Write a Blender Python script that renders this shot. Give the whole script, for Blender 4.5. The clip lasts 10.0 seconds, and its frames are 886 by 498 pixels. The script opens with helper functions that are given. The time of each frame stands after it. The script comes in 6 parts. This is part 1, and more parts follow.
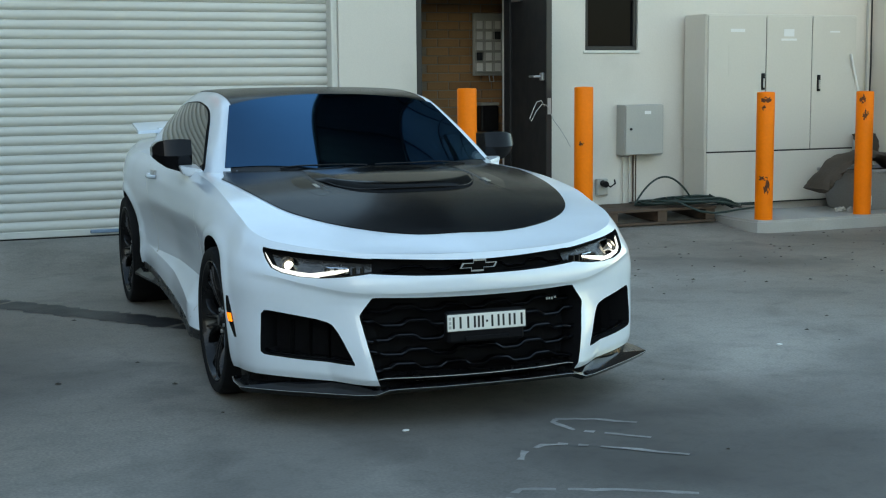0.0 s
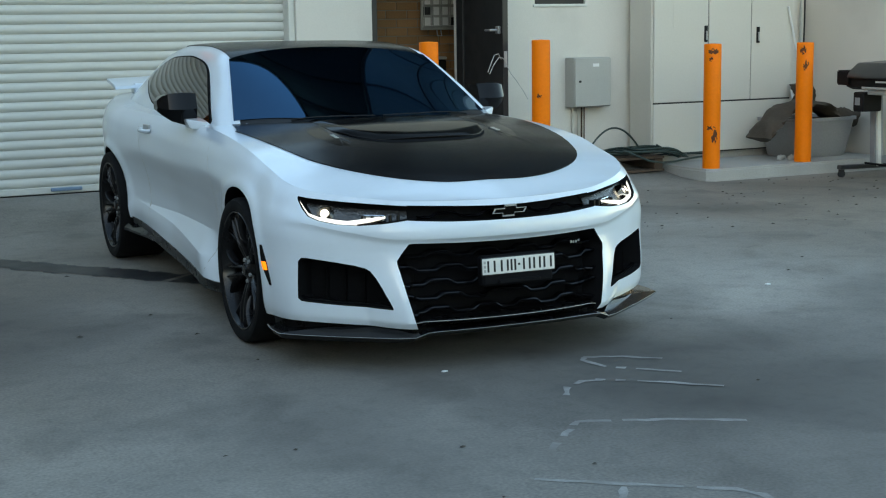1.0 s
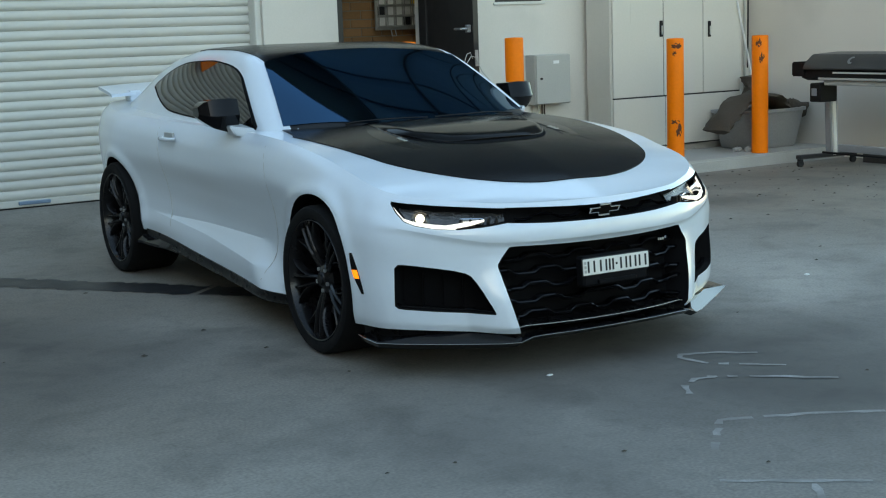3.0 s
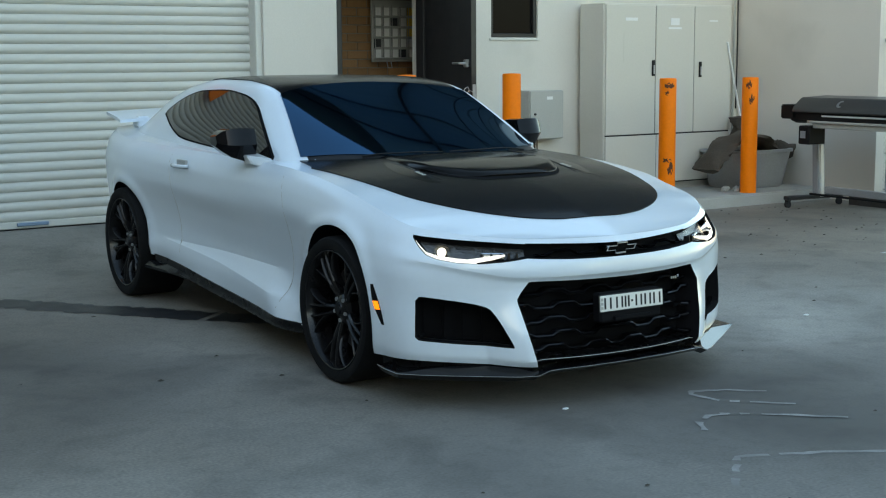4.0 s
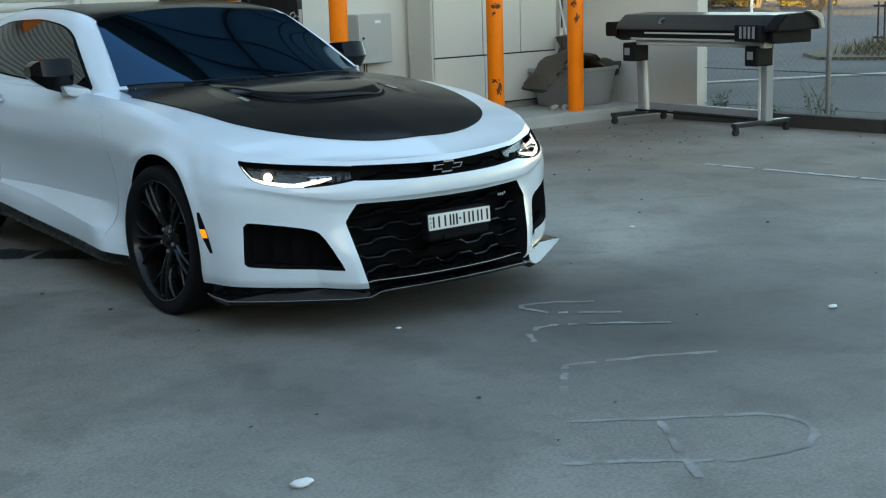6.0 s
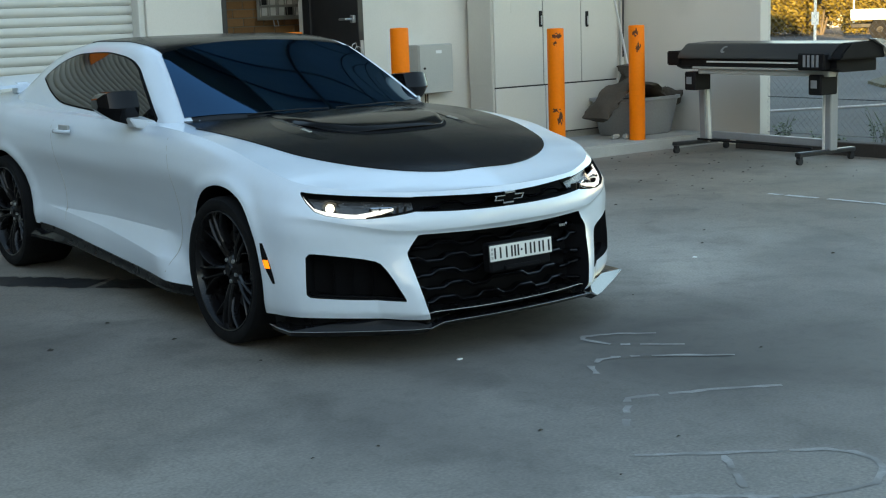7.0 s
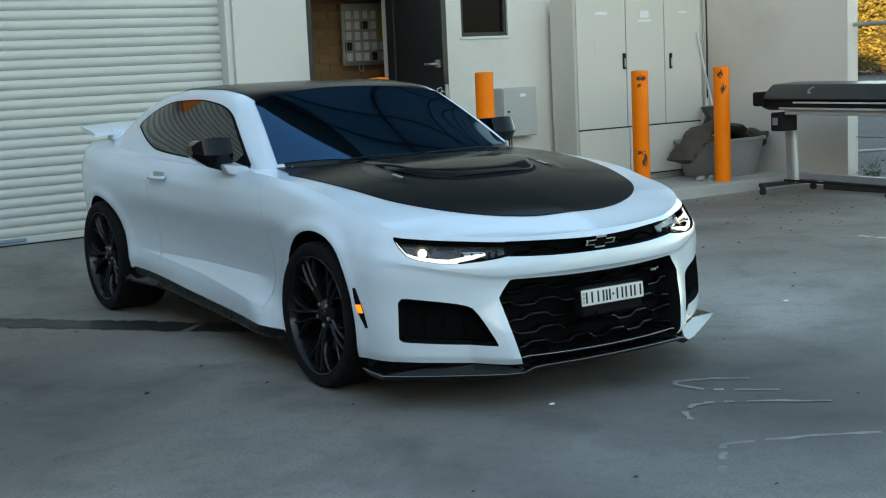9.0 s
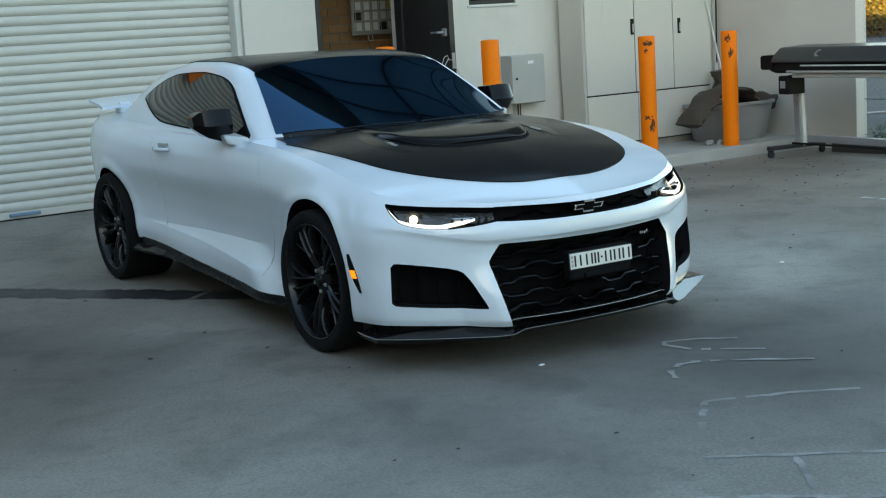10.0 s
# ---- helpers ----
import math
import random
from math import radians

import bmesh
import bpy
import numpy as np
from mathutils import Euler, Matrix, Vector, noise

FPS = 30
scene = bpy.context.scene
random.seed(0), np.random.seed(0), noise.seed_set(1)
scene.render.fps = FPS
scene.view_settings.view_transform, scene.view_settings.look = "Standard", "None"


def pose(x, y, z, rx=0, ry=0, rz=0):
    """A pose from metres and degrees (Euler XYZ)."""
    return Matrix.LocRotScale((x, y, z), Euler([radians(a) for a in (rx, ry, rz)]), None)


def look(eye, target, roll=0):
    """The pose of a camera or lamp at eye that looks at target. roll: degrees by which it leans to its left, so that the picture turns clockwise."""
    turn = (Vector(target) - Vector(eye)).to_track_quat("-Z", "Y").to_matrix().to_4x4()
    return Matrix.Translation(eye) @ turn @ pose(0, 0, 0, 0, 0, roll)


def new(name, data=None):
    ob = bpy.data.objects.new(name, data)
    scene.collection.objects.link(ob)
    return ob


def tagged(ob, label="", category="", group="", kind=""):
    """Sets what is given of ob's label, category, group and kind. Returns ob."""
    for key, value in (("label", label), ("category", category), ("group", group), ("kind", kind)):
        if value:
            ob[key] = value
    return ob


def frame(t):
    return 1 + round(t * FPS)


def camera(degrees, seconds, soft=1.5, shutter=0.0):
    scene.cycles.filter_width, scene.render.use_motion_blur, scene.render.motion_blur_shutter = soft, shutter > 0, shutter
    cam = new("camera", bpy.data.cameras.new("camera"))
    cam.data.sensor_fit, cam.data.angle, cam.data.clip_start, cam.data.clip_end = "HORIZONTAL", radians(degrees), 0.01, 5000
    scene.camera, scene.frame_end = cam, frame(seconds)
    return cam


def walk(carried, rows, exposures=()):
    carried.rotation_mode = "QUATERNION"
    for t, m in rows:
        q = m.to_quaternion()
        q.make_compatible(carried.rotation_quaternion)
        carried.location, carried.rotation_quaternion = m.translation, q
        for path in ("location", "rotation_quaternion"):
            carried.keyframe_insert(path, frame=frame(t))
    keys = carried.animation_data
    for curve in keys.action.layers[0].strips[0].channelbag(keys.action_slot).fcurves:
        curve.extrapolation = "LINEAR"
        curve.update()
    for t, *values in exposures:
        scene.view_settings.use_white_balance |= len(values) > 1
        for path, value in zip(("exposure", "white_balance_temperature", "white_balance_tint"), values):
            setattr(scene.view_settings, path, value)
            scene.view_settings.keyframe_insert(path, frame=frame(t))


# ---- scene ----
cam = camera(36.0, 10.0, soft=1.15)
PATH = [
    (0, (-2.318, -6.043, 1.421), (-1.555, -4.211, 1.172), -0.5),
    (0.3, (-2.493, -6.029, 1.396), (-1.696, -4.208, 1.162), 0.0),
    (0.5, (-2.64, -6.04, 1.39), (-1.771, -4.266, 1.073), -0.9),
    (0.7, (-2.773, -6.015, 1.423), (-1.891, -4.259, 1.05), -1.0),
    (1, (-2.921, -5.953, 1.401), (-2.021, -4.194, 1.089), -0.9),
    (1.5, (-3.164, -5.773, 1.406), (-2.208, -4.049, 1.07), -1.4),
    (2, (-3.45, -5.681, 1.419), (-2.433, -3.993, 1.076), -1.1),
    (2.5, (-3.597, -5.561, 1.416), (-2.536, -3.901, 1.069), -1.5),
    (2.7, (-3.627, -5.43, 1.412), (-2.567, -3.768, 1.072), -1.9),
    (3.8, (-3.917, -5.323, 1.462), (-2.807, -3.681, 1.196), -1.2),
    (4, (-3.938, -5.33, 1.458), (-2.827, -3.69, 1.183), -0.4),
    (4.5, (-3.947, -5.327, 1.454), (-2.751, -3.753, 1.152), -0.5),
    (5, (-3.933, -5.369, 1.441), (-2.689, -3.835, 1.128), -2.1),
    (5.3, (-3.921, -5.377, 1.447), (-2.635, -3.886, 1.092), -1.1),
    (5.5, (-3.913, -5.407, 1.435), (-2.615, -3.931, 1.062), -0.8),
    (5.7, (-3.907, -5.372, 1.432), (-2.61, -3.898, 1.052), -1.3),
    (6.8, (-3.893, -5.362, 1.439), (-2.655, -3.833, 1.082), -1.9),
    (7, (-3.901, -5.359, 1.444), (-2.679, -3.812, 1.104), -2.0),
    (7.5, (-3.928, -5.365, 1.455), (-2.764, -3.768, 1.144), -1.9),
    (8, (-3.947, -5.376, 1.464), (-2.812, -3.757, 1.168), -2.6),
    (8.5, (-3.961, -5.364, 1.471), (-2.829, -3.74, 1.183), -2.4),
    (9, (-3.959, -5.346, 1.466), (-2.822, -3.724, 1.19), -2.6),
    (9.5, (-3.971, -5.392, 1.456), (-2.809, -3.79, 1.166), -3.1),
    (9.7, (-3.941, -5.425, 1.485), (-2.796, -3.822, 1.142), -3.0),
    (10, (-3.914, -5.543, 1.467), (-2.814, -3.904, 1.147), -3.5),
]
walk(cam, [(t, look(eye, target, roll)) for t, eye, target, roll in PATH], exposures=[(0, 2.33, 7900, 4)])

# ---- light ----
SUN_EL, SUN_AZ = radians(11), radians(232)      # low evening sun behind the yard; azimuth from +y, clockwise
world = bpy.data.worlds.new("sky")
scene.world = world
world.use_nodes = True
wn = world.node_tree.nodes
sky = wn.new("ShaderNodeTexSky")
sky.sky_type, sky.sun_disc = "NISHITA", False
sky.sun_elevation, sky.sun_rotation = SUN_EL, SUN_AZ
sky.air_density, sky.dust_density, sky.ozone_density = 1.0, 0.6, 1.6
world.node_tree.links.new(sky.outputs[0], wn["Background"].inputs[0])
wn["Background"].inputs[1].default_value = 0.15
sun_to = Vector((math.sin(SUN_AZ) * math.cos(SUN_EL), math.cos(SUN_AZ) * math.cos(SUN_EL), math.sin(SUN_EL)))
sun = new("sun", bpy.data.lights.new("sun", "SUN"))
sun.data.energy, sun.data.angle, sun.data.color = 5.0, radians(0.5), (1.0, 0.74, 0.42)
sun.matrix_basis = look(tuple(sun_to * 60), (0, 0, 0))


# ---- materials ----
def material(name, color, rough=0.6, metal=0.0, vary=0.12, scale=6.0, grain=60.0, bump=0.15, stain=None, stain_at=0.62,
             coat=0.0, spec=0.5, object_random=0.0, anis=None, rough_vary=0.1):
    """Base colour varied at two scales, optional stains of a shape of their own, fine relief."""
    m = bpy.data.materials.new(name)
    m.use_nodes = True
    nt = m.node_tree
    b = nt.nodes["Principled BSDF"]
    tc = nt.nodes.new("ShaderNodeTexCoord")
    src = tc.outputs["Object"]
    if anis:
        mp = nt.nodes.new("ShaderNodeMapping")
        mp.inputs["Scale"].default_value = anis
        nt.links.new(src, mp.inputs[0])
        src = mp.outputs[0]
    n1 = nt.nodes.new("ShaderNodeTexNoise")
    n1.inputs["Scale"].default_value, n1.inputs["Detail"].default_value = scale, 6
    n2 = nt.nodes.new("ShaderNodeTexNoise")
    n2.inputs["Scale"].default_value, n2.inputs["Detail"].default_value = grain, 4
    for n in (n1, n2):
        nt.links.new(src, n.inputs["Vector"])
    add = nt.nodes.new("ShaderNodeMath")
    add.operation = "ADD"
    nt.links.new(n1.outputs[0], add.inputs[0])
    nt.links.new(n2.outputs[0], add.inputs[1])
    last = add.outputs[0]
    if object_random:
        info = nt.nodes.new("ShaderNodeObjectInfo")
        mul = nt.nodes.new("ShaderNodeMath")
        mul.operation = "MULTIPLY_ADD"
        nt.links.new(info.outputs["Random"], mul.inputs[0])
        mul.inputs[1].default_value = object_random
        nt.links.new(last, mul.inputs[2])
        last = mul.outputs[0]
    mr = nt.nodes.new("ShaderNodeMapRange")
    mr.inputs[1].default_value, mr.inputs[2].default_value = 0.6, 1.4 + object_random
    nt.links.new(last, mr.inputs[0])
    mix = nt.nodes.new("ShaderNodeMix")
    mix.data_type = "RGBA"
    mix.inputs[6].default_value = (*[c * (1 - vary) for c in color], 1)
    mix.inputs[7].default_value = (*[min(1, c * (1 + vary)) for c in color], 1)
    nt.links.new(mr.outputs[0], mix.inputs[0])
    out = mix.outputs[2]
    if stain:
        n3 = nt.nodes.new("ShaderNodeTexNoise")
        n3.inputs["Scale"].default_value, n3.inputs["Detail"].default_value = scale * 0.35, 8
        nt.links.new(src, n3.inputs["Vector"])
        r3 = nt.nodes.new("ShaderNodeMapRange")
        r3.inputs[1].default_value, r3.inputs[2].default_value = stain_at - 0.06, stain_at + 0.1
        nt.links.new(n3.outputs[0], r3.inputs[0])
        mx = nt.nodes.new("ShaderNodeMix")
        mx.data_type = "RGBA"
        mx.inputs[7].default_value = (*stain, 1)
        nt.links.new(r3.outputs[0], mx.inputs[0])
        nt.links.new(out, mx.inputs[6])
        out = mx.outputs[2]
    nt.links.new(out, b.inputs["Base Color"])
    if rough_vary:
        rr = nt.nodes.new("ShaderNodeMapRange")
        rr.inputs[1].default_value, rr.inputs[2].default_value = 0.35, 0.65
        rr.inputs[3].default_value, rr.inputs[4].default_value = max(0.02, rough - rough_vary * rough), min(1, rough + rough_vary * rough)
        nt.links.new(n1.outputs[0], rr.inputs[0])
        nt.links.new(rr.outputs[0], b.inputs["Roughness"])
    else:
        b.inputs["Roughness"].default_value = rough
    b.inputs["Metallic"].default_value = metal
    b.inputs["Specular IOR Level"].default_value = spec
    if coat:
        b.inputs["Coat Weight"].default_value, b.inputs["Coat Roughness"].default_value = coat, 0.04
    if bump:
        bp = nt.nodes.new("ShaderNodeBump")
        bp.inputs["Strength"].default_value, bp.inputs["Distance"].default_value = bump, 0.01
        nt.links.new(n2.outputs[0], bp.inputs["Height"])
        nt.links.new(bp.outputs[0], b.inputs["Normal"])
    return m


def glowing(name, color, strength):
    m = bpy.data.materials.new(name)
    m.use_nodes = True
    b = m.node_tree.nodes["Principled BSDF"]
    b.inputs["Base Color"].default_value = (*color, 1)
    b.inputs["Emission Color"].default_value = (*color, 1)
    b.inputs["Emission Strength"].default_value = strength
    return m


M = {}
M["yard"] = material("yard_concrete", (0.285, 0.266, 0.236), 0.72, vary=0.4, scale=0.8, grain=75, bump=0.025, stain=(0.13, 0.12, 0.108), stain_at=0.56)
# broad soft blotches of old spills, then fine speckle, over the concrete
_nt = M["yard"].node_tree
_b = _nt.nodes["Principled BSDF"]
_tc = next(n for n in _nt.nodes if n.type == "TEX_COORD")
_from = _b.inputs["Base Color"].links[0].from_socket
for sc, lo, hi, dark in ((0.42, 0.42, 0.64, 0.66), (2.1, 0.52, 0.68, 0.76), (14.0, 0.5, 0.72, 0.84)):
    _n = _nt.nodes.new("ShaderNodeTexNoise")
    _n.inputs["Scale"].default_value, _n.inputs["Detail"].default_value, _n.inputs["Distortion"].default_value = sc, 7, 0.6
    _nt.links.new(_tc.outputs["Object"], _n.inputs["Vector"])
    _r = _nt.nodes.new("ShaderNodeMapRange")
    _r.inputs[1].default_value, _r.inputs[2].default_value, _r.inputs[3].default_value, _r.inputs[4].default_value = lo, hi, 1.0, dark
    _nt.links.new(_n.outputs[0], _r.inputs[0])
    _m = _nt.nodes.new("ShaderNodeMix")
    _m.data_type, _m.blend_type = "RGBA", "MULTIPLY"
    _m.inputs[0].default_value = 1.0
    _nt.links.new(_from, _m.inputs[6])
    _nt.links.new(_r.outputs[0], _m.inputs[7])
    _from = _m.outputs[2]
# three wide darker ellipses, left, right and near, with noise-warped soft edges
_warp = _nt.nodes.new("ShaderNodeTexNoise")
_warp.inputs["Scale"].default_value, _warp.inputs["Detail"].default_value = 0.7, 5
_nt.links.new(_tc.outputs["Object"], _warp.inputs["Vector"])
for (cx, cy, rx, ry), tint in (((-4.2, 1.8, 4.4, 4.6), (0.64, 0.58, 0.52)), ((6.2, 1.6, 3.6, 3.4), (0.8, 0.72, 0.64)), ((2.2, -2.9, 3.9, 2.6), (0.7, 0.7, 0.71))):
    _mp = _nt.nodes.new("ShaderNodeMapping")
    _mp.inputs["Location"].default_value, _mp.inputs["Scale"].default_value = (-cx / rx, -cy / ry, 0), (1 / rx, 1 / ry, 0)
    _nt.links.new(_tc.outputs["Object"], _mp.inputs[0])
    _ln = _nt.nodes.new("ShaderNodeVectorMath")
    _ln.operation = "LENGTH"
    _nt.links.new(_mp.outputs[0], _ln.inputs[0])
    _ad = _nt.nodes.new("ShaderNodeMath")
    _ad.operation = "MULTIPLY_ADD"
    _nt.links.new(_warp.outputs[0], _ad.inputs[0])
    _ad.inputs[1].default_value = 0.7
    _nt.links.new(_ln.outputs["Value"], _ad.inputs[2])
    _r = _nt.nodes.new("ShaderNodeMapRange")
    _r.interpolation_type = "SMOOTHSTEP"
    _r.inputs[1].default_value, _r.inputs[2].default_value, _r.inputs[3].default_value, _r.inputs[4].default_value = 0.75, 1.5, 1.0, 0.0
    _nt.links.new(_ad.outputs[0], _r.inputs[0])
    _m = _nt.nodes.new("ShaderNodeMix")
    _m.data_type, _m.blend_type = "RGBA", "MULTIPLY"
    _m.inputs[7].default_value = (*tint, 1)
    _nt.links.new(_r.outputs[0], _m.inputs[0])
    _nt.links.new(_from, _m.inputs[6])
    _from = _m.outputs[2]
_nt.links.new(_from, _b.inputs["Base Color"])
M["road"] = material("road_asphalt", (0.045, 0.047, 0.052), 0.85, vary=0.2, scale=0.5, grain=60, bump=0.3)
M["stucco"] = material("painted_stucco", (0.64, 0.61, 0.555), 0.7, vary=0.05, scale=1.5, grain=90, bump=0.12, stain=(0.5, 0.48, 0.43), stain_at=0.68)
M["slat"] = material("roller_steel", (0.57, 0.57, 0.53), 0.45, vary=0.05, scale=2.0, grain=30, bump=0.04, object_random=0.5)
M["handle"] = material("blue_handle_paint", (0.16, 0.24, 0.34), 0.5, vary=0.15)
M["trim"] = material("door_trim", (0.6, 0.6, 0.56), 0.5, vary=0.05)
# lack of light in the passage is put into this dark wall colour
M["unlit_wall"] = material("room_wall", (0.16, 0.12, 0.09), 0.9, vary=0.15)
M["mortar"] = material("mortar", (0.24, 0.2, 0.155), 0.95, vary=0.15, grain=90, bump=0.3)
M["brick"] = material("tan_brick", (0.32, 0.17, 0.073), 0.85, vary=0.25, scale=9, grain=70, bump=0.35, object_random=0.9)
M["leaf"] = material("black_door_paint", (0.018, 0.017, 0.017), 0.5, vary=0.2, bump=0.03)
M["steel"] = material("galvanised_steel", (0.45, 0.46, 0.47), 0.4, metal=0.8, vary=0.1)
M["orange"] = material("orange_paint", (0.95, 0.2, 0.004), 0.5, spec=0.2, vary=0.06, scale=5, grain=40, bump=0.08, stain=(0.2, 0.07, 0.02), stain_at=0.72)
M["rust"] = material("rust_mark", (0.12, 0.036, 0.012), 0.9, vary=0.6, scale=60)
M["cabinet"] = material("cabinet_grey", (0.575, 0.555, 0.495), 0.5, vary=0.04, scale=1.2, grain=50, bump=0.03, stain=(0.47, 0.46, 0.41), stain_at=0.7)
M["boxgrey"] = material("meter_box_grey", (0.4, 0.4, 0.37), 0.5, vary=0.05)
M["gap"] = material("dark_gap", (0.02, 0.02, 0.02), 0.8, vary=0.1)
M["black"] = material("black_plastic", (0.01, 0.01, 0.011), 0.5, vary=0.15, bump=0.05, spec=0.2)
M["rubber"] = material("black_rubber", (0.014, 0.014, 0.015), 0.75, vary=0.2, bump=0.1)
M["kerb"] = material("kerb_concrete", (0.36, 0.355, 0.33), 0.85, vary=0.14, scale=3, grain=110, bump=0.25, stain=(0.2, 0.19, 0.17), stain_at=0.66)
M["sleeper"] = material("dark_sleeper", (0.035, 0.03, 0.027), 0.85, vary=0.25, grain=50, bump=0.3)
M["pallet"] = material("weathered_pallet", (0.085, 0.056, 0.038), 0.85, vary=0.3, scale=5, grain=40, bump=0.3, anis=(1, 8, 8))
M["hose"] = material("green_hose", (0.012, 0.03, 0.026), 0.45, vary=0.2)
M["white"] = material("white_plastic", (0.75, 0.75, 0.73), 0.45, vary=0.05)
M["label"] = material("pale_label", (0.72, 0.73, 0.72), 0.5, vary=0.04)
M["yellow"] = material("yellow_card", (0.75, 0.5, 0.03), 0.6, vary=0.08)
M["tub"] = material("grey_tub_plastic", (0.27, 0.275, 0.28), 0.5, vary=0.12, scale=4)
M["drape"] = material("brown_canvas", (0.055, 0.042, 0.03), 0.85, vary=0.3, scale=7, grain=60, bump=0.3)
M["printer"] = material("printer_dark_grey", (0.017, 0.018, 0.02), 0.35, vary=0.1, scale=2, grain=40, bump=0.03)
M["printer_black"] = material("printer_black", (0.006, 0.006, 0.007), 0.55, vary=0.15, scale=4, grain=60, bump=0.03, spec=0.15)
M["printer_leg"] = material("printer_leg_grey", (0.26, 0.275, 0.29), 0.45, metal=0.2, vary=0.08)
M["chalk"] = material("chalk", (0.275, 0.272, 0.26), 0.95, vary=0.3, scale=14, grain=60, bump=0.0, stain=(0.2, 0.195, 0.185), stain_at=0.5)
M["lineworn"] = material("worn_white_line", (0.5, 0.5, 0.49), 0.9, vary=0.2, scale=25, grain=80, stain=(0.2, 0.2, 0.19), stain_at=0.6)
M["tar"] = material("tar_seam", (0.014, 0.014, 0.015), 0.5, vary=0.25, scale=4)
M["wire"] = material("fence_wire", (0.2, 0.2, 0.2), 0.5, metal=0.6, vary=0.15)
M["weed"] = material("weed_green", (0.055, 0.085, 0.03), 0.7, vary=0.35, scale=8)
M["grass"] = material("dry_grass", (0.06, 0.052, 0.024), 0.9, vary=0.35, scale=2, grain=30)
M["bush"] = material("bush_leaf", (0.12, 0.088, 0.009), 0.7, vary=0.4, scale=1.2, grain=8)
M["trunk"] = material("bark", (0.1, 0.08, 0.06), 0.9, vary=0.2)
M["buswhite"] = material("bus_white", (0.4, 0.38, 0.33), 0.4, vary=0.05)
M["darkglass"] = material("dark_glass", (0.006, 0.006, 0.007), 0.12, vary=0.1, bump=0, spec=0.04)
M["facade"] = material("far_facade", (0.4, 0.39, 0.37), 0.85, vary=0.1, scale=0.5)
# dark, so the added west wall throws little light onto the car
M["sun_block_dark"] = material("dark_sun_block", (0.16, 0.13, 0.11), 0.9, vary=0.2, scale=0.8)
M["shed"] = material("shed_cladding", (0.3, 0.3, 0.3), 0.6, vary=0.08, scale=0.6)
M["beam"] = material("canopy_beam", (0.05, 0.05, 0.055), 0.6, vary=0.1)
M["poly"] = material("polycarbonate_sheet", (0.1, 0.17, 0.25), 0.4, vary=0.1, scale=0.8)
M["poly"].node_tree.nodes["Principled BSDF"].inputs["Transmission Weight"].default_value = 0.7
M["debris"] = material("leaf_litter", (0.06, 0.05, 0.04), 0.9, vary=0.4, scale=30)


# ---- helpers of this file ----
def empty(name, m=None):
    ob = new(name)
    ob.empty_display_size = 0.1
    if m is not None:
        ob.matrix_basis = m
    return ob


def part(name, bm, mat, parent=None, label="", smooth=None):
    """Links a bmesh as one mesh object under a thing or a part."""
    me = bpy.data.meshes.new(name)
    bmesh.ops.recalc_face_normals(bm, faces=bm.faces)
    bm.to_mesh(me)
    bm.free()
    for m in mat if isinstance(mat, (list, tuple)) else [mat]:
        me.materials.append(m)
    if smooth is not None:
        for p in me.polygons:
            p.use_smooth = True
        me.set_sharp_from_angle(angle=radians(smooth))
    ob = new(name, me)
    if parent is not None:
        ob.parent = parent
    if label:
        ob["label"] = label
    return ob


def alike(name, me, parent, m):
    """One more object on a mesh that exists already."""
    ob = new(name, me)
    ob.parent = parent
    ob.matrix_basis = m
    return ob


def box(x0, x1, y0, y1, z0, z1, bevel=0.0, bm=None, seg=1, m=None):
    bm = bm or bmesh.new()
    r = bmesh.ops.create_cube(bm, size=1)["verts"]
    for v in r:
        v.co = Vector((x0 + (v.co.x + 0.5) * (x1 - x0), y0 + (v.co.y + 0.5) * (y1 - y0), z0 + (v.co.z + 0.5) * (z1 - z0)))
    if bevel:
        es = {e for v in r for e in v.link_edges}
        r = bmesh.ops.bevel(bm, geom=list(es), offset=bevel, segments=seg, affect="EDGES", profile=0.5)["verts"] + []
    if m is not None:
        vs = {v for v in r} if not bevel else set(bm.verts)
        bmesh.ops.transform(bm, matrix=m, verts=list(vs))
    return bm


def cyl(r0, r1, h, seg=24, m=None, bm=None, caps=True):
    bm = bm or bmesh.new()
    bmesh.ops.create_cone(bm, cap_ends=caps, segments=seg, radius1=r0, radius2=r1, depth=h, matrix=m or Matrix())
    return bm


def rod(a, b, r, seg=8, bm=None):
    a, b = Vector(a), Vector(b)
    d = b - a
    m = Matrix.Translation((a + b) / 2) @ d.to_track_quat("Z", "Y").to_matrix().to_4x4()
    return cyl(r, r, d.length, seg, m, bm)


def tube(points, r, seg=8, bm=None, closed=False):
    """A round tube along points."""
    bm = bm or bmesh.new()
    pts = [Vector(p) for p in points]
    rings = []
    n = len(pts)
    for i, p in enumerate(pts):
        a = pts[(i - 1) % n] if (i > 0 or closed) else p
        b = pts[(i + 1) % n] if (i < n - 1 or closed) else p
        t = (b - a).normalized()
        q = t.to_track_quat("Z", "Y").to_matrix()
        rings.append([bm.verts.new(p + q @ Vector((r * math.cos(k * math.tau / seg), r * math.sin(k * math.tau / seg), 0))) for k in range(seg)])
    for i in range(n if closed else n - 1):
        for k in range(seg):
            a, b = rings[i], rings[(i + 1) % n]
            bm.faces.new((a[k], a[(k + 1) % seg], b[(k + 1) % seg], b[k]))
    return bm


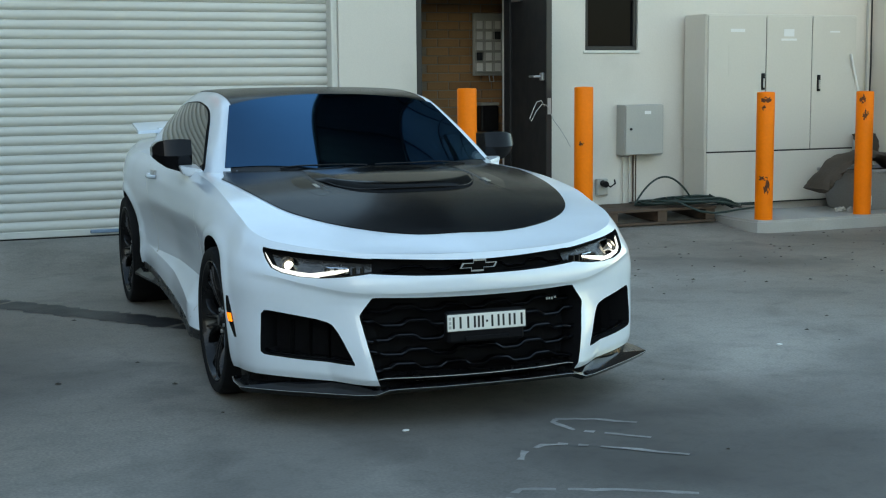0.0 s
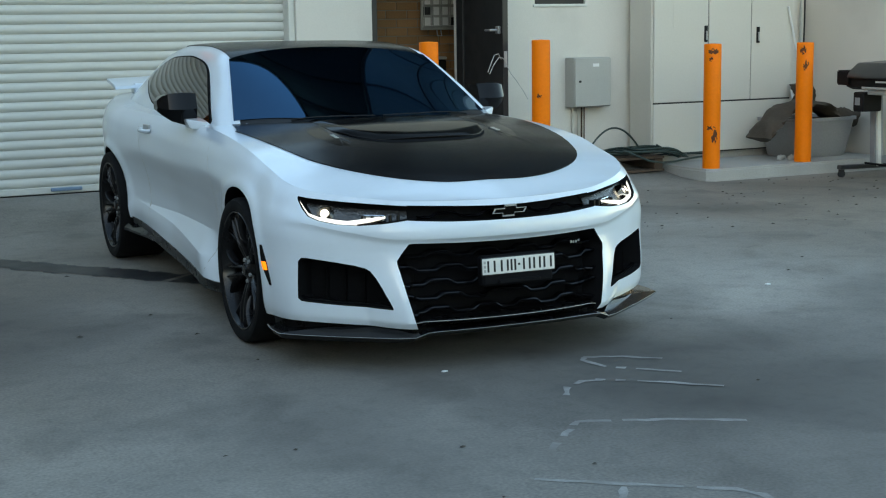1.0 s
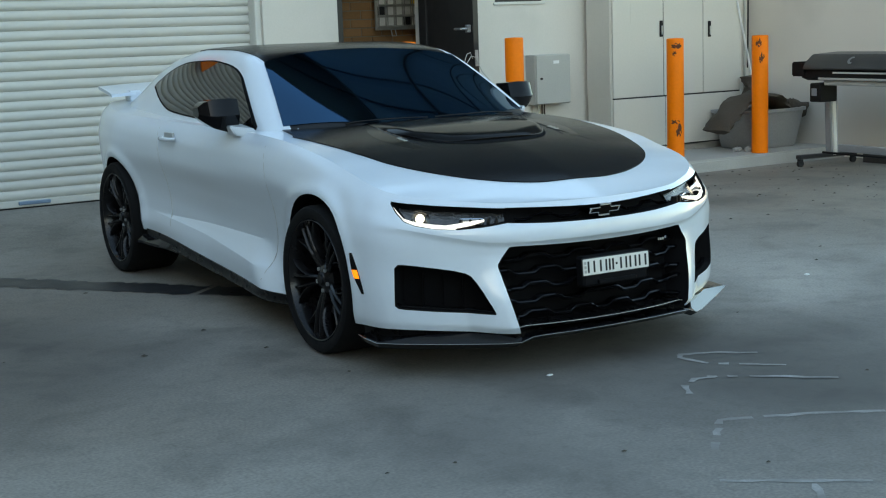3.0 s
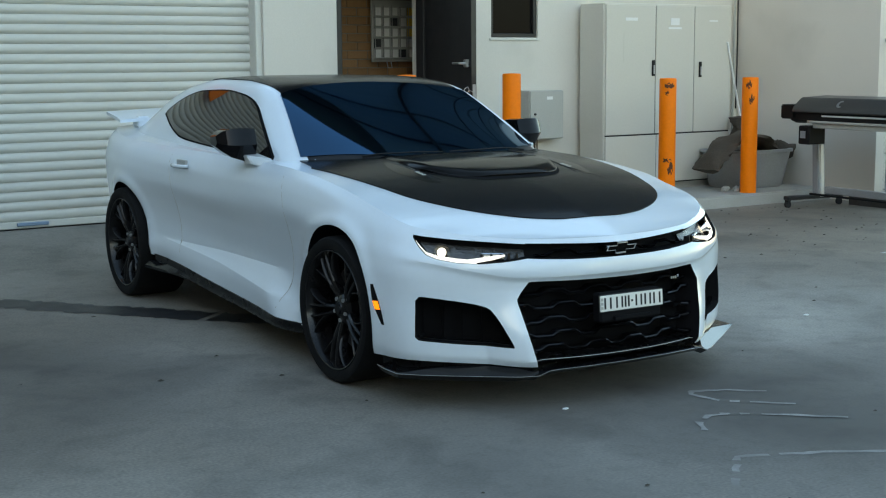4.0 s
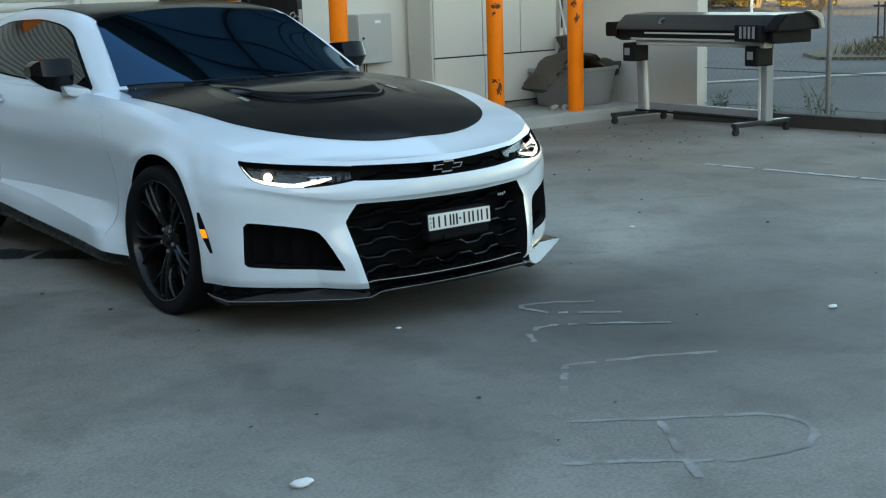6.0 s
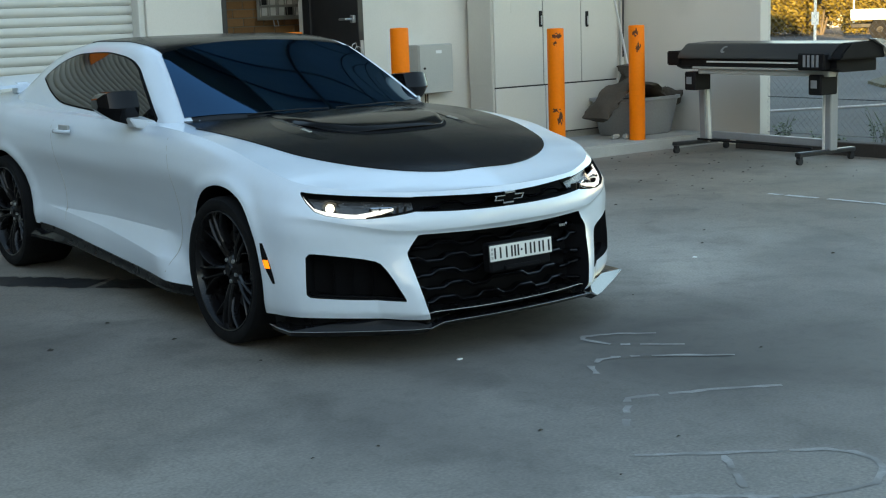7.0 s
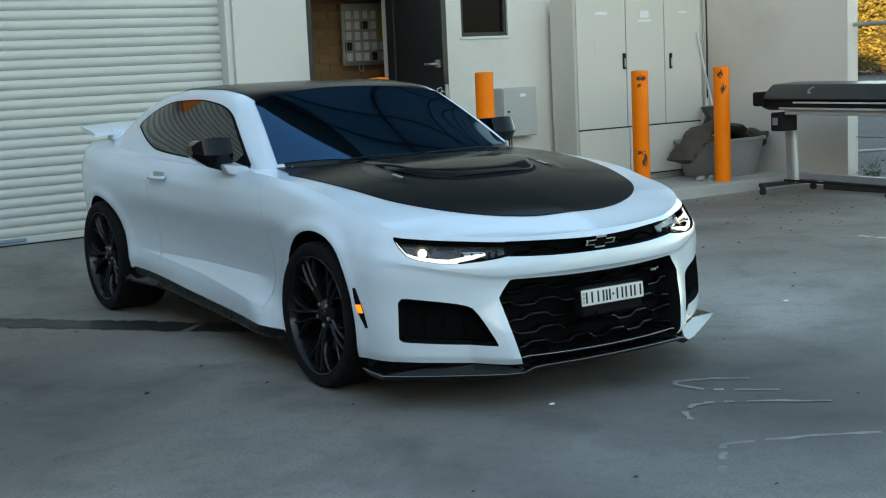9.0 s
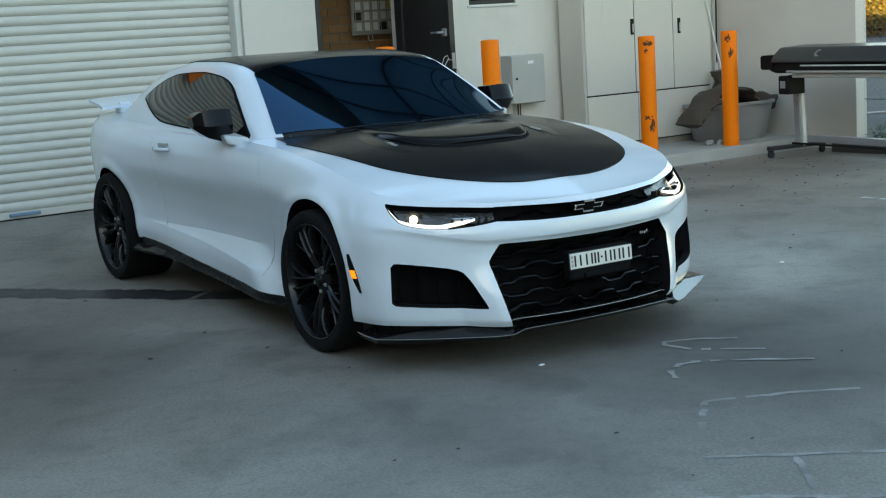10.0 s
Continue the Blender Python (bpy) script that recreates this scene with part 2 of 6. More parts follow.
def sheet(outline, z, thick=0.0, bm=None):
    """A flat plate with the given plan outline."""
    bm = bm or bmesh.new()
    f = bm.faces.new([bm.verts.new((x, y, z)) for x, y in outline])
    if thick:
        r = bmesh.ops.extrude_face_region(bm, geom=[f])
        bmesh.ops.translate(bm, verts=[g for g in r["geom"] if isinstance(g, bmesh.types.BMVert)], vec=(0, 0, thick))
    return bm


def stroke(points, w, z, bm=None, rag=0.0, rnd=None):
    """A flat painted or drawn line of width w along plan points."""
    bm = bm or bmesh.new()
    pts = [Vector((*p, 0)) for p in points]
    fine = []
    for a, b in zip(pts, pts[1:]):
        k = max(2, int((b - a).length / 0.04))
        fine += [a.lerp(b, i / k) for i in range(k)]
    fine.append(pts[-1])
    prev = None
    for i, p in enumerate(fine):
        t = (fine[min(i + 1, len(fine) - 1)] - fine[max(i - 1, 0)]).normalized()
        s = Vector((-t.y, t.x, 0))
        j = (lambda: 1 + (rnd.uniform(-rag, rag) if rnd else 0))
        c = (bm.verts.new((*(p + s * w / 2 * j()).xy, z)), bm.verts.new((*(p - s * w / 2 * j()).xy, z)))
        if prev and (not rnd or rnd.random() > rag * 0.18):
            bm.faces.new((prev[0], c[0], c[1], prev[1]))
        prev = c
    return bm


def smoothstep(a, b, x):
    x = min(1, max(0, (x - a) / (b - a)))
    return x * x * (3 - 2 * x)


def ground_z(x, y):
    """The yard rises a little towards the building."""
    return 0.125 * smoothstep(4.1, 5.5, y) * (1 - smoothstep(6.6, 7.2, x))


# ---- ground and building ----
def build_ground():
    xs = [-300, -120, -60, -30, -15, -8] + [-6 + 0.5 * i for i in range(26)] + [7.15, 7.3, 9, 12, 18, 26, 40, 70, 130, 300]
    ys = [-300, -120, -60, -30, -15] + [-9 + 0.5 * i for i in range(32)] + [8, 12, 20, 32, 50, 90, 180, 300]
    xs, ys = sorted(set(xs)), sorted(set(ys))
    bm = bmesh.new()
    g = [[bm.verts.new((x, y, ground_z(x, y))) for y in ys] for x in xs]
    for i in range(len(xs) - 1):
        for j in range(len(ys) - 1):
            f = bm.faces.new((g[i][j], g[i + 1][j], g[i + 1][j + 1], g[i][j + 1]))
            f.material_index = 1 if xs[i] >= 7.25 or xs[i] < -40 or ys[j] < -40 else 0
            f.smooth = True
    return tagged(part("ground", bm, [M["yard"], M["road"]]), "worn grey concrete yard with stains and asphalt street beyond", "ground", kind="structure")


build_ground()
WALL_Y, WALL_H, END_X = 5.43, 3.45, 7.3


def build_walls():
    def wall(name, boxes, mat=M["stucco"], label="painted cement-rendered wall in pale warm white"):
        bm = bmesh.new()
        for b in boxes:
            box(*b, bm=bm)
        return tagged(part(name, bm, mat), label, "wall", kind="structure")

    t = WALL_Y + 0.26
    wall("wall_north", [(1.49, 2.22, WALL_Y, t, 0, WALL_H), (2.22, 3.19, WALL_Y, t, 2.32, WALL_H), (3.19, 3.93, WALL_Y, t, 0, WALL_H),
                        (3.93, 4.5, WALL_Y, t, 0, 1.668), (3.93, 4.5, WALL_Y, t, 2.35, WALL_H), (4.5, END_X, WALL_Y, t, 0, WALL_H),
                        (-4.3, 1.49, WALL_Y, t, 3.3, WALL_H), (-9, -4.3, WALL_Y, t, 0, WALL_H)])
    wall("wall_east", [(END_X, END_X + 0.16, 3.53, t, 0, WALL_H)], label="pale painted return wall beside the switchboard")
    # the rest of the workshop behind, plain
    wall("wall_back", [(-9, END_X + 0.16, 12, 12.2, 0, WALL_H), (-9.2, -9, WALL_Y, 12.2, 0, WALL_H), (END_X, END_X + 0.16, t, 12, 0, WALL_H)], M["facade"], "plain back walls of the workshop")
    tagged(part("roof", box(-9.2, END_X + 0.2, WALL_Y, 12.2, WALL_H, WALL_H + 0.15), M["shed"]), "flat metal workshop roof", "roof", kind="structure")
    bm = box(2.72, 5.6, 6.74, 6.9, 0, 2.9)
    box(5.5, 5.65, t, 6.9, 0, 2.9, bm=bm)
    inner = tagged(part("wall_room", bm, M["mortar"]), "brick wall of the small room behind the open door", "wall", kind="structure")
    # passage sides coloured dark to stand for unlit depth
    wall("wall_passage", [(1.8, 1.95, t, 9.6, 0, 2.9), (1.95, 3.3, 9.45, 9.6, 0, 2.9), (3.17, 3.3, 6.91, 9.45, 0, 2.9)], M["unlit_wall"], "passage walls beside the room, coloured dark for the unlit depth")
    tagged(part("ceiling", box(1.8, 5.65, t, 9.6, 2.9, 3.0), M["unlit_wall"]), "room ceiling in the same dark unlit colour", "ceiling", kind="structure")
    return inner


room_wall = build_walls()


def build_roller():
    # corrugated slats, one profile repeated up the curtain
    root = tagged(empty("roller_door", pose(0, WALL_Y + 0.17, ground_z(0, 5.5))), "closed off-white steel roller shutter with horizontal slats", "roller door", kind="structure")
    pitch, x0, x1 = 0.0785, -4.3, 1.47
    prof = [(0, 0), (-0.004, 0.004), (-0.016, 0.016), (-0.02, 0.03), (-0.02, 0.046), (-0.016, 0.06), (-0.004, 0.072), (0, 0.0765)]
    bm = bmesh.new()
    rows = [[bm.verts.new((x, y, z)) for y, z in prof] + [bm.verts.new((x, 0.012, 0.0765)), bm.verts.new((x, 0.012, 0))] for x in (x0, x1)]
    n = len(rows[0])
    for k in range(n):
        bm.faces.new((rows[0][k], rows[0][(k + 1) % n], rows[1][(k + 1) % n], rows[1][k]))
    bm.faces.new(rows[0]), bm.faces.new(rows[1][::-1])
    first = part("slat", bm, M["slat"], root, smooth=40)
    first.location = (0, 0, 0.07)
    for i in range(1, 42):
        alike("slat", first.data, root, pose(0, 0, 0.07 + i * pitch))
    part("bottom_bar", box(x0, x1, -0.03, 0.02, 0.012, 0.068, 0.006), M["slat"], root)
    part("rubber_seal", box(x0, x1, -0.012, 0.012, 0, 0.012), M["rubber"], root)
    for x in (-0.55, -3.0):
        part("lift_handle", box(x - 0.13, x + 0.13, -0.05, -0.03, 0.03, 0.06, 0.006), M["handle"], root, "dull blue lift handle")
    # unseen panel added to give the side glass its orange reflection
    sg = tagged(empty("hanging_sign", pose(-0.8, 5.38, 2.42)), "orange panel added out of view to reflect in the side window", "sign")
    part("panel", box(-0.28, 0.26, -0.02, 0.02, 0.0, 0.4, 0.006), M["orange"], sg)
    for x in (-0.2, 0.2):
        part("hanger", rod((x, 0.0, 0.4), (x, 0.06, 0.94), 0.008), M["steel"], sg)
    guide = tagged(part("door_guide", box(1.43, 1.49, WALL_Y + 0.03, WALL_Y + 0.2, 0, 3.3, 0.006), M["trim"]), "painted steel guide rail of the shutter", "guide rail", kind="structure")
    return root, guide


build_roller()


def build_door():
    # frame in the opening
    root = tagged(empty("door_1", pose(0, 0, 0)), "open black flush door swung out at right angles to the wall", "door", kind="structure")
    for x0, x1, z0, z1 in ((2.22, 2.27, 0, 2.32), (3.14, 3.19, 0, 2.32), (2.27, 3.14, 2.27, 2.32)):
        part("door_frame", box(x0, x1, WALL_Y - 0.006, WALL_Y + 0.12, z0, z1, 0.004), M["leaf"], root)
    leaf = part("leaf", box(3.085, 3.125, 4.57, 5.41, 0.03, 2.27, 0.003), M["leaf"], root, "black painted door leaf")
    part("edge_strip", box(3.079, 3.131, 4.558, 4.57, 0.03, 2.27, 0.002), M["printer"], leaf)
    bm = box(3.05, 3.085, 4.6, 4.66, 1.39, 1.46, 0.008)
    rod((3.05, 4.63, 1.425), (3.0, 4.63, 1.425), 0.011, bm=bm)
    rod((3.0, 4.63, 1.425), (3.0, 4.75, 1.425), 0.01, bm=bm)
    part("door_handle", bm, M["steel"], leaf, "chrome lever handle")
    part("latch_plate", box(3.09, 3.12, 4.552, 4.558, 1.1, 1.24), M["steel"], leaf)
    bm = box(3.05, 3.085, 5.12, 5.34, 2.1, 2.16, 0.006)
    rod((3.06, 5.2, 2.17), (2.75, 5.36, 2.19), 0.01, bm=bm)
    rod((2.75, 5.36, 2.19), (3.0, 5.46, 2.2), 0.01, bm=bm)
    part("door_closer", bm, M["steel"], leaf, "steel door closer with a folding arm")
    for z in (0.3, 1.15, 2.0):
        part("hinge", rod((3.105, 5.42, z - 0.05), (3.105, 5.42, z + 0.05), 0.009), M["steel"], leaf)
    # swung a little past the right angle on its hinges
    leaf.matrix_basis = pose(3.175, 5.42, 0, 0, 0, -4.6) @ pose(-3.105, -5.42, 0)
    # white tie wire looped through the latch and run to the bollard
    pts = [(3.06, 4.56, 1.17), (3.0, 4.5, 1.22), (2.93, 4.45, 1.21), (2.88, 4.42, 1.14), (2.84, 4.4, 1.07), (2.86, 4.41, 1.05), (2.92, 4.44, 1.13), (3.0, 4.49, 1.19),
           (3.07, 4.54, 1.18), (3.1, 4.53, 1.12), (3.12, 4.5, 1.05), (3.15, 4.44, 0.98), (3.165, 4.36, 0.9), (3.17, 4.29, 0.83)]
    tagged(part("tie_wire", tube(pts, 0.0035, 6), M["boxgrey"]), "thin pale wire looped through the door latch and a bollard", "wire")


build_door()


def build_window():
    x0, x1, z0, z1 = 3.93, 4.5, 1.668, 2.35
    root = tagged(empty("window_1"), "small dark aluminium-framed window set in the wall", "window", kind="structure")
    for a, b, c, d in ((x0, x1, z0, z0 + 0.04), (x0, x1, z1 - 0.04, z1), (x0, x0 + 0.04, z0 + 0.04, z1 - 0.04), (x1 - 0.04, x1, z0 + 0.04, z1 - 0.04)):
        part("window_frame", box(a, b, WALL_Y + 0.02, WALL_Y + 0.08, c, d, 0.004), M["leaf"], root)
    part("pane", box(x0 + 0.04, x1 - 0.04, WALL_Y + 0.05, WALL_Y + 0.06, z0 + 0.04, z1 - 0.04), M["darkglass"], root)
    part("window_sill", box(x0 - 0.02, x1 + 0.02, WALL_Y - 0.012, WALL_Y + 0.02, z0 - 0.028, z0 - 0.003, 0.003), M["trim"], root)
    part("insect_mesh", box(x0 + 0.1, x1 - 0.1, WALL_Y + 0.064, WALL_Y + 0.07, z0 + 0.1, z1 - 0.1), M["gap"], root)


build_window()


# ---- the slab, bollards, switchboard ----
def build_slab():
    bm = bmesh.new()
    out = [(4.97, 4.24), (5.0, 4.15), (5.09, 4.1), (7.29, 4.08), (7.29, WALL_Y - 0.004), (5.02, WALL_Y - 0.004), (4.97, 4.5)]
    sheet(out, -0.02, 0.14, bm)
    bmesh.ops.bevel(bm, geom=[e for e in bm.edges if abs(e.verts[0].co.z - 0.12) < 0.001 and abs(e.verts[1].co.z - 0.12) < 0.001], offset=0.018, segments=2, affect="EDGES")
    tagged(part("kerb_slab", bm, M["kerb"], smooth=35), "raised concrete plinth with a rounded kerb edge", "kerb", kind="structure")


build_slab()


def build_bollard(x, y, z0, top, marks, label):
    root = tagged(empty("bollard", pose(x, y, z0)), label, "bollard", group="bollards in front of the building")
    r, h = 0.08, top - z0
    bm = bmesh.new()
    seg = 40
    prev = None
    for rr, z in ((r, 0), (r, h * 0.5), (r, h - 0.012), (r * 0.97, h - 0.003), (r * 0.9, h), (0.0, h + 0.004)):
        if rr == 0.0:
            c = bm.verts.new((0, 0, z))
            for k in range(seg):
                bm.faces.new((prev[k], prev[(k + 1) % seg], c))
            break
        ring = [bm.verts.new((rr * math.cos(k * math.tau / seg), rr * math.sin(k * math.tau / seg), z)) for k in range(seg)]
        if prev:
            for k in range(seg):
                bm.faces.new((prev[k], prev[(k + 1) % seg], ring[(k + 1) % seg], ring[k]))
        prev = ring
    part("post", bm, M["orange"], root, smooth=40)
    rnd = random.Random(int(x * 100))
    for a, z, w, hh in marks:
        # ragged rust bloom wrapped on the post
        bm = bmesh.new()
        n, m2 = 30, 24
        seed = Vector((x * 3, a * 0.1, z * 7))
        g = {}
        for i in range(n + 1):
            for j in range(m2 + 1):
                u, v = i / n - 0.5, j / m2 - 0.5
                q = seed + Vector((u * 4, v * 4, 0))
                if 4 * (u * u + v * v) + 0.9 * noise.noise(q) + 0.5 * noise.noise(q * 2.7) > 0.6:
                    continue
                an = radians(a) + u * w * 1.1 / r
                g[i, j] = bm.verts.new(((r + 0.0018) * math.cos(an), (r + 0.0018) * math.sin(an), z - z0 + v * hh * 1.5))
        for i in range(n):
            for j in range(m2):
                q = [(i, j), (i + 1, j), (i + 1, j + 1), (i, j + 1)]
                if all(k in g for k in q):
                    bm.faces.new([g[k] for k in q])
        if bm.faces:
            part("rust_patch", bm, M["rust"], root, "dark rust and scuff mark")
    return root


build_bollard(1.16, 4.22, 0.0, 1.33, [], "orange painted steel bollard seen over the car roof")
build_bollard(2.18, 4.22, 0.0, 1.335, [], "orange painted steel bollard before the open doorway")
build_bollard(3.25, 4.2, 0.0, 1.335, [(225, 0.86, 0.05, 0.03), (250, 0.32, 0.15, 0.1)], "orange painted steel bollard with a scuffed foot, beside the door")
build_bollard(5.115, 4.22, 0.115, 1.27, [(235, 1.2, 0.11, 0.045), (222, 1.13, 0.04, 0.04), (222, 0.5, 0.1, 0.045), (250, 0.42, 0.07, 0.1)], "orange steel bollard with rust marks on the concrete plinth")
build_bollard(6.225, 4.22, 0.115, 1.265, [(215, 1.2, 0.07, 0.08), (235, 1.05, 0.06, 0.08)], "orange steel bollard with a dark rust patch on the concrete plinth")


def build_switchboard():
    x0, x1, yf, yb, z0, z1 = 4.93, 6.68, 4.9, 5.28, 0.2, 2.0
    root = tagged(empty("switchboard", pose(0.055, 0.075, 0.12)), "pale grey steel electrical switchboard with three tall doors", "switchboard")
    dz = -0.12
    part("body", box(x0, x1, yf + 0.022, yb, z0 + dz, z1 + dz, 0.006), M["cabinet"], root)
    part("plinth", box(x0 + 0.03, x1 - 0.03, yf + 0.05, yb, -0.012, z0 + dz), M["kerb"], root)
    part("shadow_gap", box(x0 + 0.02, x1 - 0.02, yf + 0.008, yf + 0.022, z0 + dz - 0.012, z1 + dz - 0.03), M["gap"], root)
    for a, b in ((x0 + 0.015, 5.597), (5.607, 6.135), (6.143, x1 - 0.012)):
        d = part("door", box(a, b, yf, yf + 0.02, 0.7 + dz, z1 + dz - 0.015, 0.003), M["cabinet"], root)
        mid = (a + b) / 2
        if a < 5:
            part("label_plate", box(mid - 0.08, mid + 0.08, yf - 0.003, yf, 1.83 + dz, 1.86 + dz), M["label"], d, "pale printed label")
            part("faded_patch", box(mid - 0.1, mid + 0.1, yf - 0.0015, yf, 1.42 + dz, 1.72 + dz), M["cabinet"], d)
            part("handle", box(5.545, 5.585, yf - 0.014, yf, 1.28 + dz, 1.44 + dz, 0.005), M["black"], d, "black lever lock")
            part("handle_lever", box(5.557, 5.573, yf - 0.026, yf - 0.014, 1.3 + dz, 1.39 + dz, 0.004), M["steel"], d)
        elif a < 6:
            part("label_plate", box(mid - 0.07, mid + 0.05, yf - 0.003, yf, 1.79 + dz, 1.86 + dz), M["label"], d, "pale printed label")
            part("label_line", box(mid - 0.1, mid + 0.08, yf - 0.003, yf, 1.75 + dz, 1.77 + dz), M["label"], d)
        else:
            part("handle", box(6.2, 6.24, yf - 0.014, yf, 1.26 + dz, 1.42 + dz, 0.005), M["black"], d, "black lever lock")
            part("handle_lever", box(6.212, 6.228, yf - 0.026, yf - 0.014, 1.28 + dz, 1.37 + dz, 0.004), M["steel"], d)
            part("label_plate", box(mid - 0.06, mid + 0.06, yf - 0.003, yf, 1.83 + dz, 1.845 + dz), M["label"], d)
    part("lower_panel", box(x0 + 0.015, 5.62, yf, yf + 0.02, z0 + dz, 0.685 + dz, 0.003), M["cabinet"], root)
    part("lower_panel", box(5.628, x1 - 0.012, yf, yf + 0.02, z0 + dz, 0.685 + dz, 0.003), M["cabinet"], root)
    part("side_panel", box(x0 - 0.004, x0, yf + 0.03, yb, 0.72 + dz, z1 + dz - 0.02, 0.001), M["cabinet"], root)


build_switchboard()


def build_meter_box():
    root = tagged(empty("meter_box", pose(4.272, 5.256, 0.672)), "grey steel meter box with a keyed door on the wall", "electrical box")
    part("body", box(0, 0.425, 0.02, 0.174, 0, 0.48, 0.006), M["boxgrey"], root)
    d = part("door", box(0.006, 0.419, 0, 0.02, 0.006, 0.474, 0.005), M["boxgrey"], root)
    bm = cyl(0.011, 0.011, 0.014, 16, pose(0.06, -0.006, 0.25, 90))
    part("lock", bm, M["gap"], d, "small dark key lock")
    part("label_plate", box(0.21, 0.28, -0.002, 0, 0.39, 0.42), M["label"], d)
    for x, w in ((0.05, 0.012), (0.115, 0.011), (0.155, 0.008), (0.185, 0.006)):
        part("conduit", rod((x + 0.02, 0.15, -0.6), (x + 0.02, 0.15, 0.0), w), M["cabinet"] if w > 0.01 else M["pallet"], root)
    # a weatherproof outlet low on the wall
    o = tagged(empty("power_outlet", pose(4.1, WALL_Y, 0.38)), "grey outdoor power outlet with a black plug", "outlet")
    part("plate", box(-0.06, 0.06, -0.05, 0, -0.09, 0.07, 0.008), M["boxgrey"], o)
    bm = rod((0.0, -0.05, 0.03), (0.0, -0.12, 0.02), 0.03, 12)
    tube([(0, -0.12, 0.02), (0.03, -0.15, 0.0), (0.08, -0.15, 0.03), (0.1, -0.1, 0.06)], 0.008, bm=bm)
    part("plug", bm, M["black"], o, "black plug with a short lead")
    # loose conduits and a stick beside the switchboard
    tagged(part("wall_pipe", tube([(7.2, 5.39, 0.12), (7.2, 5.39, 2.2), (7.2, 5.39, 3.35)], 0.012), M["boxgrey"]), "thin grey pipe up the wall corner", "pipe")
    tagged(part("leaning_pole", rod((7.05, 5.1, 0.121), (6.78, 5.4, 1.62), 0.014), M["label"]), "pale plastic pole leaning on the wall", "pole")


build_meter_box()


# ---- pallet with hoses ----
def build_pallet():
    cx, cy = 4.36, 5.02
    z = ground_z(cx, cy - 0.2)
    root = tagged(empty("pallet", pose(cx, cy, z)), "weathered dark timber pallet on the concrete", "pallet")
    me = None
    for i in range(6):
        y = -0.27 + i * 0.108
        if me is None:
            o = part("deck_board", box(-0.58, 0.58, -0.042, 0.042, 0.122, 0.146, 0.003), M["pallet"], root)
            o.location = (0, y, 0)
            me = o.data
        else:
            alike("deck_board", me, root, pose(0.01 * (i % 2), y, 0, 0, 0, 0.6 * ((i % 3) - 1)))
    for x in (-0.52, 0.0, 0.52):
        part("bearer", box(x - 0.05, x + 0.05, -0.3, 0.3, 0.022, 0.122, 0.004), M["pallet"], root)
    for y in (-0.27, 0.27):
        part("bottom_board", box(-0.58, 0.58, y - 0.042, y + 0.042, 0, 0.022, 0.003), M["pallet"], root)
    rnd = random.Random(7)

    def support(x, y):
        s = ground_z(x, y)
        if x > 4.95 and y > 4.05:
            s = max(s, 0.12)
        if x < cx + 0.61 and abs(y - cy) < 0.34:
            s = max(s, z + 0.146)
        return s

    for k in range(4):
        pts = []
        hx, hy, ph = 4.56 + 0.12 * k, 4.97 - 0.07 * k, rnd.uniform(0, 6)
        for i in range(80):
            a = ph + i * 0.25
            rr = 0.2 + 0.1 * math.sin(i * 0.11 + k) + 0.03 * k
            x, y = hx + rr * 1.45 * math.cos(a), hy + rr * 0.75 * math.sin(a)
            y = min(y, 5.36 if x < 4.93 else 4.92)
            near = max(support(x + dx, y + dy) for dx in (-0.12, 0, 0.12) for dy in (-0.12, 0, 0.12))
            pts.append((x, y, near + 0.014 + 0.018 * k + 0.02 * abs(math.sin(i * 0.5 + k))))
        for _ in range(2):
            pts = [pts[0]] + [tuple((a[n] + b[n] + d[n]) / 3 for n in range(3)) for a, b, d in zip(pts, pts[1:], pts[2:])] + [pts[-1]]
        tagged(part("garden_hose", tube(pts, 0.0095), M["hose"], smooth=60), "dark green garden hose coiled loosely over the pallet", "hose", group="hoses on the pallet")
    pts = [(4.2 + 0.6 * i / 24, 4.95 - 0.06 * i / 24, z + 0.16 + 0.26 * math.sin(math.pi * i / 24) ** 0.8) for i in range(25)]
    tagged(part("garden_hose", tube(pts, 0.0095), M["hose"], smooth=60), "dark green hose standing up in a stiff loop", "hose", group="hoses on the pallet")


build_pallet()


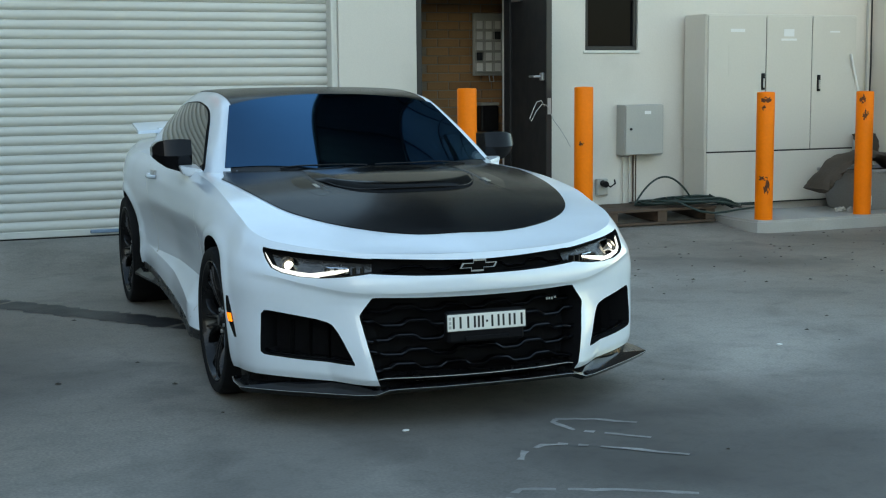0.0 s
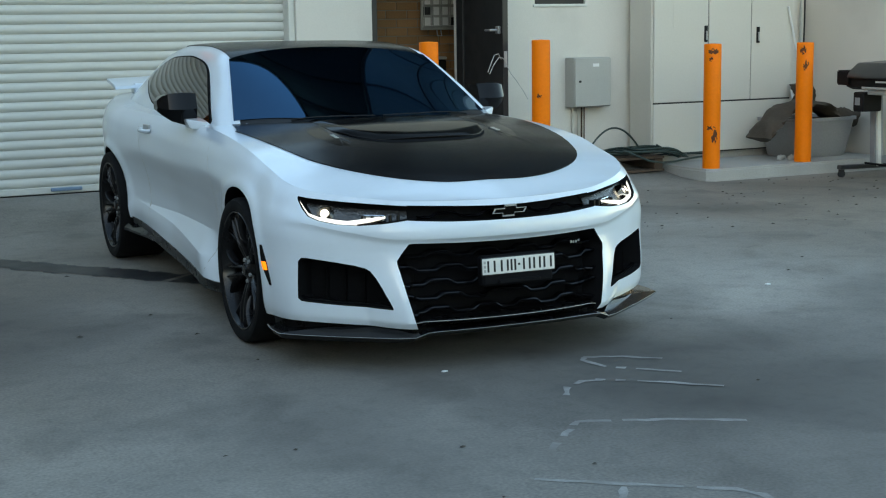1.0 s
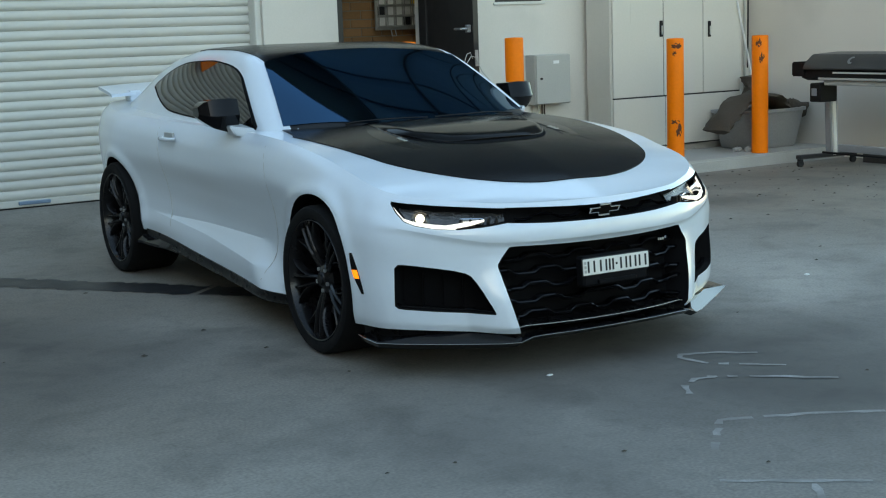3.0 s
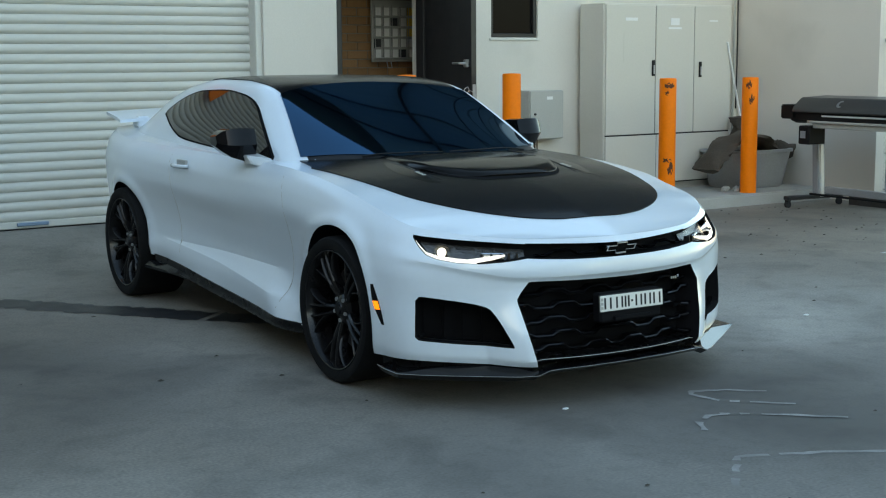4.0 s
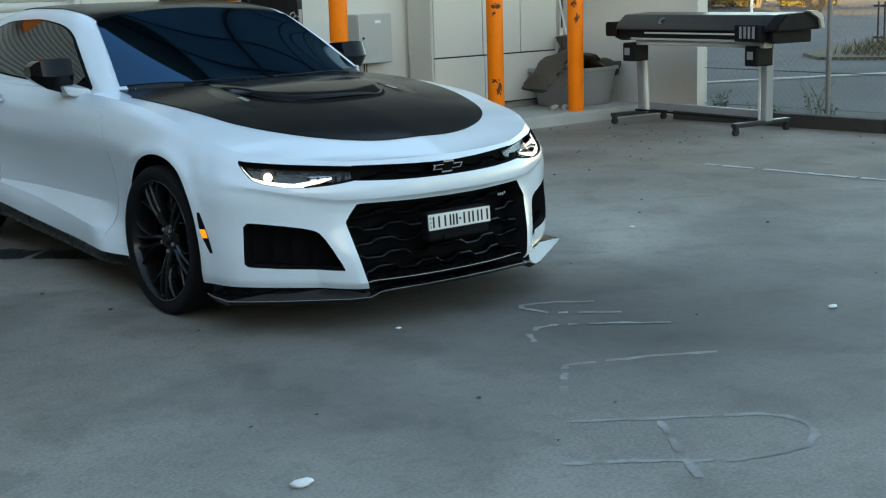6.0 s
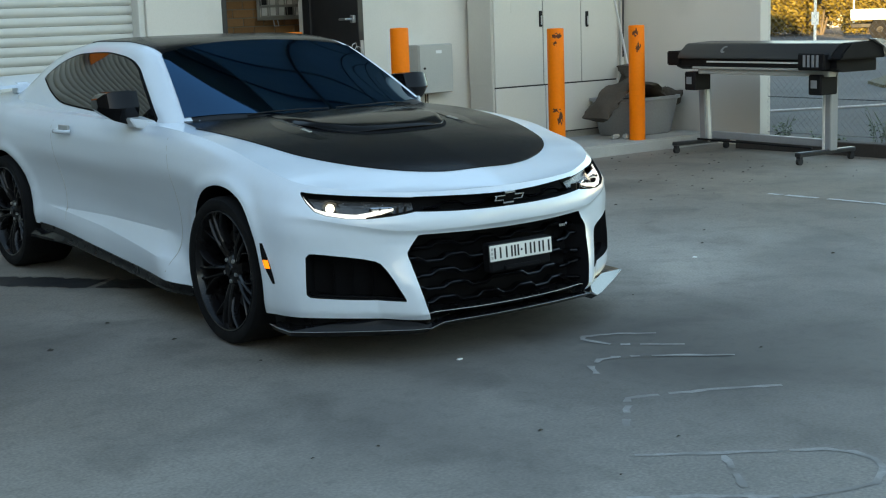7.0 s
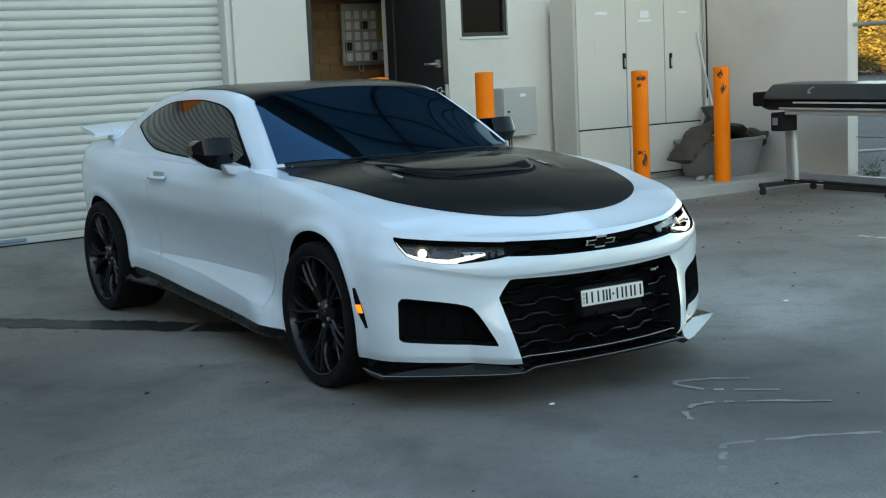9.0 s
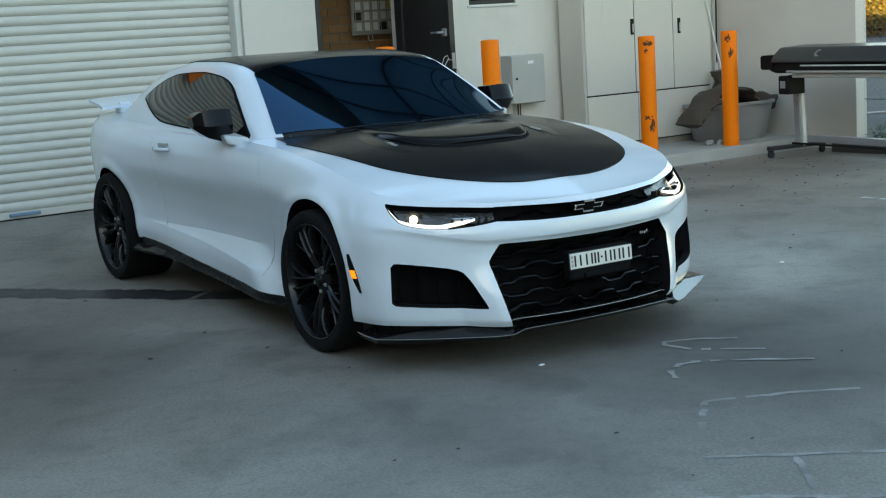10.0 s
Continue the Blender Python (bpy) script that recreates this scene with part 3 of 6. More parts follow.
# ---- tub with canvas ----
def build_tub():
    root = tagged(empty("storage_tub", pose(6.7, 4.7, 0.12)), "grey plastic tub on the plinth holding old parts", "tub")
    bm = bmesh.new()
    rings = []
    for x, y, z in ((0.34, 0.22, 0), (0.36, 0.24, 0.02), (0.43, 0.29, 0.36), (0.455, 0.31, 0.365), (0.455, 0.31, 0.395), (0.42, 0.275, 0.395), (0.35, 0.23, 0.03)):
        ring = []
        for k in range(32):
            a = k * math.tau / 32
            c, s = math.cos(a), math.sin(a)
            ring.append(bm.verts.new((x * math.copysign(abs(c) ** 0.35, c), y * math.copysign(abs(s) ** 0.35, s), z)))
        rings.append(ring)
    for a, b in zip(rings, rings[1:]):
        for k in range(32):
            bm.faces.new((a[k], a[(k + 1) % 32], b[(k + 1) % 32], b[k]))
    bm.faces.new(rings[0][::-1]), bm.faces.new(rings[-1])
    part("shell", bm, M["tub"], root, smooth=40)
    part("old_parts", box(-0.38, 0.38, -0.24, 0.24, 0.2, 0.37, 0.06, seg=3), M["drape"], root, "dark jumbled contents")
    part("sticker", box(-0.3, -0.18, -0.263, -0.255, 0.05, 0.14), M["label"], root, "worn pale sticker")
    # long curved trim piece and canvas lying over it
    def swag(name, pts, w, t, label):
        bm = bmesh.new()
        prev = None
        rnd = random.Random(len(name) + len(pts))
        path = [Vector(p) for p in pts]
        fine = []
        for i in range(len(path) - 1):
            for k in range(5):
                fine.append(path[i].lerp(path[i + 1], k / 5))
        fine.append(path[-1])
        for i, p in enumerate(fine):
            tt = (fine[min(i + 1, len(fine) - 1)] - fine[max(i - 1, 0)]).normalized()
            s = tt.cross(Vector((0, 1, 0))).normalized()
            ring = []
            for k in range(14):
                a = k * math.tau / 14
                rr = 1 + 0.22 * math.sin(3 * a + i * 0.5) + rnd.uniform(-0.08, 0.08)
                ring.append(bm.verts.new(p + Vector((0, w, 0)) * math.cos(a) * rr + s * t * math.sin(a) * rr))
            if prev:
                for k in range(14):
                    bm.faces.new((prev[k], prev[(k + 1) % 14], ring[(k + 1) % 14], ring[k]))
            else:
                bm.faces.new(ring[::-1])
            prev = ring
        bm.faces.new(prev)
        tagged(part(name, bm, M["drape"], smooth=60), label, "canvas")
    swag("canvas_sheet", [(5.93, 4.5, 0.33), (6.0, 4.5, 0.45), (6.15, 4.52, 0.56), (6.33, 4.55, 0.63), (6.55, 4.6, 0.66), (6.8, 4.65, 0.62), (7.0, 4.68, 0.52)], 0.17, 0.048, "stiff brown canvas sheet draped over the tub")
    swag("canvas_roll", [(6.72, 4.8, 0.6), (6.76, 4.82, 0.72), (6.75, 4.84, 0.84)], 0.12, 0.09, "folded brown canvas roll standing in the tub")
    swag("black_bag", [(6.95, 4.62, 0.53), (7.04, 4.6, 0.51), (7.15, 4.58, 0.5), (7.22, 4.57, 0.48)], 0.08, 0.075, "crumpled dark bag hanging over the rim of the tub")
    rnd = random.Random(3)
    bm = bmesh.new()
    for i in range(5):
        bmesh.ops.create_icosphere(bm, subdivisions=1, radius=rnd.uniform(0.025, 0.05), matrix=pose(6.13 + 0.04 * i, 4.45 + rnd.uniform(-0.1, 0.1), 0.14))
    tagged(part("crumpled_paper", bm, M["kerb"]), "crumpled pale scraps beside the tub", "litter")


build_tub()


# ---- large format printer ----
def build_printer():
    root = tagged(empty("wide_printer", pose(6.59, 2.77, 0, 0, 0, -6)), "old dark grey wide-format printer on a wheeled stand", "printer")
    y0, y1 = -1.06, 1.14
    # body section, lofted along y
    def loft(name, prof, a, b, mat, parent, label="", bev=0.0):
        bm = bmesh.new()
        r = [[bm.verts.new((x, y, z)) for x, z in prof] for y in (a, b)]
        n = len(prof)
        for k in range(n):
            bm.faces.new((r[0][k], r[0][(k + 1) % n], r[1][(k + 1) % n], r[1][k]))
        bm.faces.new(r[0]), bm.faces.new(r[1][::-1])
        if bev:
            bmesh.ops.bevel(bm, geom=list(bm.edges), offset=bev, segments=2, affect="EDGES")
        return part(name, bm, mat, parent, label, smooth=30)

    cover = [(-0.33, 0.93), (-0.3, 0.99), (-0.2, 1.07), (0.12, 1.085), (0.22, 1.05), (0.24, 0.93)]
    body = loft("body", [(-0.28, 0.85), (-0.28, 0.93), (0.24, 0.93), (0.24, 0.82), (-0.2, 0.82)], y0 + 0.1, y1 - 0.06, M["printer_black"], root, bev=0.006)
    loft("cover", cover, y0 + 0.12, y1 - 0.12, M["printer"], root, "dark grey curved cover", 0.01)
    loft("end_cap", [(x * 1.03, z + 0.004) for x, z in cover], y0, y0 + 0.12, M["printer_black"], root, "black end housing", 0.012)
    loft("end_trim", [(0.06, 1.098), (0.15, 1.1), (0.235, 1.07), (0.27, 0.94), (0.225, 0.94), (0.195, 1.03), (0.12, 1.06)], y0 - 0.03, y0 + 0.05, M["buswhite"], root, "white end trim", 0.004)
    loft("end_cap", [(-0.3, 0.86), (-0.3, 1.0), (0.22, 1.0), (0.22, 0.86)], y1 - 0.13, y1 + 0.06, M["printer_black"], root, "black end housing", 0.012)
    part("control_box", box(-0.37, -0.28, y0 + 0.16, y0 + 0.47, 0.84, 0.99, 0.012), M["printer_black"], root, "black ink station with pale cartridges")
    for i in range(4):
        part("cartridge", box(-0.378, -0.37, y0 + 0.22 + 0.05 * i, y0 + 0.245 + 0.05 * i, 0.87, 0.975), M["printer_leg"], root)
    part("paper_slot", box(-0.292, -0.281, y0 + 0.5, y1 - 0.5, 0.893, 0.908), M["label"], root, "pale slot edge")
    part("front_rail", box(-0.26, -0.16, y0 + 0.2, y1 - 0.35, 0.78, 0.83, 0.006), M["boxgrey"], root)
    part("media_tray", box(-0.29, -0.2, y0 + 0.3, y1 - 0.3, 0.83, 0.852, 0.004), M["boxgrey"], root)
    for yy in (y0 + 0.33, y1 - 0.27):
        b = part("roll_motor", box(-0.3, -0.08, yy - 0.075, yy + 0.075, 0.62, 0.8, 0.012), M["printer_black"], root, "black roll motor box")
        part("badge", box(-0.303, -0.3, yy - 0.03, yy + 0.04, 0.68, 0.75), M["printer_leg"], b)
    # emblem on the cover as a plain crescent
    pts = [(0.045 * math.cos(a), 0.045 * math.sin(a)) for a in [radians(60 + 24 * i) for i in range(11)]]
    bm = bmesh.new()
    inner = [(0.026 * math.cos(a) + 0.012, 0.026 * math.sin(a)) for a in [radians(70 + 22 * i) for i in range(11)]]
    vo = [bm.verts.new((-0.284 - 0.004 + q * 0.62, -p + 0.4, 1.018 + q * 0.72)) for p, q in pts]
    vi = [bm.verts.new((-0.284 - 0.004 + q * 0.62, -p + 0.4, 1.018 + q * 0.72)) for p, q in inner]
    for k in range(10):
        bm.faces.new((vo[k], vo[k + 1], vi[k + 1], vi[k]))
    bmesh.ops.solidify(bm, geom=bm.faces[:], thickness=0.002)
    part("emblem", bm, M["printer_leg"], root, "pale crescent emblem")
    for yy, tilt in ((-0.66, 0.0), (0.95, -2.6)):
        leg = part("leg", box(-0.05, 0.05, -0.04, 0.04, 0.0, 0.72, 0.008, m=pose(0, yy, 0.1, tilt)), M["printer_leg"], root)
        if tilt:
            part("leg_edge", box(-0.02, 0.02, -0.012, 0.012, 0.0, 0.72, 0.003, m=pose(-0.05, yy - 0.1, 0.1, tilt - 1.0)), M["trim"], leg)
        else:
            # pale strip puts the lit left edge of this post into colour
            part("leg_edge", box(-0.065, -0.05, yy + 0.02, yy + 0.045, 0.1, 0.82, 0.003), M["trim"], leg)
        f = part("foot", box(-0.43, 0.3, yy - 0.035, yy + 0.035, 0.075, 0.115, 0.008), M["printer"], root)
        for x in (-0.4, 0.27):
            bm = cyl(0.033, 0.033, 0.03, 18, pose(x, yy, 0.033, 90))
            box(x - 0.018, x + 0.018, yy - 0.022, yy + 0.022, 0.04, 0.076, bm=bm)
            part("castor", bm, M["rubber"], f, "small black castor")
    part("cross_bar", box(-0.03, 0.03, -0.6, 0.84, 0.13, 0.2, 0.006), M["printer_leg"], root)
    part("catch_bar", rod((-0.2, -0.62, 0.135), (-0.2, 0.86, 0.135), 0.011), M["printer_black"], root)


build_printer()


# ---- the car ----
from mathutils.bvhtree import BVHTree

M["paint"] = material("white_car_paint", (0.71, 0.785, 0.85), 0.3, vary=0.015, scale=3, grain=40, bump=0.0, coat=1.0, rough_vary=0.05)
M["matte"] = material("satin_black_wrap", (0.006, 0.006, 0.0066), 0.24, vary=0.2, scale=3, grain=200, bump=0.004, spec=0.13)
M["gloss"] = material("gloss_black", (0.005, 0.005, 0.006), 0.08, vary=0.1, bump=0.0, coat=0.05, spec=0.2)
M["grille"] = material("grille_black", (0.009, 0.009, 0.01), 0.7, vary=0.15, bump=0.0, spec=0.2)
M["tint"] = material("blue_tinted_glass", (0.042, 0.092, 0.155), 0.03, metal=1.0, vary=0.05, bump=0.0, rough_vary=0.0)
M["tint"].node_tree.nodes["Principled BSDF"].inputs["Specular Tint"].default_value = (0.5, 0.62, 0.75, 1)
M["sidetint"] = material("tinted_side_glass", (0.006, 0.006, 0.007), 0.03, vary=0.05, bump=0.0, spec=0.55, rough_vary=0.0)
M["bar"] = material("grille_bar_black", (0.005, 0.005, 0.006), 0.22, vary=0.1, bump=0.0, spec=0.35)
M["insert"] = material("vent_insert_black", (0.005, 0.0045, 0.004), 0.12, vary=0.1, bump=0.0, spec=0.12)
M["tyre"] = material("tyre_rubber", (0.007, 0.007, 0.0075), 0.8, spec=0.15, vary=0.2, scale=10, grain=90, bump=0.08)
M["rim"] = material("satin_black_rim", (0.008, 0.008, 0.009), 0.17, metal=0.0, spec=0.4, vary=0.1, bump=0.0)
M["disc"] = material("brake_steel", (0.05, 0.048, 0.046), 0.35, metal=0.9, vary=0.2, scale=20)
M["chrome"] = material("bright_metal", (0.7, 0.71, 0.72), 0.15, metal=1.0, vary=0.03, bump=0.0)
M["carbon"] = material("splitter_black", (0.004, 0.004, 0.0045), 0.28, vary=0.2, scale=12, grain=120, bump=0.01, spec=0.14)
M["splitter"] = material("gloss_splitter_black", (0.006, 0.006, 0.007), 0.1, vary=0.15, scale=12, grain=160, bump=0.004, spec=0.32)
M["lamp"] = glowing("lamp_white", (1.0, 0.96, 0.86), 0.65)
M["drl"] = glowing("running_light", (1.0, 0.97, 0.92), 0.17)
M["bowl"] = material("smoked_lamp_bowl", (0.1, 0.098, 0.095), 0.25, metal=0.75, vary=0.5, scale=28, grain=90, bump=0.25)
M["amber"] = glowing("amber_marker", (1.0, 0.2, 0.01), 0.35)
M["plate"] = material("plate_white", (0.72, 0.72, 0.68), 0.4, vary=0.03, bump=0.0)

M["paint"].node_tree.nodes["Principled BSDF"].inputs["Coat Roughness"].default_value = 0.13

# dark satin and clear-coated blacks with weak grazing sheen
for _k, _ior in (("matte", 1.12), ("insert", 1.13), ("carbon", 1.28), ("grille", 1.1), ("rim", 1.36)):
    _p = M[_k].node_tree.nodes["Principled BSDF"]
    if _k == "matte":
        _p.inputs["Coat Weight"].default_value, _p.inputs["Coat Roughness"].default_value = 0.12, 0.12
    _p.inputs["IOR"].default_value, _p.inputs["Specular IOR Level"].default_value = _ior, 0.5

# half plan of the body at its widest, from the nose round to the tail
PLAN = [(0, -0.935), (0.25, -0.915), (0.48, -0.855), (0.62, -0.785), (0.768, -0.69), (0.89, -0.568), (0.949, -0.425), (0.958, -0.22), (0.956, 0),
        (0.935, 0.4), (0.912, 0.9), (0.908, 1.5), (0.925, 2.1), (0.94, 2.5), (0.944, 2.81), (0.892, 3.2), (0.812, 3.48), (0.7, 3.65), (0.42, 3.77), (0, 3.81)]
SHOULDER = [0.7, 0.701, 0.707, 0.718, 0.736, 0.756, 0.785, 0.83, 0.878, 0.924, 0.948, 0.955, 0.965, 0.975, 0.982, 0.995, 1.015, 1.025, 1.03, 1.03]
SILL = [0.17, 0.17, 0.175, 0.185, 0.195, 0.2, 0.2, 0.2, 0.195, 0.195, 0.215, 0.24, 0.29, 0.31, 0.32, 0.32, 0.3, 0.28, 0.27, 0.27]
# inward offset of the side by relative height, at some stations of the plan
SIDE = {0: [(0, 0.045), (0.06, 0.02), (0.25, 0.015), (0.5, 0.022), (0.66, 0.02), (0.74, 0.005), (0.82, 0.008), (0.91, 0.035), (1, 0.065)],
        3: [(0, 0.024), (0.06, 0.012), (0.25, 0.008), (0.5, 0.013), (0.66, 0.01), (0.74, 0.006), (0.82, 0.015), (0.91, 0.05), (1, 0.085)],
        5: [(0, 0.014), (0.06, 0.005), (0.25, 0.002), (0.46, 0.006), (0.62, 0.003), (0.75, 0.015), (0.87, 0.052), (0.94, 0.075), (1, 0.105)],
        7: [(0, 0.048), (0.1, 0.026), (0.25, 0.01), (0.4, 0.0), (0.6, 0.006), (0.72, 0.018), (0.85, 0.045), (0.93, 0.07), (1, 0.1)],
        9: [(0, 0.05), (0.1, 0.046), (0.2, 0.05), (0.32, 0.052), (0.5, 0.04), (0.62, 0.026), (0.75, 0.01), (0.86, 0.022), (0.94, 0.045), (1, 0.085)],
        11: [(0, 0.062), (0.1, 0.066), (0.225, 0.078), (0.3, 0.078), (0.5, 0.054), (0.7, 0.014), (0.84, 0.012), (0.93, 0.035), (1, 0.07)],
        14: [(0, 0.03), (0.1, 0.01), (0.25, 0.015), (0.4, 0.018), (0.6, 0.006), (0.75, 0.0), (0.86, 0.012), (0.94, 0.035), (1, 0.09)],
        19: [(0, 0.1), (0.1, 0.06), (0.25, 0.03), (0.4, 0.01), (0.6, 0.0), (0.75, 0.0), (0.86, 0.02), (0.94, 0.035), (1, 0.06)]}
HOOD_Y = [-0.87, -0.6, -0.3, 0.0, 0.3, 0.55, 1.0, 2.6, 3.0, 3.4, 3.68, 3.8]
HOOD_Z = [0.7, 0.793, 0.865, 0.918, 0.96, 0.985, 1.0, 1.05, 1.062, 1.07, 1.065, 1.03]


def hermite(xs, ys, x):
    """A smooth curve through points."""
    n = len(xs)
    if x <= xs[0]:
        return ys[0]
    if x >= xs[-1]:
        return ys[-1]
    k = max(i for i in range(n - 1) if xs[i] <= x)
    def slope(i):
        if i == 0 or i == n - 1:
            a, b = (0, 1) if i == 0 else (n - 2, n - 1)
            return (ys[b] - ys[a]) / (xs[b] - xs[a])
        l, r = (ys[i] - ys[i - 1]) / (xs[i] - xs[i - 1]), (ys[i + 1] - ys[i]) / (xs[i + 1] - xs[i])
        return 0.0 if l * r <= 0 else 2 * l * r / (l + r)
    h = xs[k + 1] - xs[k]
    t = (x - xs[k]) / h
    return ((2 * t**3 - 3 * t**2 + 1) * ys[k] + (t**3 - 2 * t**2 + t) * h * slope(k)
            + (-2 * t**3 + 3 * t**2) * ys[k + 1] + (t**3 - t**2) * h * slope(k + 1))


def plan(s):
    """Catmull-Rom point and outward normal of the half plan at station s."""
    pts = [(-PLAN[1][0], PLAN[1][1])] + PLAN + [(-PLAN[-2][0], PLAN[-2][1])]
    k = min(int(s), len(PLAN) - 2)
    t = s - k
    p0, p1, p2, p3 = [Vector(p) for p in pts[k:k + 4]]
    p = 0.5 * (2 * p1 + (p2 - p0) * t + (2 * p0 - 5 * p1 + 4 * p2 - p3) * t**2 + (3 * p1 - p0 - 3 * p2 + p3) * t**3)
    d = 0.5 * ((p2 - p0) + 2 * (2 * p0 - 5 * p1 + 4 * p2 - p3) * t + 3 * (3 * p1 - p0 - 3 * p2 + p3) * t**2)
    n = Vector((d.y, -d.x)).normalized()
    return p, n


def along(table, s):
    return hermite(list(range(len(table))), table, s)


def inset(s, t):
    ks = sorted(SIDE)
    k = max(i for i in range(len(ks) - 1) if ks[i] <= s)
    a, b = ks[k], ks[k + 1]
    f = (s - a) / (b - a)
    va = hermite([q[0] for q in SIDE[a]], [q[1] for q in SIDE[a]], t)
    vb = hermite([q[0] for q in SIDE[b]], [q[1] for q in SIDE[b]], t)
    return va + (vb - va) * f


def ledge_z(y):
    """Lower and upper edge of the wedge-shaped facet low on the door."""
    return 0.303 + (y - 0.57) * 0.072, 0.43 - (y - 0.75) * 0.004


def nose_crease(x):
    return hermite([0, 0.4, 0.516, 0.69, 0.85, 0.95], [0.55, 0.55, 0.554, 0.585, 0.62, 0.632], x)


def side(s, z, out=0.0):
    """A point of the body side at station s and height z."""
    p, n = plan(s)
    zb, zs = along(SILL, s), along(SHOULDER, s)
    t = (z - zb) / (zs - zb)
    off = inset(s, min(1, max(0, t))) - out
    if s < 6.5:
        # crease that runs from the lamps to the grille, the skin stepping back below it
        zc = nose_crease(abs(p.x))
        off += 0.009 * (1 - smoothstep(4.2, 5.6, s)) * min(1.0, max(0.0, (zc - z) / 0.02)) * smoothstep(0.25, 0.5, z)
        # bumper blades beside the grille, standing further forward towards the foot
        xe = 0.525 - 0.06 * (0.46 - z) / 0.28
        if z < 0.52 and p.x > xe - 0.05:
            off -= 0.052 * min(1.0, max(0.0, (0.5 - z) / 0.3)) * max(0.0, 1 - max(0.0, p.x - xe) / 0.15)
    # wedge-shaped facet low on the door, widest at its front end
    if 0.4 < p.y < 2.4:
        zl, zh = ledge_z(p.y)
        if zh > zl + 0.004:
            off -= 0.6 * (zh - zl) * smoothstep(0.5, 0.78, p.y - 0.9 * (z - 0.36)) * min(1.0, max(0.0, (zh - z) / (zh - zl)))
    for wy in (0.0, 2.812):       # slight flare round the wheel openings
        r = math.hypot(p.y - wy, z - 0.345)
        off -= 0.014 * math.exp(-((r - 0.397) / 0.035) ** 2)
    return Vector((p.x - n.x * off, p.y - n.y * off, z))


def station(y):
    """The station of the flank at a given y."""
    a, b = 5.0, 16.5
    for _ in range(40):
        m = (a + b) / 2
        if plan(m)[0].y < y:
            a = m
        else:
            b = m
    return a


def station_x(x):
    a, b = 0.0, 6.0
    for _ in range(40):
        m = (a + b) / 2
        if plan(m)[0].x < x:
            a = m
        else:
            b = m
    return a


def crown(y):
    return hermite(HOOD_Y, HOOD_Z, y)


def body_solid():
    """The closed lower body: sides wrapped round the plan, bonnet and deck over it."""
    rows, tops = 60, 14
    end = len(PLAN) - 1
    stations = [6.5 * c / 120 for c in range(120)] + [6.5 + (end - 6.5) * c / 110 for c in range(111)]
    cols = len(stations) - 1
    verts, faces = [], []
    grid = []
    for c, s in enumerate(stations):
        zb, zs = along(SILL, s), along(SHOULDER, s)
        # rows of the grid follow both edges of the facet on the door and the crease of the nose, so that they stay sharp
        p = plan(s)[0]
        w = smoothstep(0.3, 0.5, p.y) * (1 - smoothstep(2.15, 2.5, p.y))
        zl, zh = ledge_z(p.y)
        wn_ = (1 - smoothstep(5.6, 6.4, s))
        knots = [(0, zb), (10, zb + (zs - zb) / 6), (20, zb + (zs - zb) / 3), (44, zb + (zs - zb) * 44 / 60), (60, zs)]
        knots[1] = (10, knots[1][1] + (zl - knots[1][1]) * w)
        knots[2] = (20, knots[2][1] + (max(zh, zl + 0.01) - knots[2][1]) * w)
        knots[3] = (44, knots[3][1] + (nose_crease(abs(p.x)) - knots[3][1]) * wn_)
        line = []
        for (ra, za), (rb, zb_) in zip(knots, knots[1:]):
            line += [side(s, za + (zb_ - za) * (r - ra) / (rb - ra)) for r in range(ra, rb)]
        line.append(side(s, zs))
        e = line[-1]
        # over the top to the centre line
        yc = e.y if s < 0.01 or s > end - 0.01 else e.y + (0.0 if e.y > 0 else -0.12 * smoothstep(0, 0.8, e.x) * smoothstep(0.3, -0.7, e.y))
        zc = crown(yc)
        for k in range(1, tops + 1):
            f = k / tops
            x = e.x * (1 - f)
            g = 1 - (1 - f) ** 2.3
            line.append(Vector((x, e.y + (yc - e.y) * f, zs + (zc - zs) * g)))
        grid.append(line)
    n = len(grid[0])
    for sx in (-1, 1):
        base = len(verts)
        for line in grid:
            verts.extend([(sx * p.x, p.y, p.z) for p in line])
        for c in range(cols):
            for r in range(n - 1):
                q = [base + c * n + r, base + (c + 1) * n + r, base + (c + 1) * n + r + 1, base + c * n + r + 1]
                faces.append(q if sx == 1 else q[::-1])
        # floor strip to the centre line
        f0 = len(verts)
        verts.extend([(0, line[0].y, line[0].z) for line in grid])
        for c in range(cols):
            q = [base + (c + 1) * n, base + c * n, f0 + c, f0 + c + 1]
            faces.append(q if sx == 1 else q[::-1])
    bm = bmesh.new()
    vs = [bm.verts.new(v) for v in verts]
    for f in faces:
        try:
            bm.faces.new([vs[i] for i in f])
        except ValueError:
            pass
    bmesh.ops.remove_doubles(bm, verts=bm.verts, dist=0.0008)
    bmesh.ops.dissolve_degenerate(bm, dist=0.0005, edges=bm.edges)
    bmesh.ops.recalc_face_normals(bm, faces=bm.faces)
    return bm


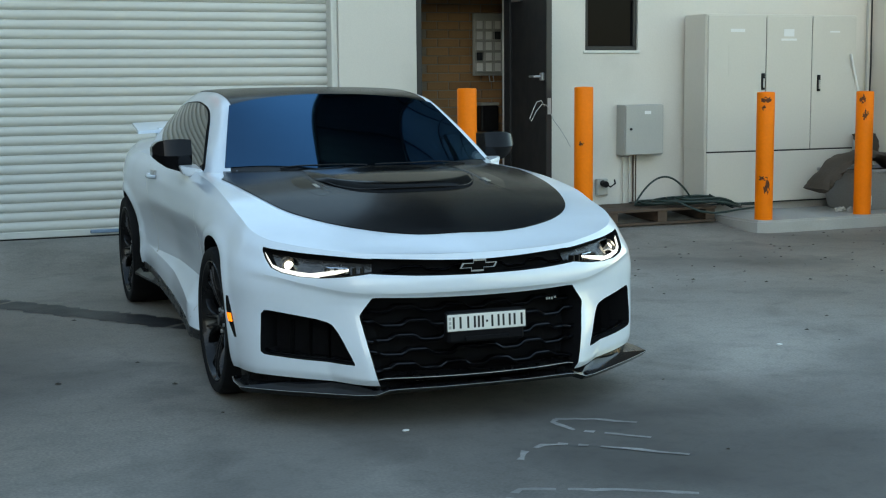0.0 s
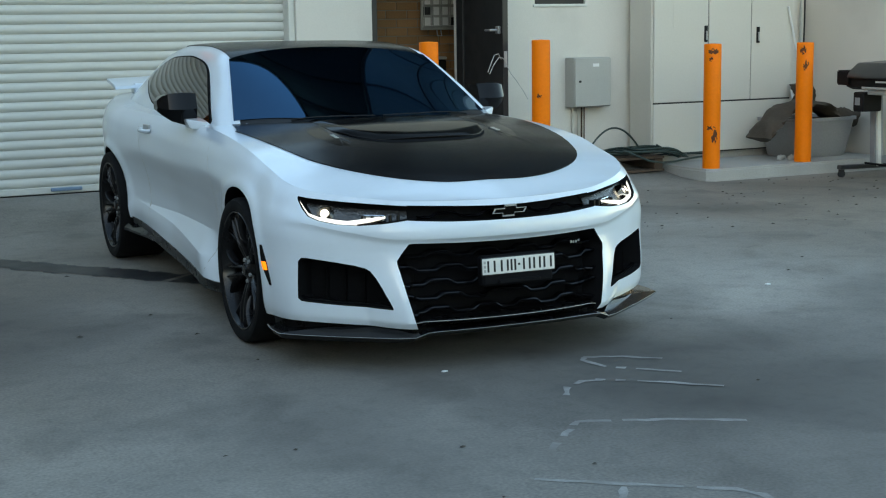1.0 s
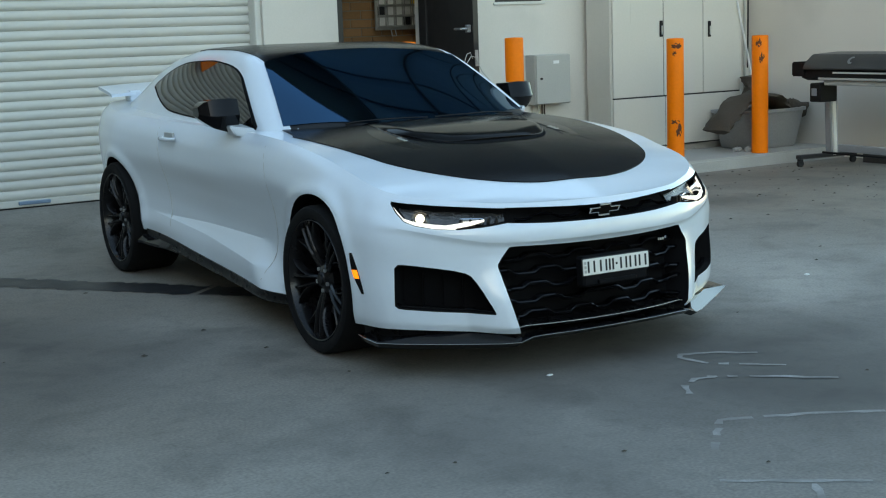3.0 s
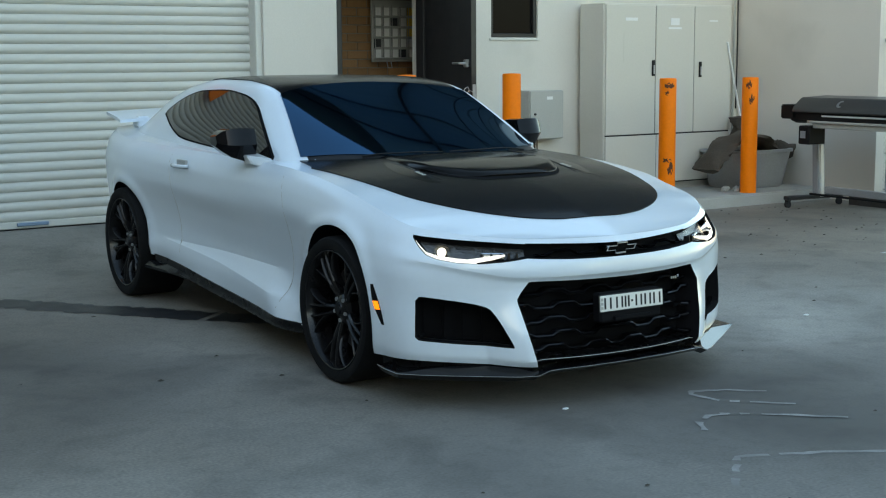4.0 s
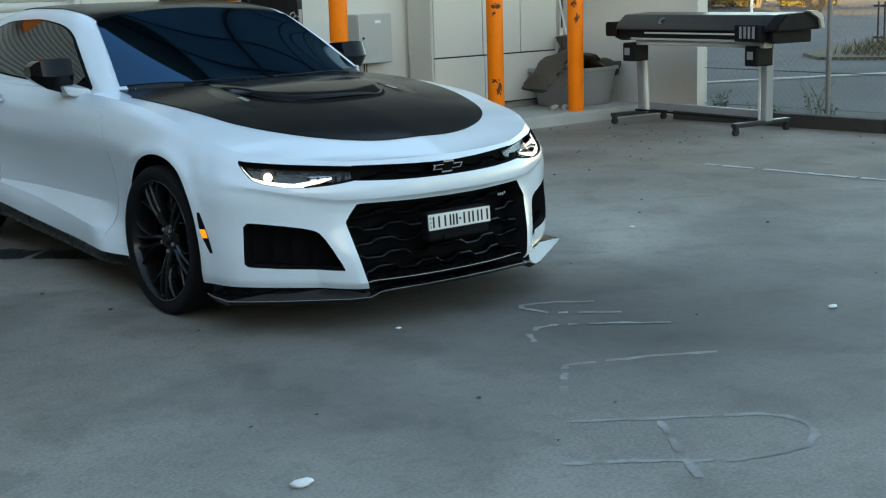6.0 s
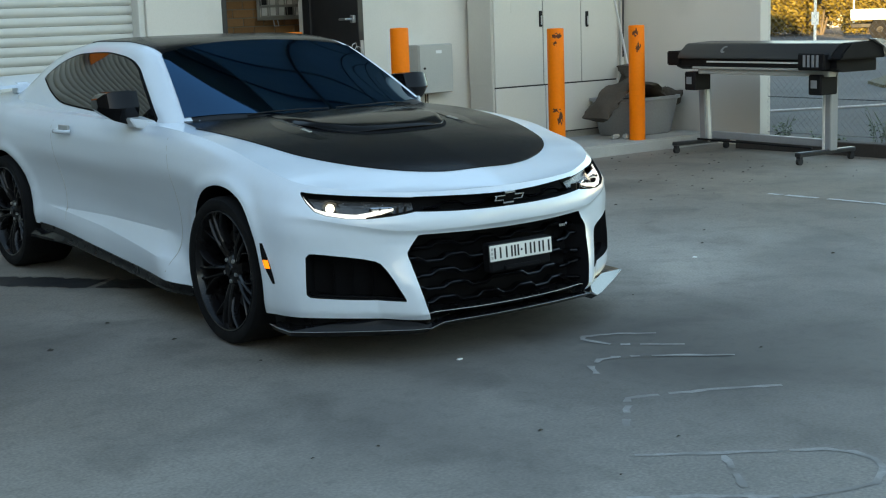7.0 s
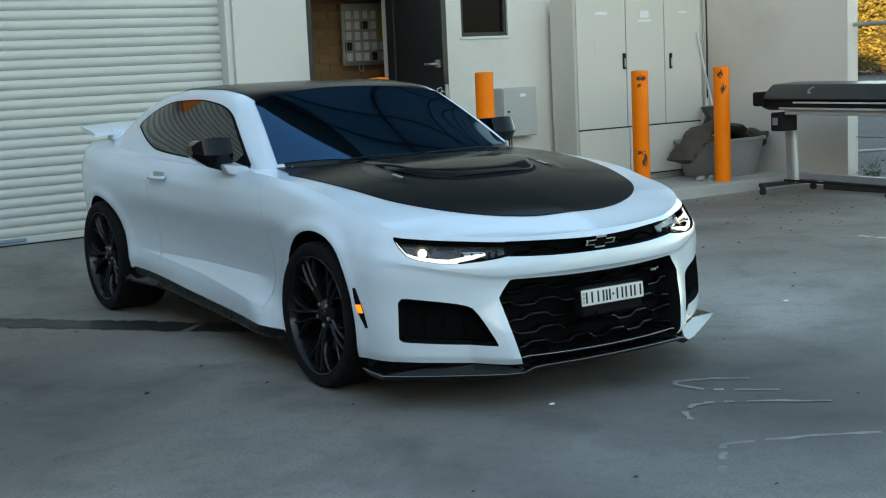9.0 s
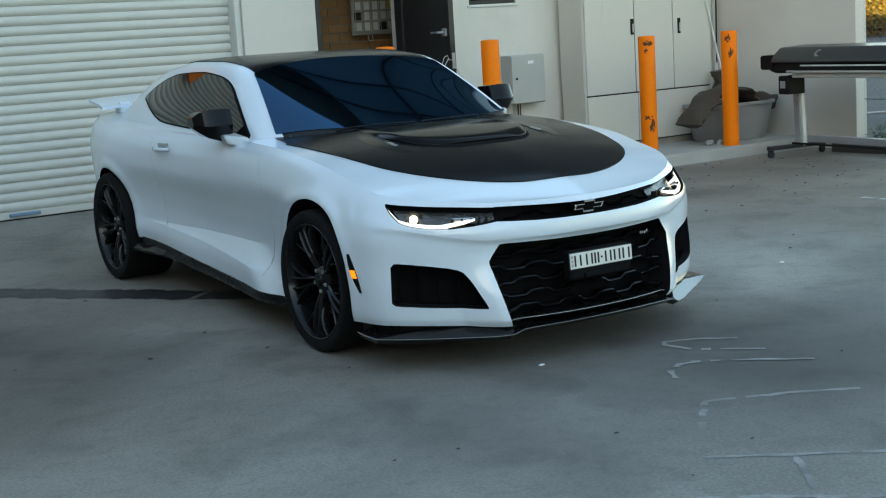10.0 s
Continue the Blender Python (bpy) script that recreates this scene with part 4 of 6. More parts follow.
def slab_on_side(sx, lo, hi, ss, inn, outw, rows=6):
    """A closed block that follows the body side between two height curves, from inn below the skin to outw above it."""
    bm = bmesh.new()
    layers = []
    for o in (-inn, outw):
        layer = []
        for i, s in enumerate(ss):
            layer.append([bm.verts.new((lambda p: (sx * p.x, p.y, p.z))(side(s, lo[i] + (hi[i] - lo[i]) * r / rows, o))) for r in range(rows + 1)])
        layers.append(layer)
    a, b = layers
    n, m = len(ss), rows + 1
    def quad(p, q, r, t):
        try:
            bm.faces.new((p, q, r, t))
        except ValueError:
            pass
    for L in (a, b):
        for i in range(n - 1):
            for r in range(m - 1):
                quad(L[i][r], L[i + 1][r], L[i + 1][r + 1], L[i][r + 1])
    for i in range(n - 1):
        quad(a[i][0], a[i + 1][0], b[i + 1][0], b[i][0])
        quad(a[i][-1], a[i + 1][-1], b[i + 1][-1], b[i][-1])
    for r in range(m - 1):
        quad(a[0][r], a[0][r + 1], b[0][r + 1], b[0][r])
        quad(a[-1][r], a[-1][r + 1], b[-1][r + 1], b[-1][r])
    bmesh.ops.recalc_face_normals(bm, faces=bm.faces)
    return bm


def mirrored(bm):
    """Joins a block with its mirror image across the car's middle plane."""
    g = bmesh.ops.duplicate(bm, geom=bm.verts[:] + bm.edges[:] + bm.faces[:])["geom"]
    for v in g:
        if isinstance(v, bmesh.types.BMVert):
            v.co.x = -v.co.x
    bmesh.ops.remove_doubles(bm, verts=bm.verts, dist=0.0005)
    bmesh.ops.recalc_face_normals(bm, faces=bm.faces)
    return bm


def carve(ob, cutters):
    """Cuts the given blocks out of ob and bakes the result."""
    made = []
    for bm, mat in cutters:
        c = part("cutter", bm, mat)
        made.append(c)
        mod = ob.modifiers.new("cut", "BOOLEAN")
        mod.operation, mod.object, mod.solver = "DIFFERENCE", c, "EXACT"
        mod.material_mode = "TRANSFER"
    dg = bpy.context.evaluated_depsgraph_get()
    me = bpy.data.meshes.new_from_object(ob.evaluated_get(dg), preserve_all_data_layers=True, depsgraph=dg)
    ob.modifiers.clear()
    ob.data = me
    for c in made:
        bpy.data.objects.remove(c)
    # keep one half and mirror it, so that both sides of the car are the same
    bm = bmesh.new()
    bm.from_mesh(me)
    bmesh.ops.bisect_plane(bm, geom=bm.verts[:] + bm.edges[:] + bm.faces[:], plane_co=(0, 0, 0), plane_no=(1, 0, 0), clear_outer=True)
    g = bmesh.ops.duplicate(bm, geom=bm.verts[:] + bm.edges[:] + bm.faces[:])["geom"]
    for v in g:
        if isinstance(v, bmesh.types.BMVert):
            v.co.x = -v.co.x
    bmesh.ops.reverse_faces(bm, faces=[f for f in g if isinstance(f, bmesh.types.BMFace)])
    bmesh.ops.remove_doubles(bm, verts=[v for v in bm.verts if abs(v.co.x) < 0.0005], dist=0.0004)
    bm.to_mesh(me)
    bm.free()
    for p in me.polygons:
        p.use_smooth = True
    me.set_sharp_from_angle(angle=radians(24))


def skin(rows_of_points, mat, name, parent, lift=0.004, thick=0.006, label="", sharp=40):
    """A thin panel from a grid of points and normals, lifted off the skin, with a turned-in edge."""
    bm = bmesh.new()
    top = [[bm.verts.new(p + nn * lift) for p, nn in row] for row in rows_of_points]
    low = [[bm.verts.new(p + nn * (lift - thick)) for p, nn in row] for row in rows_of_points]
    n, m = len(top), len(top[0])
    def q(*v):
        if len(set(v)) == 4:
            try:
                bm.faces.new(v)
            except ValueError:
                pass
    for i in range(n - 1):
        for j in range(m - 1):
            q(top[i][j], top[i + 1][j], top[i + 1][j + 1], top[i][j + 1])
        q(top[i][0], low[i][0], low[i + 1][0], top[i + 1][0])
        q(top[i][-1], low[i][-1], low[i + 1][-1], top[i + 1][-1])
    for j in range(m - 1):
        q(top[0][j], low[0][j], low[0][j + 1], top[0][j + 1])
        q(top[-1][j], low[-1][j], low[-1][j + 1], top[-1][j + 1])
    return part(name, bm, mat, parent, label, smooth=sharp)


def on_side(sx, lo, hi, ss, rows=6):
    """Grid of points and normals on the body side."""
    out = []
    for i, s in enumerate(ss):
        row = []
        for r in range(rows + 1):
            z = lo[i] + (hi[i] - lo[i]) * r / rows
            p, a, b = side(s, z), side(s + 0.02, z), side(s, z + 0.004)
            nn = (b - p).cross(a - p).normalized()
            if nn.dot(Vector((*plan(s)[1], 0))) < 0:
                nn = -nn
            row.append((Vector((sx * p.x, p.y, p.z)), Vector((sx * nn.x, nn.y, nn.z))))
        out.append(row)
    return out


def evened(rows, axis):
    """The grid laid on one smooth low-order surface, as bent glass is: axis 2 for a screen, 0 for a side pane."""
    a, b = [k for k in range(3) if k != axis]
    pts = np.array([p for row in rows for p, nn in row])
    sign = 1.0 if sum(nn[axis] for row in rows for p, nn in row) > 0 else -1.0
    ex = [(i, j) for i in ((0, 2, 4) if axis == 2 else (0, 1, 2, 3)) for j in range(3)]
    co = np.linalg.lstsq(np.stack([pts[:, a] ** i * pts[:, b] ** j for i, j in ex], 1), pts[:, axis], rcond=None)[0]

    def height(u, v):
        return float(sum(c * u ** i * v ** j for c, (i, j) in zip(co, ex)))
    out = []
    for row in rows:
        line = []
        for p, _ in row:
            u, v = p[a], p[b]
            q, nn = Vector(p), Vector()
            q[axis], nn[axis] = height(u, v), sign
            nn[a] = -sign * (height(u + 0.001, v) - height(u - 0.001, v)) / 0.002
            nn[b] = -sign * (height(u, v + 0.001) - height(u, v - 0.001)) / 0.002
            line.append((q, nn.normalized()))
        out.append(line)
    return out


def cast(tree, o, d):
    hit, nn, _, _ = tree.ray_cast(Vector(o), Vector(d))
    if hit is None:
        hit, nn, _, _ = tree.find_nearest(Vector(o) + Vector(d) * 0.5)
    if nn.dot(Vector(d)) > 0:
        nn = -nn
    return hit, nn


# greenhouse: middle line, roof rail and belt line as curves over y
GY = [0.42, 0.7, 1.0, 1.25, 1.37, 1.5, 1.75, 2.1, 2.5, 2.9, 3.3, 3.55]
G_MID = [0.965, 1.078, 1.192, 1.285, 1.328, 1.35, 1.368, 1.368, 1.335, 1.255, 1.12, 1.02]
G_RAIL_X = [0.8, 0.76, 0.672, 0.607, 0.598, 0.591, 0.585, 0.58, 0.57, 0.55, 0.5, 0.46]
G_RAIL_Z = [0.82, 0.925, 1.127, 1.272, 1.309, 1.33, 1.349, 1.352, 1.315, 1.233, 1.1, 1.01]
G_BELT_X = [0.81, 0.808, 0.808, 0.81, 0.811, 0.812, 0.815, 0.81, 0.8, 0.78, 0.72, 0.66]
G_BELT_Z = [0.8, 0.86, 0.925, 0.935, 0.938, 0.941, 0.945, 0.955, 0.96, 0.96, 0.96, 0.96]


def greenhouse():
    cols, up, over = 84, 16, 24
    bm = bmesh.new()
    lines = []
    for c in range(cols + 1):
        y = GY[0] + (GY[-1] - GY[0]) * c / cols
        mid, rx, rz, bx, bz = [hermite(GY, g, y) for g in (G_MID, G_RAIL_X, G_RAIL_Z, G_BELT_X, G_BELT_Z)]
        pts = []
        for k in range(up):
            f = k / up
            pts.append((bx + (rx - bx) * f + 0.02 * math.sin(math.pi * f), bz + (rz - bz) * f))
        for k in range(over + 1):
            f = k / over
            x = rx * (1 - f)
            pts.append((x, mid - (mid - rz) * (1 - f) ** 3.2))
        # soften the rail corner
        for _ in range(3):
            pts = [pts[0]] + [((a[0] + 2 * b[0] + d[0]) / 4, (a[1] + 2 * b[1] + d[1]) / 4) for a, b, d in zip(pts, pts[1:], pts[2:])] + [pts[-1]]
        lines.append([(x, y, z) for x, z in pts])
    n = len(lines[0])
    for sx in (-1, 1):
        g = [[bm.verts.new((sx * x, y, z)) for x, y, z in l] for l in lines]
        for c in range(cols):
            for r in range(n - 1):
                q = (g[c][r], g[c + 1][r], g[c + 1][r + 1], g[c][r + 1])
                bm.faces.new(q if sx == 1 else q[::-1])
    bmesh.ops.remove_doubles(bm, verts=bm.verts, dist=0.0005)
    return bm


def build_wheel(car, sx, y, r, width):
    w = empty("wheel", pose(sx * 0.945, y, r, 0, 0, 0 if sx < 0 else 180))
    w.parent = car
    # the outside face looks towards -x
    tread = [(0.0, 0.278), (-0.004, 0.29), (-0.008, 0.31), (-0.004, r - 0.012), (0.012, r - 0.002), (0.03, r), (width - 0.03, r), (width - 0.012, r - 0.002), (width, r - 0.012), (width, 0.28)]
    def spin(profile, name, mat, parent, seg=72, label=""):
        bm = bmesh.new()
        rings = [[bm.verts.new((x, rr * math.cos(k * math.tau / seg), rr * math.sin(k * math.tau / seg))) for k in range(seg)] for x, rr in profile]
        for a, b in zip(rings, rings[1:]):
            for k in range(seg):
                bm.faces.new((a[k], a[(k + 1) % seg], b[(k + 1) % seg], b[k]))
        return part(name, bm, mat, parent, label, smooth=35)
    spin(tread, "tyre", M["tyre"], w, label="low-profile black tyre")
    rim = spin([(0.004, 0.278), (-0.002, 0.274), (0.0, 0.268), (0.012, 0.263), (0.03, 0.256), (0.14, 0.245), (width - 0.02, 0.25)], "rim", M["rim"], w, label="satin black alloy rim with split spokes")
    spin([(0.16, 0.245), (0.165, 0.0001)], "rim_back", M["grille"], w)
    spin([(0.125, 0.07), (0.12, 0.08), (0.12, 0.195), (0.135, 0.197), (0.135, 0.07)], "brake_disc", M["disc"], w, 48, "steel brake disc")
    bm = bmesh.new()
    a0, a1, pr = 140, 215, [(0.07, 0.13), (0.07, 0.205), (0.15, 0.205), (0.15, 0.13)]
    rings = []
    for k in range(9):
        a = radians(a0 + (a1 - a0) * k / 8)
        rings.append([bm.verts.new((x, rr * math.cos(a), rr * math.sin(a))) for x, rr in pr])
    for p, q in zip(rings, rings[1:]):
        for k in range(4):
            bm.faces.new((p[k], p[(k + 1) % 4], q[(k + 1) % 4], q[k]))
    bm.faces.new(rings[0]), bm.faces.new(rings[-1][::-1])
    part("caliper", bm, M["rim"], w, "dark brake caliper")
    # five spoke groups, each a pair of split arms
    def arm(a_in, a_out, r_in, r_out, wi, wo):
        bm = bmesh.new()
        secs = []
        for k in range(7):
            f = k / 6
            a, rr = radians(a_in + (a_out - a_in) * f ** 1.2), r_in + (r_out - r_in) * f
            ww = wi + (wo - wi) * f
            x = 0.018 + 0.032 * (1 - f) ** 1.5 - 0.008 * math.sin(math.pi * f)
            c = Vector((0, math.cos(a), math.sin(a))) * rr
            t = Vector((0, -math.sin(a), math.cos(a)))
            secs.append([bm.verts.new(Vector((x + dx, 0, 0)) + c + t * dt) for dx, dt in ((0, -ww * 0.14), (0, ww * 0.14), (0.009, ww * 0.5), (0.038, ww * 0.46), (0.038, -ww * 0.46), (0.009, -ww * 0.5))])
        for p, q in zip(secs, secs[1:]):
            for k in range(6):
                bm.faces.new((p[k], p[(k + 1) % 6], q[(k + 1) % 6], q[k]))
        bm.faces.new(secs[0]), bm.faces.new(secs[-1][::-1])
        return bm
    first = {}
    for g in range(5):
        for side_, (ai, ao, ri, wi, wo) in {"a": (-9, -5.5, 0.045, 0.02, 0.019), "b": (9, 5.5, 0.045, 0.02, 0.019), "c": (-8, -23, 0.105, 0.016, 0.015), "d": (8, 23, 0.105, 0.016, 0.015)}.items():
            if side_ not in first:
                o = part("spoke", arm(ai, ao, ri, 0.262, wi, wo), M["rim"], rim, smooth=40)
                first[side_] = o.data
            else:
                o = alike("spoke", first[side_], rim, Matrix())
            o.matrix_basis = pose(0, 0, 0, 72 * g + 62)
    hub = spin([(0.03, 0.0001), (0.03, 0.03), (0.036, 0.034), (0.045, 0.06), (0.06, 0.075), (0.13, 0.08)], "hub", M["rim"], rim, 36)
    part("hub_cap", cyl(0.024, 0.026, 0.006, 24, pose(0.028, 0, 0, 0, 90)), M["gloss"], hub, "black hub cap")
    me = None
    for k in range(5):
        a = radians(72 * k + 54)
        m = pose(0.045, 0.052 * math.cos(a), 0.052 * math.sin(a), 0, 90)
        if me is None:
            o = part("lug_nut", cyl(0.009, 0.01, 0.02, 6), M["steel"], hub)
            o.matrix_basis, me = m, o.data
        else:
            alike("lug_nut", me, hub, m)
    return w


def build_car():
    car = tagged(empty("car", pose(0.008, -0.03, 0, 0, 0, -1.9)), "white sports coupe with black bonnet and wheels, lamps lit, parked", "car")
    K = M["grille"]
    body = part("body", body_solid(), [M["paint"], K], car)
    solid = bmesh.new()
    solid.from_mesh(body.data)
    tree = BVHTree.FromBMesh(solid)
    cut = []
    for sx in (-1, 1):
        for y, r in ((-0.012, 0.378), (2.812, 0.372)):
            bm = cyl(r, r, 0.5, 64, pose(sx * 0.88, y, 0.348, 0, 90))
            cut.append((bm, K))
    # lower grille mouth
    S = [station_x(x) for x in (0.0001, 0.1, 0.2, 0.3, 0.4, 0.44, 0.458, 0.474, 0.484, 0.497, 0.51, 0.522)]
    top = [0.525, 0.526, 0.527, 0.529, 0.531, 0.532, 0.532, 0.53, 0.517, 0.499, 0.481, 0.46]
    low = [0.15, 0.15, 0.15, 0.15, 0.15, 0.15, 0.205, 0.268, 0.307, 0.358, 0.409, 0.452]
    cut.append((mirrored(slab_on_side(1, low, top, S, 0.1, 0.06)), K))
    # corner intakes
    fs = [station_x(x) for x in (0.538, 0.546, 0.575, 0.6, 0.622, 0.64, 0.68, 0.74, 0.8, 0.845, 0.862, 0.872)]
    flo = [0.258, 0.259, 0.261, 0.263, 0.265, 0.267, 0.27, 0.275, 0.281, 0.285, 0.288, 0.3]
    fhi = [0.266, 0.285, 0.345, 0.39, 0.42, 0.431, 0.443, 0.455, 0.465, 0.472, 0.472, 0.455]
    for sx in (-1, 1):
        cut.append((slab_on_side(sx, flo, fhi, fs, 0.11, 0.04), K))
    # slot of the upper grille and lamp bowls
    us = [station_x(x) for x in (0.0001, 0.1, 0.2, 0.3, 0.4, 0.475)]
    ulo, uhi = [0.617, 0.617, 0.618, 0.62, 0.625, 0.63], [0.674, 0.675, 0.678, 0.682, 0.686, 0.689]
    cut.append((mirrored(slab_on_side(1, ulo, uhi, us, 0.055, 0.04)), K))
    hx = [0.462, 0.52, 0.575, 0.66, 0.74, 0.805, 0.842, 0.872, 0.892]
    hs = [station_x(x) for x in hx]
    hlo = [0.633, 0.625, 0.618, 0.612, 0.617, 0.631, 0.648, 0.684, 0.718]
    hhi = [0.686, 0.69, 0.694, 0.701, 0.708, 0.715, 0.719, 0.723, 0.727]
    for sx in (-1, 1):
        cut.append((slab_on_side(sx, hlo, hhi, hs, 0.05, 0.03), K))
    # bonnet vent
    carve(body, cut)
    # door and panel gaps as narrow dark strips in the skin
    for sx in (-1, 1):
        for y, z0, z1 in ((0.62, 0.25, 0.9), (2.02, 0.36, 0.93)):
            rows = []
            for k in range(15):
                z = z0 + (z1 - z0) * k / 14
                yy = y - (0.1 * math.sin(math.pi * (z - z0) / (z1 - z0)) if y < 1 else -0.06 * ((z - z0) / (z1 - z0)) ** 2)
                row = []
                for d in (-0.0015, 0.0015):
                    p = side(station(yy + d), z)
                    row.append((Vector((sx * p.x, p.y, p.z)), Vector((sx, 0, 0))))
                rows.append(row)
            skin(rows, M["boxgrey"], "door_gap", car, 0.001, 0.004)
    # greenhouse
    gh = greenhouse()
    for f in gh.faces:
        c = f.calc_center_median()
        if abs(c.x) < 0.685 and c.y < 0.43 + 0.36 * (c.x / 0.7) ** 2:
            f.material_index = 1
    cabin = part("cabin", gh, [M["paint"], M["black"]], car, "white roof rails and pillars", smooth=60)
    gb = bmesh.new()
    gb.from_mesh(cabin.data)
    cab = BVHTree.FromBMesh(gb)

    def from_above(t, columns, rows, fa, fb, xs):
        out = []
        for x in xs:
            a, b = fa(x), fb(x)
            out.append([cast(t, (x, a + (b - a) * r / rows, 2.0), (0, 0, -1)) for r in range(rows + 1)])
        return out
    # bonnet panel
    HX = 0.785

    def front(x):
        inner = [-0.692, -0.676, -0.628, -0.54, -0.425, -0.285, -0.08, 0.18, 0.49]
        outer = [-0.692, -0.68, -0.645, -0.578, -0.49, -0.38, -0.2, 0.1, 0.49]
        return hermite([0, 0.15, 0.29, 0.43, 0.55, 0.64, 0.71, 0.755, HX], outer if x > 0 else inner, abs(x))
    xs = [HX * math.sin(math.pi / 2 * k / 34) for k in range(-34, 35)]
    bonnet = skin(from_above(tree, 69, 26, front, lambda x: max(front(x) + 0.004, (0.5 + 0.33 * (min(abs(x), 0.71) / 0.72) ** 2) * (1 - smoothstep(0.7, HX, abs(x))) + 0.5 * smoothstep(0.7, HX, abs(x))), xs), M["matte"], "bonnet", car, 0.005, 0.012, "satin black bonnet with a raised centre vent")
    # raised vent insert: a dome open at the rear with a dark mouth
    def dome(x, y):
        h, _ = cast(tree, (x, y, 2.0), (0, 0, -1))
        u = abs(x) / 0.4
        v = (y + 0.12) / 0.6
        lift = 0.02 * smoothstep(0.0, 0.1, v - 0.4 * u ** 3) * (1 - 0.9 * smoothstep(0.4, 1.0, v)) * (1 - smoothstep(0.88, 1.0, u))
        return Vector((x, y, h.z + 0.003 + lift))

    def lip_y(x):
        return -0.1 + 0.06 * (abs(x) / 0.4) ** 2 + 0.22 * (abs(x) / 0.4) ** 6
    rows = []
    for i in range(41):
        x = -0.4 + 0.8 * i / 40
        y0, y1 = lip_y(x), 0.47 + 0.04 * (abs(x) / 0.4) ** 2
        rows.append([(dome(x, y0 + (y1 - y0) * k / 18), Vector((0, 0, 1))) for k in range(19)])
    skin(rows, M["insert"], "vent_insert", bonnet, 0.004, 0.012, "gloss black carbon vent insert", sharp=40)
    rows = []
    for i in range(41):
        x = -0.37 + 0.74 * i / 40
        y0 = lip_y(x)
        d = 0.045 * (1 - (abs(x) / 0.37) ** 4)
        rows.append([cast(tree, (x, y0 - d + (d + 0.02) * k / 3, 2.0), (0, 0, -1)) for k in range(4)])
    skin(rows, M["grille"], "vent_mouth", bonnet, 0.0065, 0.004, "dark open mouth ahead of the vent")
    for sx in (-1, 1):
        # long tapered gloss blade beside the insert, with small plain marks
        rows = []
        for i in range(17):
            f = i / 16
            y = -0.1 + 0.46 * f
            xi = 0.425 + 0.05 * math.sin(math.pi * (0.1 + 0.75 * f))
            wd = 0.006 + 0.04 * math.sin(math.pi * min(1, 0.08 + 0.9 * f)) ** 0.8
            rows.append([cast(tree, (sx * (xi + wd * k), y, 2.0), (0, 0, -1)) for k in (-1, -0.5, 0, 0.5, 1)])
        sv = skin(rows, M["insert"], "side_vent", bonnet, 0.0056, 0.001, "gloss black side vent blade")
        for k in range(3):
            h, hn = cast(tree, (sx * 0.43, 0.04 + 0.028 * k, 2.0), (0, 0, -1))
            part("badge_bar", box(sx * 0.43 - 0.01, sx * 0.43 + 0.01, 0.04 + 0.028 * k - 0.009, 0.04 + 0.028 * k + 0.009, h.z + 0.004, h.z + 0.0085, 0.001), M["boxgrey"], sv)
        path = []
        for i in range(17):
            f = i / 16
            y = -0.06 + 0.42 * f
            h, hn = cast(tree, (sx * (0.385 + 0.03 * math.sin(math.pi * (0.1 + 0.75 * f))), y, 2.0), (0, 0, -1))
            path.append(tuple(h + hn * 0.003))
        part("vent_ridge", tube(path, 0.004, 8), M["gloss"], bonnet, smooth=70)
        # raised crease running forward from the vent
        path = []
        for k in range(15):
            f = k / 14
            h, hn = cast(tree, (sx * (0.4 + 0.14 * f), 0.08 - 0.5 * f, 2.0), (0, 0, -1))
            path.append(tuple(h + hn * (0.0005 - 0.004 * f)))
        part("bonnet_crease", tube(path, 0.007, 8), M["matte"], bonnet, smooth=70)
    # lip round the mouth
    path = []
    for k in range(31):
        x = -0.37 + 0.74 * k / 30
        path.append(tuple(dome(x, lip_y(x) + 0.004) + Vector((0, -0.002, 0.004))))
    part("vent_lip", tube(path, 0.003, 8), M["gloss"], bonnet, smooth=70)
    # cowl: dark strip between bonnet and windscreen, wipers on it
    rows = []
    for i in range(31):
        x = -0.66 + 1.32 * i / 30
        rows.append([cast(tree, (x, 0.46 + 0.33 * (x / 0.72) ** 2 + 0.2 * r / 4, 2.0), (0, 0, -1)) for r in range(5)])
    skin(rows, M["black"], "cowl", car, 0.002, 0.006, "black plastic cowl")
    # windscreen, roof panel, rear glass
    def ws_low(x):
        return 0.4 + 0.36 * (x / 0.7) ** 2
    def ws_top(x):
        return 1.385 - 0.13 * (x / 0.6) ** 2
    def glass_rows(lo, hi, half_lo, half_hi, n=40, m=20):
        out = []
        for i in range(n + 1):
            u = -1 + 2 * i / n
            row = []
            for r in range(m + 1):
                f = r / m
                hw = half_lo + (half_hi - half_lo) * f
                x = u * hw
                y = lo(u * 0.7) + (hi(u * 0.6) - lo(u * 0.7)) * f
                row.append(cast(cab, (x, y, 2.0), (0, 0, -1)))
            out.append(row)
        return out
    skin(evened(glass_rows(ws_low, ws_top, 0.712, 0.58), 2), M["tint"], "windscreen", car, 0.006, 0.02, "dark tinted windscreen")
    path = []
    for k in range(41):
        y = 0.8 + 1.5 * k / 40
        h, hn = cast(cab, (hermite(GY, G_RAIL_X, y) + 0.004, y, 2.0), (0, 0, -1))
        path.append(tuple(h - hn * 0.02))
    part("roof_rail", tube(path, 0.03, 18), M["paint"], cabin, "white rounded roof rail", smooth=80)
